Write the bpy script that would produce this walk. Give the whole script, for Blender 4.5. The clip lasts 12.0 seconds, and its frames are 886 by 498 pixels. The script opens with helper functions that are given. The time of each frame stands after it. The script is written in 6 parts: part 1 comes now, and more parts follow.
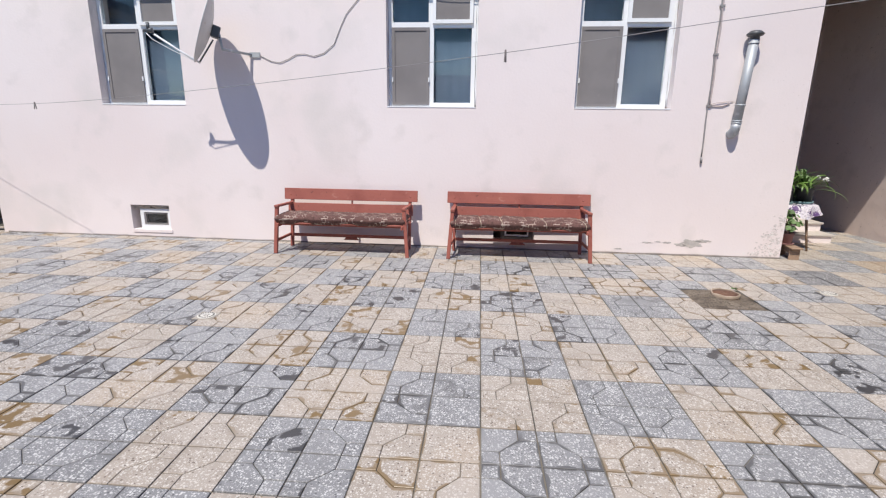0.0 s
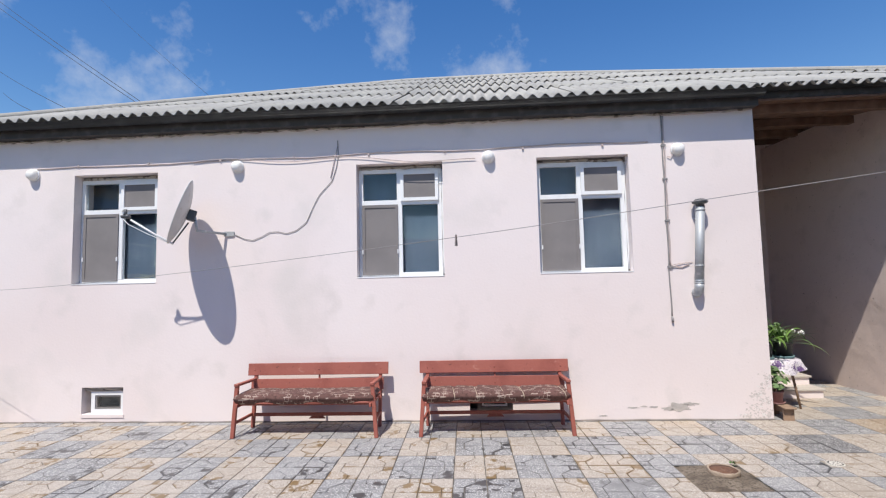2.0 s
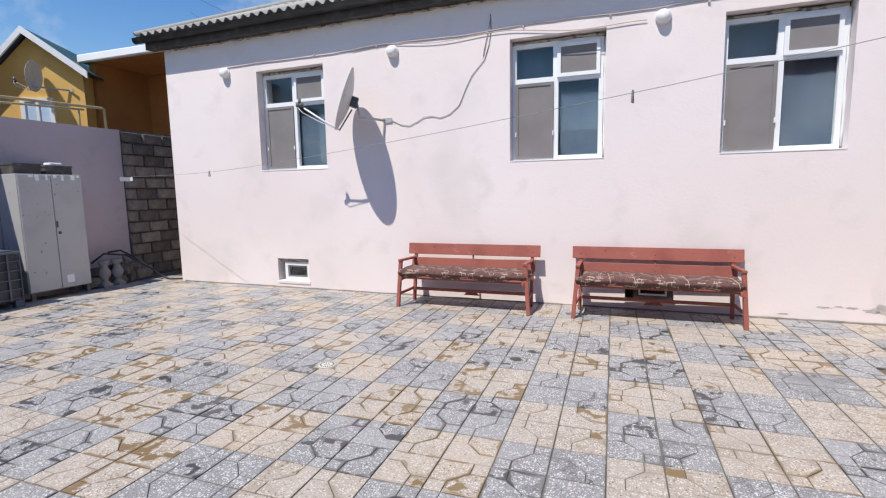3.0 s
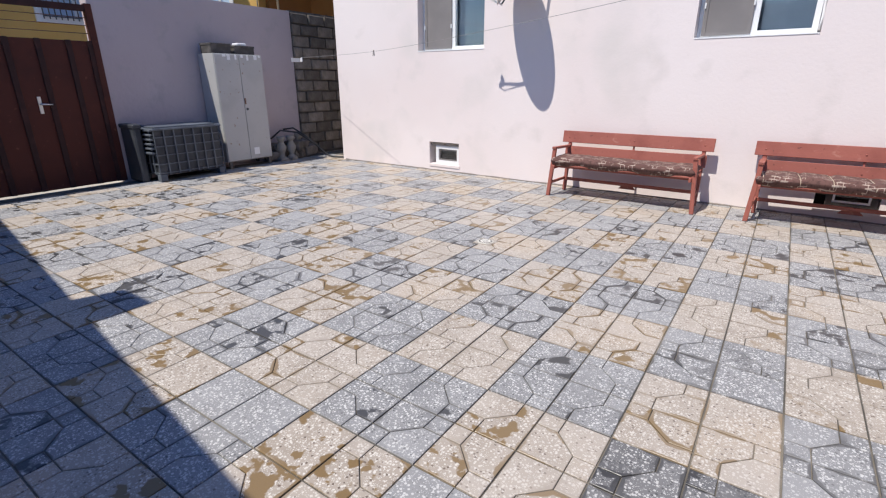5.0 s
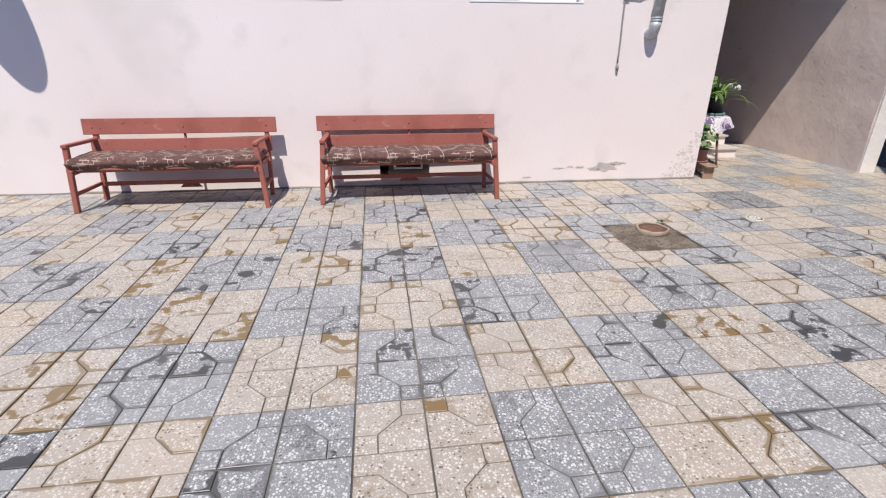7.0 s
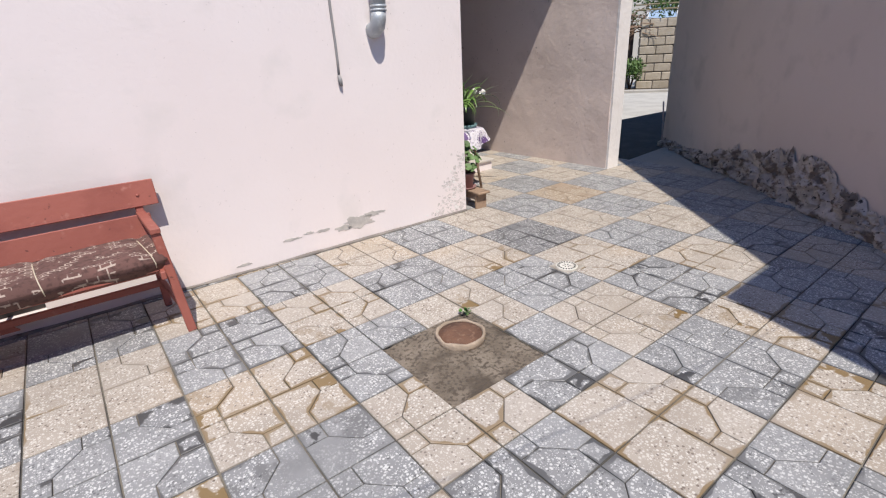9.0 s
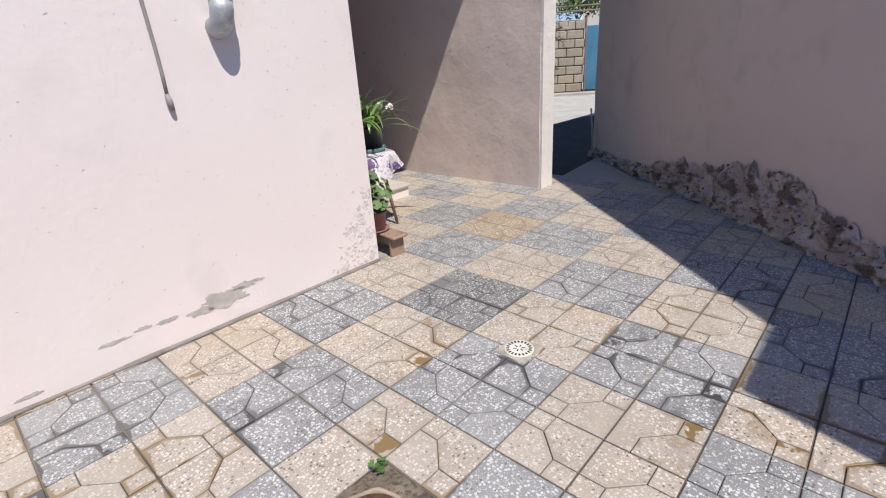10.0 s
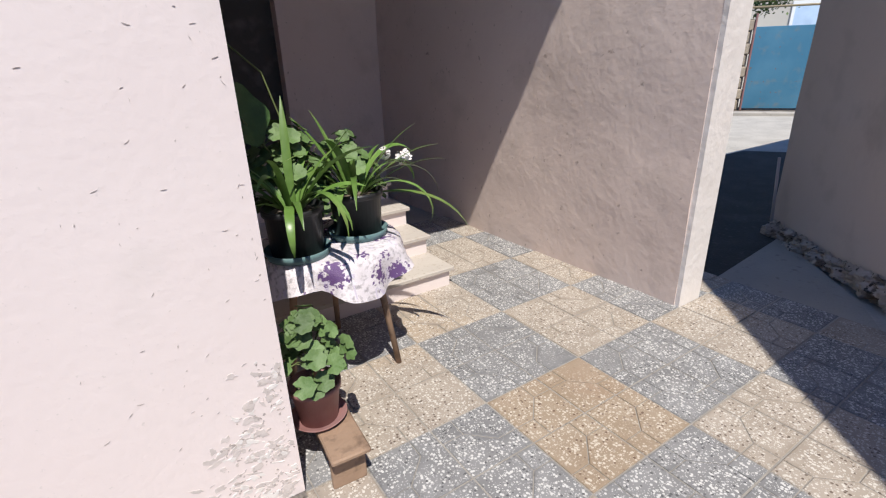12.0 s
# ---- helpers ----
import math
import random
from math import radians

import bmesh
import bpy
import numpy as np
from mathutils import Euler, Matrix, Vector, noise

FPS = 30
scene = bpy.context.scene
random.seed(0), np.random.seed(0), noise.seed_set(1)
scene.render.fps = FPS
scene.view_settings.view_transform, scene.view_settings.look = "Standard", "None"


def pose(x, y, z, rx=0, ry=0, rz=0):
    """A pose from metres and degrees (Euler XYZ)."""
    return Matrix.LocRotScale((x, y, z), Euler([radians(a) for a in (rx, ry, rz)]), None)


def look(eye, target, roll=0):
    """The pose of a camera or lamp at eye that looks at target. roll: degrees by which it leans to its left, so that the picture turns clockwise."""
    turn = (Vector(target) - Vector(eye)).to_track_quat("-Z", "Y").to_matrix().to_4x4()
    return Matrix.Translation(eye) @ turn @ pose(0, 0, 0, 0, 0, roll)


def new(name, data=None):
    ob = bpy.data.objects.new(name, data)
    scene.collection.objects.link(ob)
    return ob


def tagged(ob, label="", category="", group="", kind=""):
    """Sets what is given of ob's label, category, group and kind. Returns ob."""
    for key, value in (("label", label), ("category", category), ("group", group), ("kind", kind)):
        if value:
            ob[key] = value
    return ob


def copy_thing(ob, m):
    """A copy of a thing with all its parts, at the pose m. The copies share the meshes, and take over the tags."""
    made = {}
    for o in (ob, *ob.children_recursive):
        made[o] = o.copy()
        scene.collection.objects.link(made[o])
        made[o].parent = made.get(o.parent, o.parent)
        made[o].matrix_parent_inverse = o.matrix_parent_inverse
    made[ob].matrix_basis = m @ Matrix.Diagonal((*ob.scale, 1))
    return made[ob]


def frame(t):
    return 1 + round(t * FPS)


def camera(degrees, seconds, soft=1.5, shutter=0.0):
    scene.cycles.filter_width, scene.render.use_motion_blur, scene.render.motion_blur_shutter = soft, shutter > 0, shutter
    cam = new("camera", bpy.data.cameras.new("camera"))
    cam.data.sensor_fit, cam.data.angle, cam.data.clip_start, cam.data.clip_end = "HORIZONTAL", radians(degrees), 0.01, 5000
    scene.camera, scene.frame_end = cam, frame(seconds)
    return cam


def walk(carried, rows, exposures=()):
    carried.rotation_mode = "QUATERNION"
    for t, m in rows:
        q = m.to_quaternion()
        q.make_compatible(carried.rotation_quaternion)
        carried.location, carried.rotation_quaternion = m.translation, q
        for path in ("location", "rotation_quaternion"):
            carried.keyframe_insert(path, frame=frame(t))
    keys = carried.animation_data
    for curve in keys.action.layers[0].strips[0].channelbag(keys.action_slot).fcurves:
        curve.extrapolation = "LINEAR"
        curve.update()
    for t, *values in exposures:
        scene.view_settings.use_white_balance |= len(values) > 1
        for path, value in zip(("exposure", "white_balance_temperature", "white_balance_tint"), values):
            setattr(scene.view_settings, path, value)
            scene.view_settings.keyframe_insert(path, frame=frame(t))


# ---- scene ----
cam = camera(84.9, 12.0, soft=1.2)
PATH = [
    (0, (-0.051, -2.373, 1.578), (-0.19, -0.434, 1.109), 0.8),
    (0.5, (-0.014, -2.331, 1.664), (-0.161, -0.35, 1.427), 0.5),
    (1, (0.051, -2.288, 1.738), (-0.067, -0.292, 1.695), -0.7),
    (1.5, (0.126, -2.239, 1.786), (0.039, -0.244, 1.903), -1.3),
    (2, (0.158, -2.198, 1.775), (0.068, -0.205, 1.924), -1.3),
    (2.5, (0.128, -2.158, 1.642), (-0.188, -0.183, 1.601), -1.2),
    (3, (0.001, -2.167, 1.525), (-0.657, -0.293, 1.287), -1.0),
    (3.5, (-0.128, -2.25, 1.452), (-1.219, -0.626, 1.037), 0.4),
    (3.7, (-0.244, -2.286, 1.428), (-1.484, -0.79, 0.955), 0.9),
    (5.3, (-0.221, -2.395, 1.427), (-1.142, -0.767, 0.72), 0.3),
    (5.5, (-0.137, -2.329, 1.43), (-0.793, -0.588, 0.698), 0.6),
    (6, (0.013, -2.024, 1.428), (-0.255, -0.191, 0.675), 0.2),
    (6.5, (0.074, -1.639, 1.444), (0.065, 0.211, 0.684), 0.6),
    (6.7, (0.091, -1.453, 1.464), (0.198, 0.393, 0.7), 0.5),
    (8.3, (0.708, 0.156, 1.404), (1.432, 1.868, 0.665), -1.3),
    (8.5, (0.81, 0.339, 1.413), (1.635, 2.004, 0.671), -1.7),
    (9, (1.068, 0.754, 1.431), (2.185, 2.233, 0.679), -2.9),
    (9.5, (1.457, 1.148, 1.439), (2.732, 2.503, 0.705), -4.8),
    (10, (1.864, 1.521, 1.414), (3.209, 2.798, 0.666), -3.8),
    (10.5, (2.337, 1.854, 1.414), (3.726, 3.077, 0.655), -3.0),
    (11, (2.829, 2.197, 1.405), (4.208, 3.427, 0.638), -2.8),
    (11.5, (3.27, 2.527, 1.399), (4.602, 3.813, 0.643), -1.8),
    (12, (3.689, 2.824, 1.434), (4.711, 4.379, 0.702), -1.7),
]
walk(cam, [(t, look(e, g, r)) for t, e, g, r in PATH], [(0.0, 0.04), (3.5, 0.09), (9.0, 0.07), (11.0, 0.07), (12.0, 0.13)])

# ---------------------------------------------------------------- light
SUN_WAY = Vector((0.19, 0.555, -1.0)).normalized()
world = bpy.data.worlds.new("sky")
scene.world = world
world.use_nodes = True
wn, wl = world.node_tree.nodes, world.node_tree.links
wn.clear()
w_out = wn.new("ShaderNodeOutputWorld")
w_bg = wn.new("ShaderNodeBackground")
w_sky = wn.new("ShaderNodeTexSky")
w_sky.sky_type = "NISHITA"
w_sky.sun_disc = False
w_sky.sun_elevation = math.asin(-SUN_WAY.z)
w_sky.sun_rotation = math.pi + 0.36
w_sky.air_density, w_sky.dust_density, w_sky.ozone_density, w_sky.altitude = 1.25, 0.0, 1.0, 0
w_bg.inputs["Strength"].default_value = 0.10
# thin broken cloud over the blue
w_co = wn.new("ShaderNodeTexCoord")
w_noise = wn.new("ShaderNodeTexNoise")
w_noise.inputs["Scale"].default_value = 3.2
w_noise.inputs["Detail"].default_value = 7
w_noise.inputs["Roughness"].default_value = 0.6
w_ramp = wn.new("ShaderNodeValToRGB")
w_ramp.color_ramp.elements[0].position, w_ramp.color_ramp.elements[1].position = 0.55, 0.78
w_mix = wn.new("ShaderNodeMixRGB")
w_mix.inputs[2].default_value = (7.0, 7.4, 8.0, 1)
wl.new(w_co.outputs["Generated"], w_noise.inputs["Vector"])
wl.new(w_noise.outputs["Fac"], w_ramp.inputs["Fac"])
wl.new(w_ramp.outputs["Color"], w_mix.inputs[0])
w_sat = wn.new("ShaderNodeHueSaturation")
w_sat.inputs["Saturation"].default_value = 1.40
w_sat.inputs["Hue"].default_value = 0.512
w_sat.inputs["Value"].default_value = 1.3
wl.new(w_sky.outputs["Color"], w_sat.inputs["Color"])
wl.new(w_sat.outputs["Color"], w_mix.inputs[1])
wl.new(w_mix.outputs["Color"], w_bg.inputs["Color"])
wl.new(w_bg.outputs["Background"], w_out.inputs["Surface"])

sun = new("sun", bpy.data.lights.new("sun", "SUN"))
sun.data.energy, sun.data.angle, sun.data.color = 5.0, radians(0.5), (1.0, 0.94, 0.85)
sun.matrix_world = look((0, 0, 30), Vector((0, 0, 30)) + SUN_WAY)

# ---------------------------------------------------------------- helpers
HOUSE = pose(3.97, 4.19, 0, 0, 0, -1.18)   # the house's frame: x along the front, y into the house
I4 = Matrix.Identity(4)


def box(bm, x0, x1, y0, y1, z0, z1, m=None, bevel=0.0):
    vs = [bm.verts.new((x, y, z)) for z in (z0, z1) for y in (y0, y1) for x in (x0, x1)]
    fs = [bm.faces.new([vs[i] for i in q]) for q in ((0, 2, 3, 1), (4, 5, 7, 6), (0, 1, 5, 4), (2, 6, 7, 3), (0, 4, 6, 2), (1, 3, 7, 5))]
    if bevel:
        es = list({e for f in fs for e in f.edges})
        r = bmesh.ops.bevel(bm, geom=es, offset=bevel, segments=1, affect="EDGES", profile=0.5)
        vs = list({v for f in r["faces"] for v in f.verts} | {v for v in vs if v.is_valid})
    if m is not None:
        for v in vs:
            v.co = m @ v.co
    return vs


def ring(bm, c, ax, ay, r, n):
    return [bm.verts.new(Vector(c) + ax * (r * math.cos(2 * math.pi * k / n)) + ay * (r * math.sin(2 * math.pi * k / n))) for k in range(n)]


def tube(bm, pts, r, n=8, caps=True):
    """A round rod through points; r one radius or one a point."""
    pts = [Vector(p) for p in pts]
    rs = r if isinstance(r, (list, tuple)) else [r] * len(pts)
    prev = None
    last = None
    for i, p in enumerate(pts):
        d = (pts[min(i + 1, len(pts) - 1)] - pts[max(i - 1, 0)]).normalized()
        if last is None:
            a = Vector((0, 0, 1)) if abs(d.z) < 0.9 else Vector((1, 0, 0))
            ax = d.cross(a).normalized()
        else:
            ax = (last - d * last.dot(d)).normalized()
        last = ax
        cur = ring(bm, p, ax, d.cross(ax).normalized(), rs[i], n)
        if prev:
            for k in range(n):
                bm.faces.new((prev[k], prev[(k + 1) % n], cur[(k + 1) % n], cur[k])).smooth = True
        elif caps:
            bm.faces.new(cur[::-1])
        prev = cur
    if caps:
        bm.faces.new(prev)


def lathe(bm, profile, n=24, m=None):
    """A turned body about z: profile of (radius, height)."""
    prev, first, made = None, None, []
    for r, z in profile:
        cur = [bm.verts.new((r * math.cos(2 * math.pi * k / n), r * math.sin(2 * math.pi * k / n), z)) for k in range(n)]
        made += cur
        if prev:
            for k in range(n):
                bm.faces.new((prev[k], prev[(k + 1) % n], cur[(k + 1) % n], cur[k])).smooth = True
        else:
            first = cur
        prev = cur
    bm.faces.new(first[::-1])
    bm.faces.new(prev)
    if m is not None:
        for v in made:
            v.co = m @ v.co


def slab(bm, poly, z0, z1):
    """A prism on a polygon in plan."""
    lo = [bm.verts.new((x, y, z0)) for x, y in poly]
    hi = [bm.verts.new((x, y, z1)) for x, y in poly]
    bm.faces.new(lo[::-1])
    bm.faces.new(hi)
    for k in range(len(poly)):
        j = (k + 1) % len(poly)
        bm.faces.new((lo[k], lo[j], hi[j], hi[k]))


def finish(name, bm, material):
    bmesh.ops.recalc_face_normals(bm, faces=bm.faces)
    me = bpy.data.meshes.new(name)
    bm.to_mesh(me)
    bm.free()
    me.materials.append(material)
    return new(name, me)


def part(name, bm, material, parent, label=""):
    ob = finish(name, bm, material)
    ob.parent = parent
    if label:
        ob["label"] = label
    return ob


def thing(name, label, category, m=I4, group="", kind=""):
    ob = new(name)
    ob.matrix_world = m
    return tagged(ob, label, category, group, kind)


def solid(name, bm, material, label="", category="", kind="structure", m=I4, group=""):
    ob = finish(name, bm, material)
    ob.matrix_world = m
    return tagged(ob, label, category, group, kind)


def wall_with_holes(bm, x0, x1, z0, z1, y0, y1, holes):
    """A wall along x, thick from y0 to y1, with openings (x0, x1, z0, z1) right through it."""
    xs = sorted({x0, x1, *[h[0] for h in holes], *[h[1] for h in holes]})
    zs = sorted({z0, z1, *[h[2] for h in holes], *[h[3] for h in holes]})
    for i in range(len(xs) - 1):
        for j in range(len(zs) - 1):
            cx, cz = (xs[i] + xs[i + 1]) / 2, (zs[j] + zs[j + 1]) / 2
            if any(h[0] < cx < h[1] and h[2] < cz < h[3] for h in holes):
                continue
            box(bm, xs[i], xs[i + 1], y0, y1, zs[j], zs[j + 1])
    bmesh.ops.remove_doubles(bm, verts=bm.verts, dist=1e-5)
    inner = [f for f in bm.faces if sum(1 for g in bm.faces if g is not f and set(g.verts) == set(f.verts))]
    bmesh.ops.delete(bm, geom=list(set(inner)), context="FACES")


# ---------------------------------------------------------------- materials
def mat(name, color, rough=0.8, metal=0.0, spots=(), bump=0.0, bump_scale=60.0, coords="Object", vary=0.0, coat=0.0, relief=None):
    """A surface with layers of noise: spots are (scale, low, high, colour, detail)."""
    m = bpy.data.materials.new(name)
    m.use_nodes = True
    n, l = m.node_tree.nodes, m.node_tree.links
    b = n["Principled BSDF"]
    b.inputs["Roughness"].default_value, b.inputs["Metallic"].default_value = rough, metal
    b.inputs["Coat Weight"].default_value = coat
    co = n.new("ShaderNodeTexCoord")
    rgb = n.new("ShaderNodeRGB")
    rgb.outputs[0].default_value = (*color, 1)
    out = rgb.outputs[0]
    for scale, low, high, tint, detail in spots:
        t = n.new("ShaderNodeTexNoise")
        t.inputs["Scale"].default_value, t.inputs["Detail"].default_value = scale, detail
        l.new(co.outputs[coords], t.inputs["Vector"])
        r = n.new("ShaderNodeMapRange")
        r.inputs["From Min"].default_value, r.inputs["From Max"].default_value = low, high
        l.new(t.outputs["Fac"], r.inputs["Value"])
        x = n.new("ShaderNodeMixRGB")
        x.inputs[2].default_value = (*tint, 1)
        l.new(r.outputs["Result"], x.inputs[0])
        l.new(out, x.inputs[1])
        out = x.outputs[0]
    if vary:
        o = n.new("ShaderNodeObjectInfo")
        r = n.new("ShaderNodeMapRange")
        r.inputs["To Min"].default_value, r.inputs["To Max"].default_value = 1 - vary, 1 + vary
        l.new(o.outputs["Random"], r.inputs["Value"])
        h = n.new("ShaderNodeHueSaturation")
        l.new(r.outputs["Result"], h.inputs["Value"])
        l.new(out, h.inputs["Color"])
        out = h.outputs[0]
    l.new(out, b.inputs["Base Color"])
    if bump:
        t = n.new("ShaderNodeTexNoise")
        t.inputs["Scale"].default_value, t.inputs["Detail"].default_value = bump_scale, 8
        l.new(co.outputs[coords], t.inputs["Vector"])
        k = n.new("ShaderNodeBump")
        k.inputs["Strength"].default_value, k.inputs["Distance"].default_value = bump, 0.02
        l.new(t.outputs["Fac"], k.inputs["Height"])
        if relief:
            # broad trowel marks under the grain: (scale, depth)
            t2 = n.new("ShaderNodeTexNoise")
            t2.inputs["Scale"].default_value, t2.inputs["Detail"].default_value = relief[0], 3
            t2.inputs["Distortion"].default_value = 0.15
            l.new(co.outputs[coords], t2.inputs["Vector"])
            k2 = n.new("ShaderNodeBump")
            k2.inputs["Strength"].default_value, k2.inputs["Distance"].default_value = 1.0, relief[1]
            l.new(t2.outputs["Fac"], k2.inputs["Height"])
            l.new(k2.outputs["Normal"], k.inputs["Normal"])
        l.new(k.outputs["Normal"], b.inputs["Normal"])
    return m


def glass_mat(name, tint, rough=0.03):
    m = bpy.data.materials.new(name)
    m.use_nodes = True
    b = m.node_tree.nodes["Principled BSDF"]
    b.inputs["Base Color"].default_value = (*tint, 1)
    b.inputs["Roughness"].default_value = rough
    b.inputs["Transmission Weight"].default_value = 1.0
    b.inputs["IOR"].default_value = 1.45
    return m


def tile_mat(name, base, dark, chip_a, chip_b, wet, grey, warm):
    """Ground terrazzo: chips in a tinted cement, each tile a little different, some pieces stained."""
    m = bpy.data.materials.new(name)
    m.use_nodes = True
    n, l = m.node_tree.nodes, m.node_tree.links
    b = n["Principled BSDF"]
    geo = n.new("ShaderNodeNewGeometry")
    pos = geo.outputs["Position"]

    def noise_mask(scale, low, high, detail=4):
        t = n.new("ShaderNodeTexNoise")
        t.inputs["Scale"].default_value, t.inputs["Detail"].default_value = scale, detail
        l.new(pos, t.inputs["Vector"])
        r = n.new("ShaderNodeMapRange")
        r.inputs["From Min"].default_value, r.inputs["From Max"].default_value = low, high
        l.new(t.outputs["Fac"], r.inputs["Value"])
        return r.outputs["Result"]

    def mix(fac, a, c):
        x = n.new("ShaderNodeMixRGB")
        l.new(fac, x.inputs[0])
        if isinstance(a, tuple):
            x.inputs[1].default_value = (*a, 1)
        else:
            l.new(a, x.inputs[1])
        if isinstance(c, tuple):
            x.inputs[2].default_value = (*c, 1)
        else:
            l.new(c, x.inputs[2])
        return x.outputs[0]

    def mul(a, c):
        x = n.new("ShaderNodeMath")
        x.operation = "MULTIPLY"
        l.new(a, x.inputs[0])
        l.new(c, x.inputs[1])
        return x.outputs[0]

    def over(a, low, high):
        r = n.new("ShaderNodeMapRange")
        r.inputs["From Min"].default_value, r.inputs["From Max"].default_value = low, high
        l.new(a, r.inputs["Value"])
        return r.outputs["Result"]

    island = geo.outputs["Random Per Island"]
    out = mix(noise_mask(5.0, 0.35, 0.7), base, dark)
    out = mix(noise_mask(1.1, 0.54, 0.66, 2), out, warm)
    # chips of stone
    v = n.new("ShaderNodeTexVoronoi")
    v.inputs["Scale"].default_value = 74
    l.new(pos, v.inputs["Vector"])
    near = over(v.outputs["Distance"], 0.44, 0.36)
    sep = n.new("ShaderNodeSeparateColor")
    l.new(v.outputs["Color"], sep.inputs[0])
    worn = noise_mask(1.6, 0.26, 0.42, 3)
    pale = mul(mul(near, over(sep.outputs[0], 0.38, 0.42)), worn)
    out = mix(pale, out, chip_a)
    v2 = n.new("ShaderNodeTexVoronoi")
    v2.inputs["Scale"].default_value = 190
    l.new(pos, v2.inputs["Vector"])
    sep2 = n.new("ShaderNodeSeparateColor")
    l.new(v2.outputs["Color"], sep2.inputs[0])
    out = mix(mul(mul(over(v2.outputs["Distance"], 0.46, 0.34), over(sep2.outputs[0], 0.66, 0.70)), worn), out, chip_a)
    dk = mul(mul(near, over(sep.outputs[1], 0.84, 0.87)), worn)
    out = mix(dk, out, chip_b)
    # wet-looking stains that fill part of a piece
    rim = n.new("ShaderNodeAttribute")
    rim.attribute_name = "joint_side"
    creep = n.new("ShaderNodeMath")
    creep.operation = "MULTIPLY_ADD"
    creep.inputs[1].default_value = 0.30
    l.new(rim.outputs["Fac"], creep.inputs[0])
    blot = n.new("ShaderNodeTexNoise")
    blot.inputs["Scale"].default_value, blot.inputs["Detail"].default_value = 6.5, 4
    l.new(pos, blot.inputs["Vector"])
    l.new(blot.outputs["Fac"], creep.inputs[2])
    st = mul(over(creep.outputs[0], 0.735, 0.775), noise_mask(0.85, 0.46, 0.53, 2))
    st = mul(st, over(island, 0.30, 0.34))
    pool = mul(over(island, 0.76, 0.77), noise_mask(8.5, 0.535, 0.565, 4))
    most = n.new("ShaderNodeMath")
    most.operation = "MAXIMUM"
    l.new(st, most.inputs[0])
    l.new(pool, most.inputs[1])
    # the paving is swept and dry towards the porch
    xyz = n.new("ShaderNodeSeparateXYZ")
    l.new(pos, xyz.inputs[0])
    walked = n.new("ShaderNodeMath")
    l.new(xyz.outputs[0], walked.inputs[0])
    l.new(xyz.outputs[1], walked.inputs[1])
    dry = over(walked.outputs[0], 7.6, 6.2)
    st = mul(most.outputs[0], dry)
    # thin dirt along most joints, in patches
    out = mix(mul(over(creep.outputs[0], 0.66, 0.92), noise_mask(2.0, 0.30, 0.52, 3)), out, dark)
    out = mix(st, out, wet)
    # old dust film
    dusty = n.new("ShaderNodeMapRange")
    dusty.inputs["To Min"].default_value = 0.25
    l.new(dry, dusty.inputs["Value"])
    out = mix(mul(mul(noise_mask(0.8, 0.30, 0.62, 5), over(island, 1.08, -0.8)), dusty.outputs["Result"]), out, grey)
    l.new(out, b.inputs["Base Color"])
    rr = n.new("ShaderNodeMapRange")
    rr.inputs["To Min"].default_value, rr.inputs["To Max"].default_value = 0.62, 0.35
    l.new(st, rr.inputs["Value"])
    l.new(rr.outputs["Result"], b.inputs["Roughness"])
    t = n.new("ShaderNodeTexNoise")
    t.inputs["Scale"].default_value, t.inputs["Detail"].default_value = 160, 4
    l.new(pos, t.inputs["Vector"])
    k = n.new("ShaderNodeBump")
    k.inputs["Strength"].default_value, k.inputs["Distance"].default_value = 0.12, 0.01
    l.new(t.outputs["Fac"], k.inputs["Height"])
    l.new(k.outputs["Normal"], b.inputs["Normal"])
    return m


PINK = mat("pink_lime_plaster", (0.745, 0.66, 0.645), 0.9, spots=((0.5, 0.35, 0.75, (0.79, 0.725, 0.715), 4), (0.9, 0.56, 0.72, (0.68, 0.625, 0.605), 7), (2.2, 0.58, 0.8, (0.65, 0.595, 0.575), 6), (60.0, 0.66, 0.74, (0.66, 0.60, 0.58), 3)), bump=0.09, bump_scale=30, relief=(2.4, 0.0022))
MAUVE = mat("mauve_wall_plaster", (0.47, 0.395, 0.405), 0.92, spots=((0.7, 0.4, 0.75, (0.52, 0.45, 0.46), 5), (4.0, 0.58, 0.8, (0.40, 0.36, 0.36), 6)), bump=0.3, bump_scale=16)
PORCH = mat("porch_plaster", (0.665, 0.55, 0.50), 0.92, spots=((0.8, 0.4, 0.75, (0.69, 0.585, 0.54), 5), (3.5, 0.55, 0.78, (0.57, 0.475, 0.43), 6), (22, 0.66, 0.74, (0.42, 0.34, 0.30), 5)), bump=0.14, bump_scale=24, relief=(4.0, 0.010))
CRUST = mat("bare_cement_render", (0.40, 0.36, 0.32), 0.95, spots=((6, 0.4, 0.7, (0.52, 0.47, 0.42), 6), (13, 0.54, 0.62, (0.16, 0.13, 0.11), 6)), bump=0.8, bump_scale=40)
FLAKEGREY = mat("bared_grey_render", (0.40, 0.375, 0.355), 0.95, spots=((14, 0.4, 0.7, (0.53, 0.49, 0.455), 6), (30, 0.62, 0.72, (0.36, 0.325, 0.30), 5)), bump=0.2, bump_scale=70)
FILLET = mat("dirty_cement_fillet", (0.20, 0.178, 0.16), 0.95, spots=((5, 0.4, 0.65, (0.29, 0.26, 0.235), 6), (25, 0.6, 0.72, (0.15, 0.125, 0.105), 5)), bump=0.5, bump_scale=50)
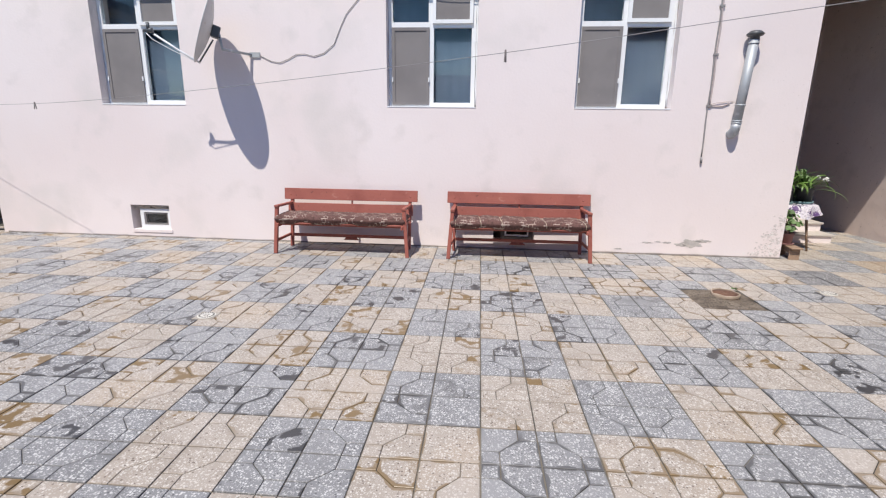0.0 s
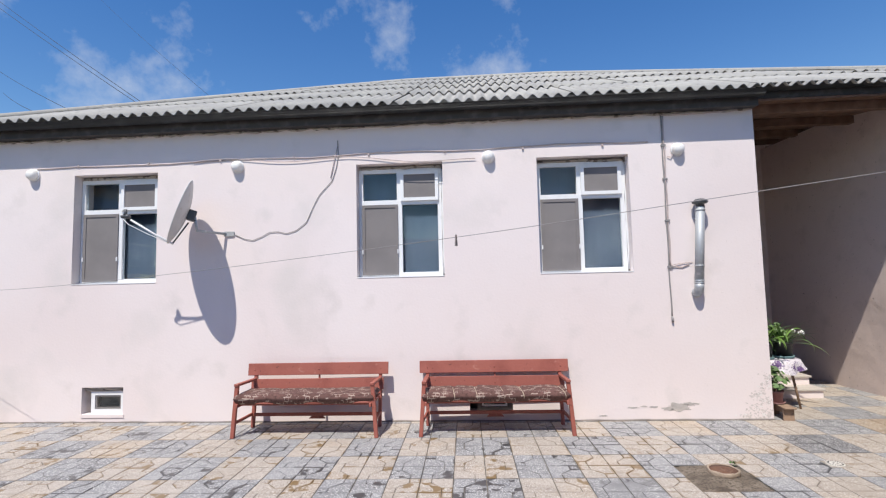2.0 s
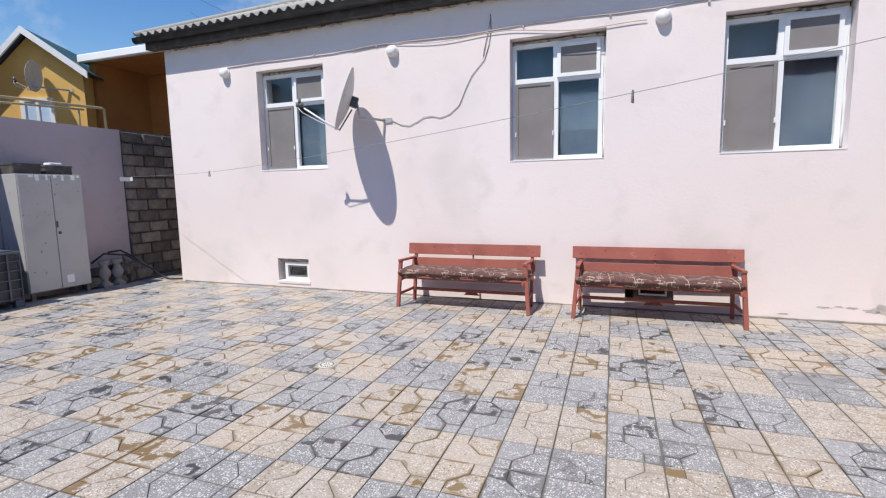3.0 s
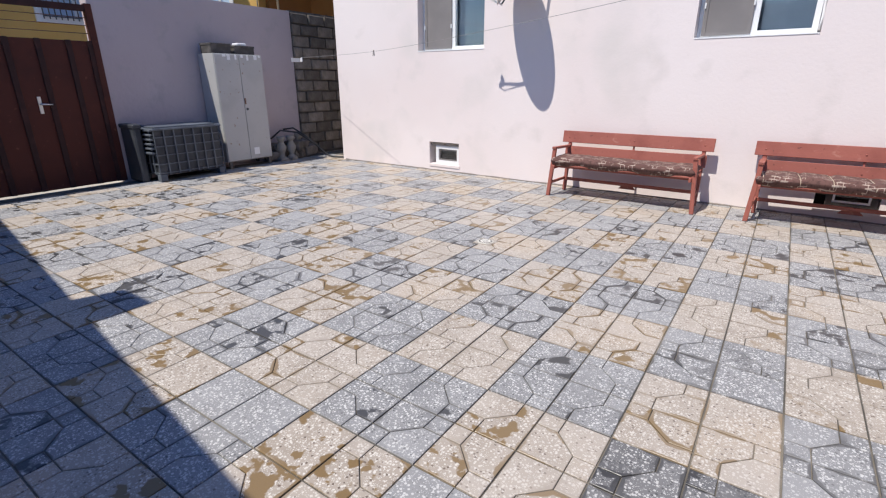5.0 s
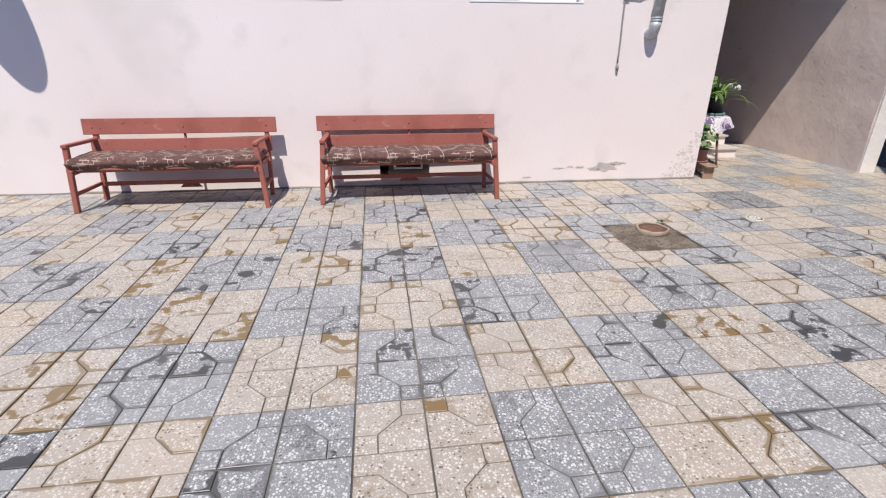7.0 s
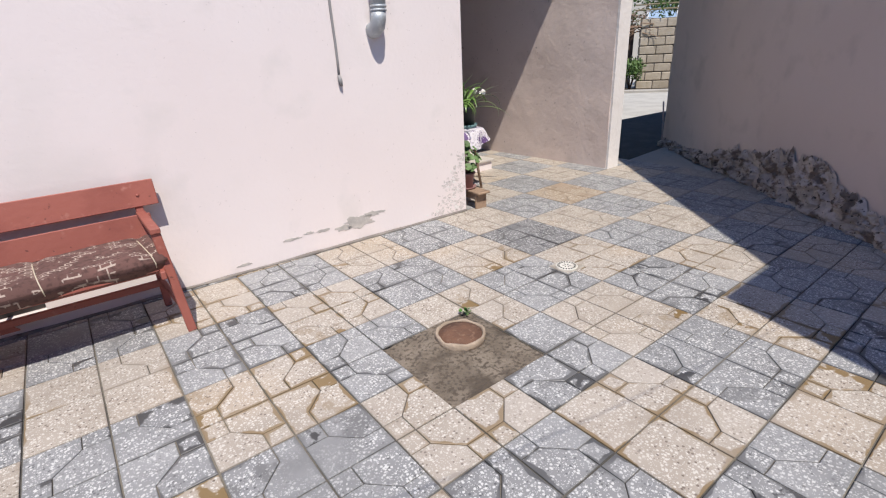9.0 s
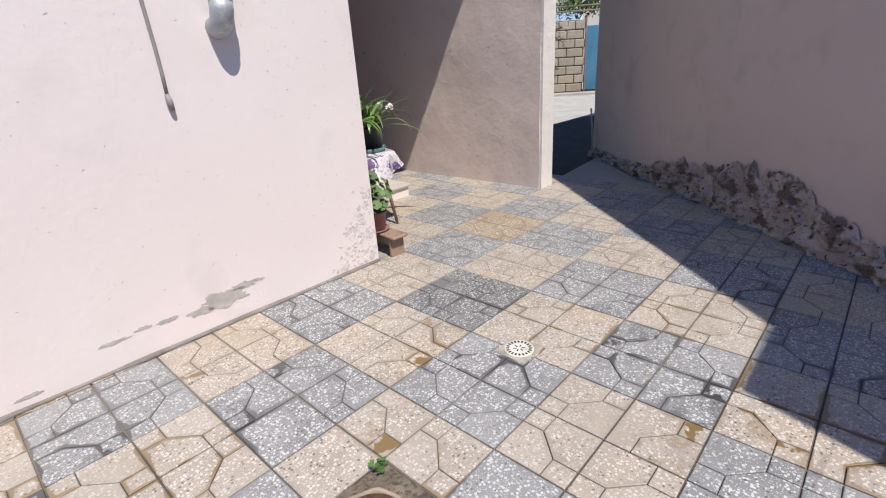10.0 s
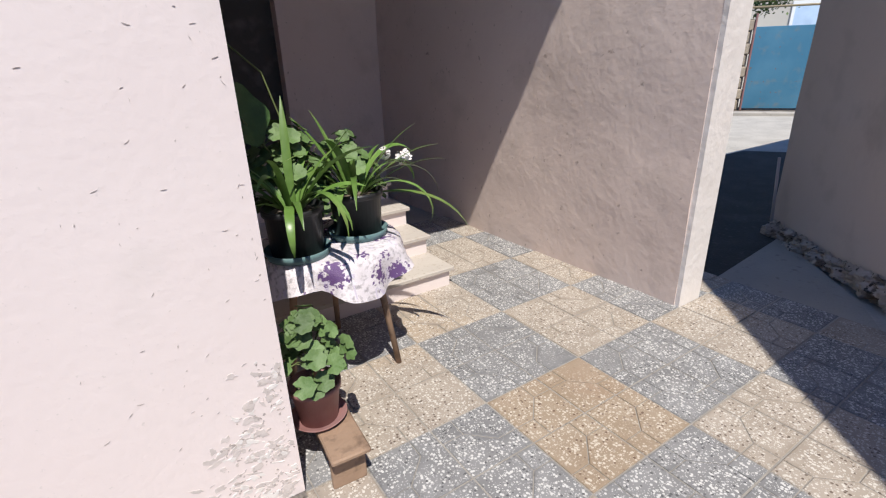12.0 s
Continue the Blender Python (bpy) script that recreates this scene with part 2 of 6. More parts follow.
CONCRETE = mat("worn_concrete", (0.36, 0.34, 0.31), 0.9, spots=((1.1, 0.4, 0.7, (0.46, 0.43, 0.39), 6), (14, 0.6, 0.75, (0.25, 0.235, 0.21), 5)), bump=0.35, bump_scale=50)
JOINT = mat("grey_joint_mortar", (0.085, 0.078, 0.068), 0.95, spots=((1.2, 0.42, 0.60, (0.21, 0.185, 0.15), 5), (30, 0.6, 0.75, (0.10, 0.095, 0.09), 4)), bump=0.5, bump_scale=90)
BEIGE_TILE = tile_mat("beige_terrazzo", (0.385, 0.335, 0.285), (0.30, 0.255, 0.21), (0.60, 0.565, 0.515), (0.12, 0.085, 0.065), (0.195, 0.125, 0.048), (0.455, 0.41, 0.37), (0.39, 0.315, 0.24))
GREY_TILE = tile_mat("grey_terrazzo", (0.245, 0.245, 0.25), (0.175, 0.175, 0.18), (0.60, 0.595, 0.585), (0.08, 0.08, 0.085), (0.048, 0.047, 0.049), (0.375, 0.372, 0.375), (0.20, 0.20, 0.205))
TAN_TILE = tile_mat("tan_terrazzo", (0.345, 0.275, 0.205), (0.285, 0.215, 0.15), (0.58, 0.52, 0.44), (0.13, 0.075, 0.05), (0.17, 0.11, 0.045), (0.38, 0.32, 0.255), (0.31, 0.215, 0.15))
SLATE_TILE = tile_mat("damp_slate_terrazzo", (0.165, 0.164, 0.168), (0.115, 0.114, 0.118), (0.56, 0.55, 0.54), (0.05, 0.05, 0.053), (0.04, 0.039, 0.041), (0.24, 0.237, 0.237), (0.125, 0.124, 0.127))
SLATE = mat("asbestos_cement_roofing", (0.34, 0.33, 0.315), 0.9, spots=((1.0, 0.4, 0.7, (0.42, 0.41, 0.38), 6), (9, 0.58, 0.74, (0.24, 0.23, 0.215), 5)), bump=0.25, bump_scale=40)
DARKMETAL = mat("dark_zinc_gutter", (0.085, 0.09, 0.095), 0.5, 0.3, spots=((3, 0.5, 0.75, (0.16, 0.165, 0.17), 5),), bump=0.08)
FASCIA = mat("dark_weathered_fascia", (0.06, 0.055, 0.052), 0.8, spots=((7, 0.5, 0.7, (0.11, 0.10, 0.095), 5),), bump=0.2)
PLANK = mat("brown_roof_boards", (0.17, 0.095, 0.06), 0.8, spots=((6, 0.4, 0.7, (0.25, 0.15, 0.10), 6),), bump=0.2, vary=0.25)
PVC = mat("white_window_pvc", (0.78, 0.79, 0.80), 0.35, spots=((5, 0.6, 0.8, (0.66, 0.66, 0.65), 5),), bump=0.02)
MESH = mat("grey_insect_mesh", (0.215, 0.20, 0.198), 0.85, spots=((3, 0.4, 0.7, (0.185, 0.172, 0.172), 3),), bump=0.15, bump_scale=600)
GLASS = glass_mat("window_glass", (0.88, 0.94, 0.96))
LOWREFLECTION = mat("reflected_sky_sheet", (0.055, 0.085, 0.14), 0.9, spots=((1.6, 0.4, 0.65, (0.10, 0.13, 0.185), 4),), bump=0.05)
CURTAIN = mat("blue_curtain_and_far_panes", (0.48, 0.62, 0.80), 0.9, spots=((3, 0.4, 0.7, (0.40, 0.53, 0.70), 3),), bump=0.1)
ROOM = mat("pale_bounce_wall", (0.68, 0.72, 0.75), 0.9, spots=((2, 0.4, 0.7, (0.60, 0.64, 0.67), 3),))
REDWOOD = mat("red_brown_bench_paint", (0.335, 0.105, 0.078), 0.6, spots=((3.5, 0.45, 0.70, (0.26, 0.075, 0.056), 6), (18, 0.62, 0.75, (0.42, 0.18, 0.14), 5), (26, 0.66, 0.72, (0.13, 0.045, 0.035), 4)), bump=0.12, bump_scale=30, vary=0.08)
RUSTRED = mat("dark_red_gate_paint", (0.085, 0.018, 0.009), 0.8, spots=((2.2, 0.45, 0.75, (0.06, 0.013, 0.008), 5), (14, 0.65, 0.8, (0.20, 0.07, 0.04), 5)), bump=0.06)
GATEDARK = mat("dark_gate_rail_paint", (0.035, 0.010, 0.008), 0.8, spots=((5, 0.5, 0.8, (0.07, 0.02, 0.015), 4),))
STEEL = mat("galvanised_steel", (0.44, 0.46, 0.47), 0.55, 0.35, spots=((4, 0.4, 0.7, (0.40, 0.43, 0.46), 5), (16, 0.6, 0.75, (0.62, 0.63, 0.64), 4)), bump=0.05)
CHROME = mat("brushed_metal_handle", (0.70, 0.70, 0.70), 0.3, 0.9)
BLOCKS = mat("grey_stone_blocks", (0.165, 0.14, 0.115), 0.95, spots=((8, 0.4, 0.7, (0.25, 0.215, 0.18), 6), (25, 0.6, 0.75, (0.14, 0.12, 0.10), 4)), bump=0.7, bump_scale=45, vary=0.4)
MORTAR = mat("dark_rough_mortar", (0.13, 0.115, 0.10), 0.95, spots=((12, 0.4, 0.7, (0.19, 0.17, 0.15), 5),), bump=0.6)
SOIL = mat("dry_dirt", (0.15, 0.12, 0.092), 0.98, spots=((6, 0.42, 0.62, (0.225, 0.185, 0.145), 7), (3.2, 0.52, 0.60, (0.085, 0.066, 0.05), 6), (55, 0.48, 0.62, (0.085, 0.066, 0.05), 6)), bump=0.9, bump_scale=45)
ASPHALT = mat("pale_dusty_road", (0.47, 0.45, 0.41), 0.95, spots=((2, 0.4, 0.7, (0.38, 0.36, 0.33), 6), (25, 0.62, 0.75, (0.22, 0.2, 0.18), 5)), bump=0.4, bump_scale=40)

# ---------------------------------------------------------------- ground
def ground_z(x, y):
    """The yard is level; the lane outside the side passage lies a touch higher."""
    d = (x - 7.4) * 0.85 + (y - 4.4) * 0.52
    return min(max(d * 0.002, 0.0), 0.02)


bm = bmesh.new()
gx = [-3000, -400, -60, -20] + [-12 + 1.0 * k for k in range(36)] + [30, 80, 400, 3000]
gy = [-3000, -400, -60, -20] + [-8 + 1.0 * k for k in range(28)] + [30, 80, 400, 3000]
vs = [[bm.verts.new((x, y, ground_z(x, y) - 0.03)) for x in gx] for y in gy]
for j in range(len(gy) - 1):
    for i in range(len(gx) - 1):
        bm.faces.new((vs[j][i], vs[j][i + 1], vs[j + 1][i + 1], vs[j + 1][i]))
solid("ground", bm, ASPHALT, "pale dusty ground of the yard and the lane", "ground")

# the lines of the slanting side wall: foot from WA to WB
WA, WB = Vector((3.55, -0.88, 0)), Vector((8.15, 4.537, 0))
WDIR = (WB - WA).normalized()
WNOR = Vector((-WDIR.y, WDIR.x, 0))


def in_yard(x, y):
    if (Vector((x, y, 0)) - WA).dot(WNOR) < -0.25:
        return False
    if x > 6.75:
        return False
    if y > 4.9 and not 3.6 < x < 6.5:
        return False
    return -8.2 < x and -3.4 < y < 6.6


# ---------------------------------------------------------------- house front
wins = [(-9.36, -8.12), (-5.276, -4.09), (-2.823, -1.62)]
vents = [(-9.15, -8.55), (-3.80, -3.24)]
holes = [(a, b, 1.905, 3.455) for a, b in wins] + [(a, b, 0.085, 0.475) for a, b in vents]
bm = bmesh.new()
wall_with_holes(bm, -11.28, 0, -0.05, 4.06, 0.0, 0.36, holes)
solid("wall_front", bm, PINK, "pale pink plastered front wall of a one-storey house", "wall", m=HOUSE)
bm = bmesh.new()
box(bm, -0.36, 0, 0.361, 12.0, -0.05, 4.06)
solid("wall_porch_side", bm, PINK, "pink plastered side wall of the house under the porch roof", "wall", m=HOUSE)
bm = bmesh.new()
box(bm, -11.28, -10.84, 0.361, 12.0, -0.05, 4.06)
solid("wall_west", bm, PINK, "pink plastered end wall of the house", "wall", m=HOUSE)
# unseen rooms, kept pale so that they bounce light towards the panes
bm = bmesh.new()
box(bm, -10.839, -0.361, 3.2, 3.35, -0.05, 4.0)
solid("wall_inside", bm, ROOM, "unseen pale room wall bouncing light behind the windows", "wall", m=HOUSE)
bm = bmesh.new()
box(bm, -10.839, -0.361, 0.365, 3.19, 0.9, 1.0)
solid("floor_inside", bm, ROOM, "unseen pale room floor bouncing light behind the windows", "floor", m=HOUSE)
bm = bmesh.new()
box(bm, -10.839, -0.361, 0.365, 3.19, 3.9, 4.0)
solid("ceiling_inside", bm, ROOM, "ceiling of the rooms behind the windows", "ceiling", m=HOUSE)


def bar_frame(bm, x0, x1, z0, z1, y0, y1, w):
    box(bm, x0, x1, y0, y1, z0, z0 + w)
    box(bm, x0, x1, y0, y1, z1 - w, z1)
    box(bm, x0, x0 + w, y0, y1, z0 + w, z1 - w)
    box(bm, x1 - w, x1, y0, y1, z0 + w, z1 - w)


def window(name, x0, x1, curtain_side, label):
    """A white four-part window: fixed top left, hinged mesh top right, mesh screen low left, pane low right."""
    z0, z1 = 1.905, 3.455
    root = thing(name, label, "window", HOUSE, kind="structure")
    xa, xb, za, zb = x0 + 0.004, x1 - 0.03, z0 + 0.004, z1 - 0.05
    xm, zm = (xa + xb) / 2 - 0.01, zb - 0.47
    yf, yb = 0.140, 0.200
    bm = bmesh.new()
    bar_frame(bm, xa, xb, za, zb, yf, yb, 0.055)
    box(bm, xm - 0.035, xm + 0.035, yf, yb, za + 0.055, zb - 0.055)
    box(bm, xa + 0.055, xm - 0.035, yf, yb, zm - 0.035, zm + 0.035)
    box(bm, xm + 0.035, xb - 0.055, yf, yb, zm - 0.035, zm + 0.035)
    part("window_frame", bm, PVC, root)
    quads = {"tl": (xa + 0.055, xm - 0.035, zm + 0.035, zb - 0.055), "tr": (xm + 0.035, xb - 0.055, zm + 0.035, zb - 0.055),
             "bl": (xa + 0.055, xm - 0.035, za + 0.055, zm - 0.035), "br": (xm + 0.035, xb - 0.055, za + 0.055, zm - 0.035)}
    for key, (a, b, c, d) in quads.items():
        bm = bmesh.new()
        box(bm, a, b, yf + 0.03, yf + 0.036, c, d)
        g = part("pane", bm, GLASS, root)
        g.visible_shadow = False
    # hinged sash at the upper right, standing proud, with its gauze
    a, b, c, d = quads["tr"]
    bm = bmesh.new()
    bar_frame(bm, a - 0.015, b + 0.015, c - 0.02, d + 0.015, yf - 0.03, yf - 0.002, 0.045)
    sash = part("sash", bm, PVC, root)
    bm = bmesh.new()
    box(bm, a + 0.03, b - 0.03, yf - 0.012, yf - 0.009, c + 0.025, d - 0.03)
    part("insect_mesh", bm, MESH, sash, "grey insect mesh in the top sash")
    a, b, c, d = quads["bl"]
    bm = bmesh.new()
    bar_frame(bm, a - 0.01, b + 0.012, c - 0.03, d + 0.005, yf - 0.018, yf - 0.002, 0.04)
    scr = part("screen_frame", bm, MESH, root, "grey frame of the insect screen")
    bm = bmesh.new()
    box(bm, a + 0.03, b - 0.028, yf - 0.008, yf - 0.005, c + 0.01, d - 0.035)
    part("insect_mesh", bm, MESH, scr, "grey insect mesh")
    for px in (a - 0.004, b + 0.008):
        bm = bmesh.new()
        box(bm, px - 0.008, px + 0.008, yf - 0.03, yf - 0.018, c + 0.26, c + 0.32)
        part("latch", bm, PVC, root)
    bm = bmesh.new()
    box(bm, x0 + 0.002, x1 - 0.002, -0.006, 0.139, z0 - 0.012, z0 + 0.003, bevel=0.002)
    part("window_sill", bm, PVC, root)
    # foam and torn filler round the frame
    rnd = random.Random(hash_of(name))
    bm = bmesh.new()
    pts = [(x0 + 0.03 + (x1 - x0 - 0.06) * k / 9, yf + 0.01, z1 - 0.03 + rnd.uniform(-0.012, 0.012)) for k in range(10)]
    tube(bm, pts, [rnd.uniform(0.012, 0.028) for _ in pts], 6)
    part("filler_seam", bm, CRUST, root, "rough grey filler above the frame")
    bm = bmesh.new()
    pts = [(x1 - 0.015 + rnd.uniform(-0.006, 0.006), yf + 0.012, z0 + 0.03 + (z1 - z0 - 0.1) * k / 11) for k in range(12)]
    tube(bm, pts, [rnd.uniform(0.010, 0.020) for _ in pts], 6)
    part("filler_seam", bm, PVC, root, "white filler beside the frame")
    # pale curtain deep behind the upper panes; close behind the lower a darker sheet, the sky's reflection in its
    # colour
    for depth, wave, c0, c1, material, label in ((0.42, 0.010, zm - 0.06, zb, CURTAIN, "pale curtain behind the upper panes"), (0.228, 0.004, za + 0.02, zm - 0.02, LOWREFLECTION, "blue-grey sheet behind the lower pane, coloured as reflected sky")):
        bm = bmesh.new()
        cols = 28
        side = 0.22 if depth > 0.3 else 0.0
        top = [bm.verts.new((xa - side + (xb - xa + 2 * side) * k / cols, depth + wave * math.sin(k * 1.9) + wave * 0.7 * math.sin(k * 0.7), c1)) for k in range(cols + 1)]
        mid = [bm.verts.new((v.co.x, v.co.y, c0)) for v in top]
        for k in range(cols):
            bm.faces.new((top[k], top[k + 1], mid[k + 1], mid[k])).smooth = True
        bmesh.ops.solidify(bm, geom=bm.faces[:], thickness=0.004)
        part("curtain", bm, material, root, label)
    return root


def hash_of(text):
    return sum((i + 1) * ord(c) for i, c in enumerate(text))


window("window_1", *wins[0], True, "white plastic window with grey insect screens, beside the dish")
window("window_2", *wins[1], True, "white plastic window with grey insect screens and dim room")
window("window_3", *wins[2], True, "white plastic window with flaking filler and insect screens")


def vent(name, x0, x1, label, paint):
    root = thing(name, label, "vent window", HOUSE, kind="structure")
    z0, z1 = 0.085, 0.475
    bm = bmesh.new()
    bar_frame(bm, x0 + 0.10, x1 - 0.012, z0 + 0.03, z1 - 0.06, 0.05, 0.11, 0.055)
    part("window_frame", bm, paint, root)
    bm = bmesh.new()
    box(bm, x0 + 0.155, x1 - 0.067, 0.085, 0.09, z0 + 0.085, z1 - 0.115)
    part("pane", bm, GLASS, root).visible_shadow = False
    bm = bmesh.new()
    bar_frame(bm, x0 + 0.16, x1 - 0.072, z0 + 0.09, z1 - 0.12, 0.06, 0.078, 0.02)
    part("inner_sash", bm, MESH if paint is PVC else PVC, root, "inner sash")
    bm = bmesh.new()
    box(bm, x0 + 0.002, x1 + 0.02, -0.012, 0.10, z0 - 0.02, z0 + 0.028, bevel=0.004)
    part("window_sill", bm, PINK, root)
    bm = bmesh.new()
    rnd = random.Random(hash_of(name))
    for k in range(3):
        z = z1 - 0.02 - 0.018 * k
        pts = [(x0 + 0.02 + (x1 - x0 - 0.04) * i / 6, 0.03 + 0.012 * k, z + rnd.uniform(-0.005, 0.005)) for i in range(7)]
        tube(bm, pts, 0.009, 6)
    part("broken_lintel_edge", bm, CRUST, root, "chipped dark lintel edge")
    # dark backing added in place of the unlit cellar
    bm = bmesh.new()
    box(bm, x0, x1, 0.345, 0.358, z0, z1)
    part("back_board", bm, FASCIA, root, "dark backing added for the unlit cellar behind the opening")


vent("window_4", *vents[0], "small low cellar window in the pink wall", PVC)
vent("window_5", *vents[1], "small low cellar window behind the bench", FASCIA)

# ---------------------------------------------------------------- roof
EAVE_Y, EAVE_Z, RIDGE_Y, RIDGE_Z = -0.24, 4.16, 6.0, 7.18
X_L, X_R = -11.62, 4.6          # eave ends; the roof runs on over the porch and past it
PITCH = (RIDGE_Z - EAVE_Z) / (RIDGE_Y - EAVE_Y)


def roof_point(x, s):
    """A point of the front slope: s from 0 at the eave to 1 at the ridge."""
    return Vector((x, EAVE_Y + (RIDGE_Y - EAVE_Y) * s, EAVE_Z + (RIDGE_Z - EAVE_Z) * s))


root = thing("roof", "weathered grey corrugated roof, hipped at both ends", "roof", HOUSE, kind="structure")
nor = Vector((0, -PITCH, 1)).normalized()
rows_s = [0.0, 0.235, 0.47, 0.705, 1.0]
HIP_RUN = 6.24
pitch_w, per = 0.165, 8
rnd = random.Random(5)
for r in range(4):
    s0, s1 = rows_s[r], min(rows_s[r + 1] + 0.03, 1.0)
    x = X_L
    sheet_no = 0
    while x < X_R - 0.01:
        xe = min(x + 7 * pitch_w, X_R)
        bm = bmesh.new()
        steps = max(2, int(round((xe - x) / pitch_w * per)))
        jig = rnd.uniform(-0.008, 0.008)
        grid = []
        for k in range(steps + 1):
            xx = x + (xe - x) * k / steps
            lim = min(1.0, max(0.0, min(xx - X_L, X_R - xx) / HIP_RUN))
            a, b = min(s0, lim), min(s1 if r < 3 else 1.0, lim)
            h = 0.028 * math.cos(2 * math.pi * (xx - X_L) / pitch_w)
            p, q = roof_point(xx, a), roof_point(xx, b)
            lift = 0.035 + 0.006 * r + jig
            p, q = p + nor * (h + lift + 0.012), q + nor * (h + lift - 0.012)
            grid.append([bm.verts.new(p), bm.verts.new(q), bm.verts.new(p - nor * 0.008), bm.verts.new(q - nor * 0.008)])
        for k in range(steps):
            c, d = grid[k], grid[k + 1]
            if (c[0].co - c[1].co).length < 0.02 and (d[0].co - d[1].co).length < 0.02:
                continue
            bm.faces.new((c[0], d[0], d[1], c[1])).smooth = True
            bm.faces.new((c[2], c[3], d[3], d[2])).smooth = True
            bm.faces.new((c[0], c[2], d[2], d[0]))
        for v in [v for v in bm.verts if not v.link_faces]:
            bm.verts.remove(v)
        if len(bm.faces):
            part("roof_sheet", bm, SLATE, root)
        else:
            bm.free()
        x = xe
        sheet_no += 1
# hip slope, back slope and ridge caps
bm = bmesh.new()
p0, p1, p2, p3 = roof_point(X_L, 0), roof_point(X_L + HIP_RUN, 1), Vector((X_L, 12.24, EAVE_Z)), roof_point(X_R - HIP_RUN, 1)
p4, p5 = Vector((X_R, 12.24, EAVE_Z)), roof_point(X_R, 0)
a, b, c, d, e, f = [bm.verts.new(p) for p in (p0, p1, p2, p3, p4, p5)]
bm.faces.new((a, b, c))
bm.faces.new((b, d, e, c))
bm.faces.new((d, f, e))
bmesh.ops.solidify(bm, geom=bm.faces[:], thickness=0.02)
part("back_slope", bm, SLATE, root)
bm = bmesh.new()
tube(bm, [p0 + Vector((0, 0, 0.06)), p1 + Vector((0, 0, 0.06)), p3 + Vector((0, 0, 0.06)), p5 + Vector((0, 0, 0.06))], 0.055, 8)
part("ridge_cap", bm, SLATE, root)
# gutter: a half round along the eave, in two lengths
gut = thing("gutter", "dark grey zinc gutter along the eave", "gutter", HOUSE, kind="structure")
for a, b, dz in ((X_L - 0.02, 0.02, 0.0), (0.025, X_R, 0.10)):
    bm = bmesh.new()
    prof = [(0.055 * math.cos(t), 0.055 * math.sin(t)) for t in [math.pi + math.pi * k / 8 for k in range(9)]]
    prof = [(-0.065, 0.03)] + prof + [(0.055, 0.06)]
    rows_v = []
    for x in (a, b):
        rows_v.append([bm.verts.new((x, EAVE_Y + (0.11 if a > 0 else 0.0) + py, EAVE_Z - 0.035 + dz + pz)) for py, pz in prof])
    for k in range(len(prof) - 1):
        bm.faces.new((rows_v[0][k], rows_v[0][k + 1], rows_v[1][k + 1], rows_v[1][k])).smooth = True
    bmesh.ops.solidify(bm, geom=bm.faces[:], thickness=0.004)
    part("gutter_length", bm, DARKMETAL, gut)
bm = bmesh.new()
box(bm, X_L + 0.1, 0.0, EAVE_Y + 0.09, EAVE_Y + 0.115, 3.985, EAVE_Z + 0.02)
box(bm, 0.0, X_R, EAVE_Y + 0.17, EAVE_Y + 0.195, 4.10, EAVE_Z + 0.06)
part("fascia_board", bm, FASCIA, gut, "dark weathered fascia board")
bm = bmesh.new()
box(bm, X_L + 0.1, -0.002, EAVE_Y + 0.116, -0.003, 3.99, 4.02)
part("soffit_board", bm, FASCIA, gut, "dark soffit board")
# ragged mortar under the eave
bm = bmesh.new()
rnd = random.Random(8)
pts = [(-11.15 + 0.07 * k, -0.012, 3.975 + rnd.uniform(-0.012, 0.012)) for k in range(160)]
tube(bm, pts, [rnd.uniform(0.006, 0.022) for _ in pts], 5)
solid("trim_eave_mortar", bm, CRUST, "ragged mortar line under the eave", "mortar seam", m=HOUSE)

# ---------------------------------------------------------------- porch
# paler plaster for the wall end, full sun put into its colour
SUNLITEND = mat("sunlit_pale_plaster", (0.76, 0.72, 0.70), 0.9, spots=((3, 0.5, 0.75, (0.66, 0.61, 0.58), 5),), bump=0.3, bump_scale=18)
bm = bmesh.new()
n_b = 22
for k in range(n_b):
    x = 0.02 + 4.5 * k / n_b
    vs = box(bm, x, x + 4.5 / n_b - 0.012, 0, 8.0, 0, 0.022)
    for v in vs:
        y = -0.1 + v.co.y * 0.98
        v.co = Vector((v.co.x, y, EAVE_Z - 0.12 + (y - EAVE_Y) * PITCH * 0.30 + v.co.z))
for y in (0.15, 1.3, 2.5, 3.7, 5.0):
    z = EAVE_Z - 0.24 + (y - EAVE_Y) * PITCH * 0.30
    box(bm, 0.005, 4.5, y, y + 0.10, z, z + 0.115)
solid("ceiling_porch", bm, PLANK, "brown timber boards and beams under the porch roof", "ceiling", m=HOUSE)


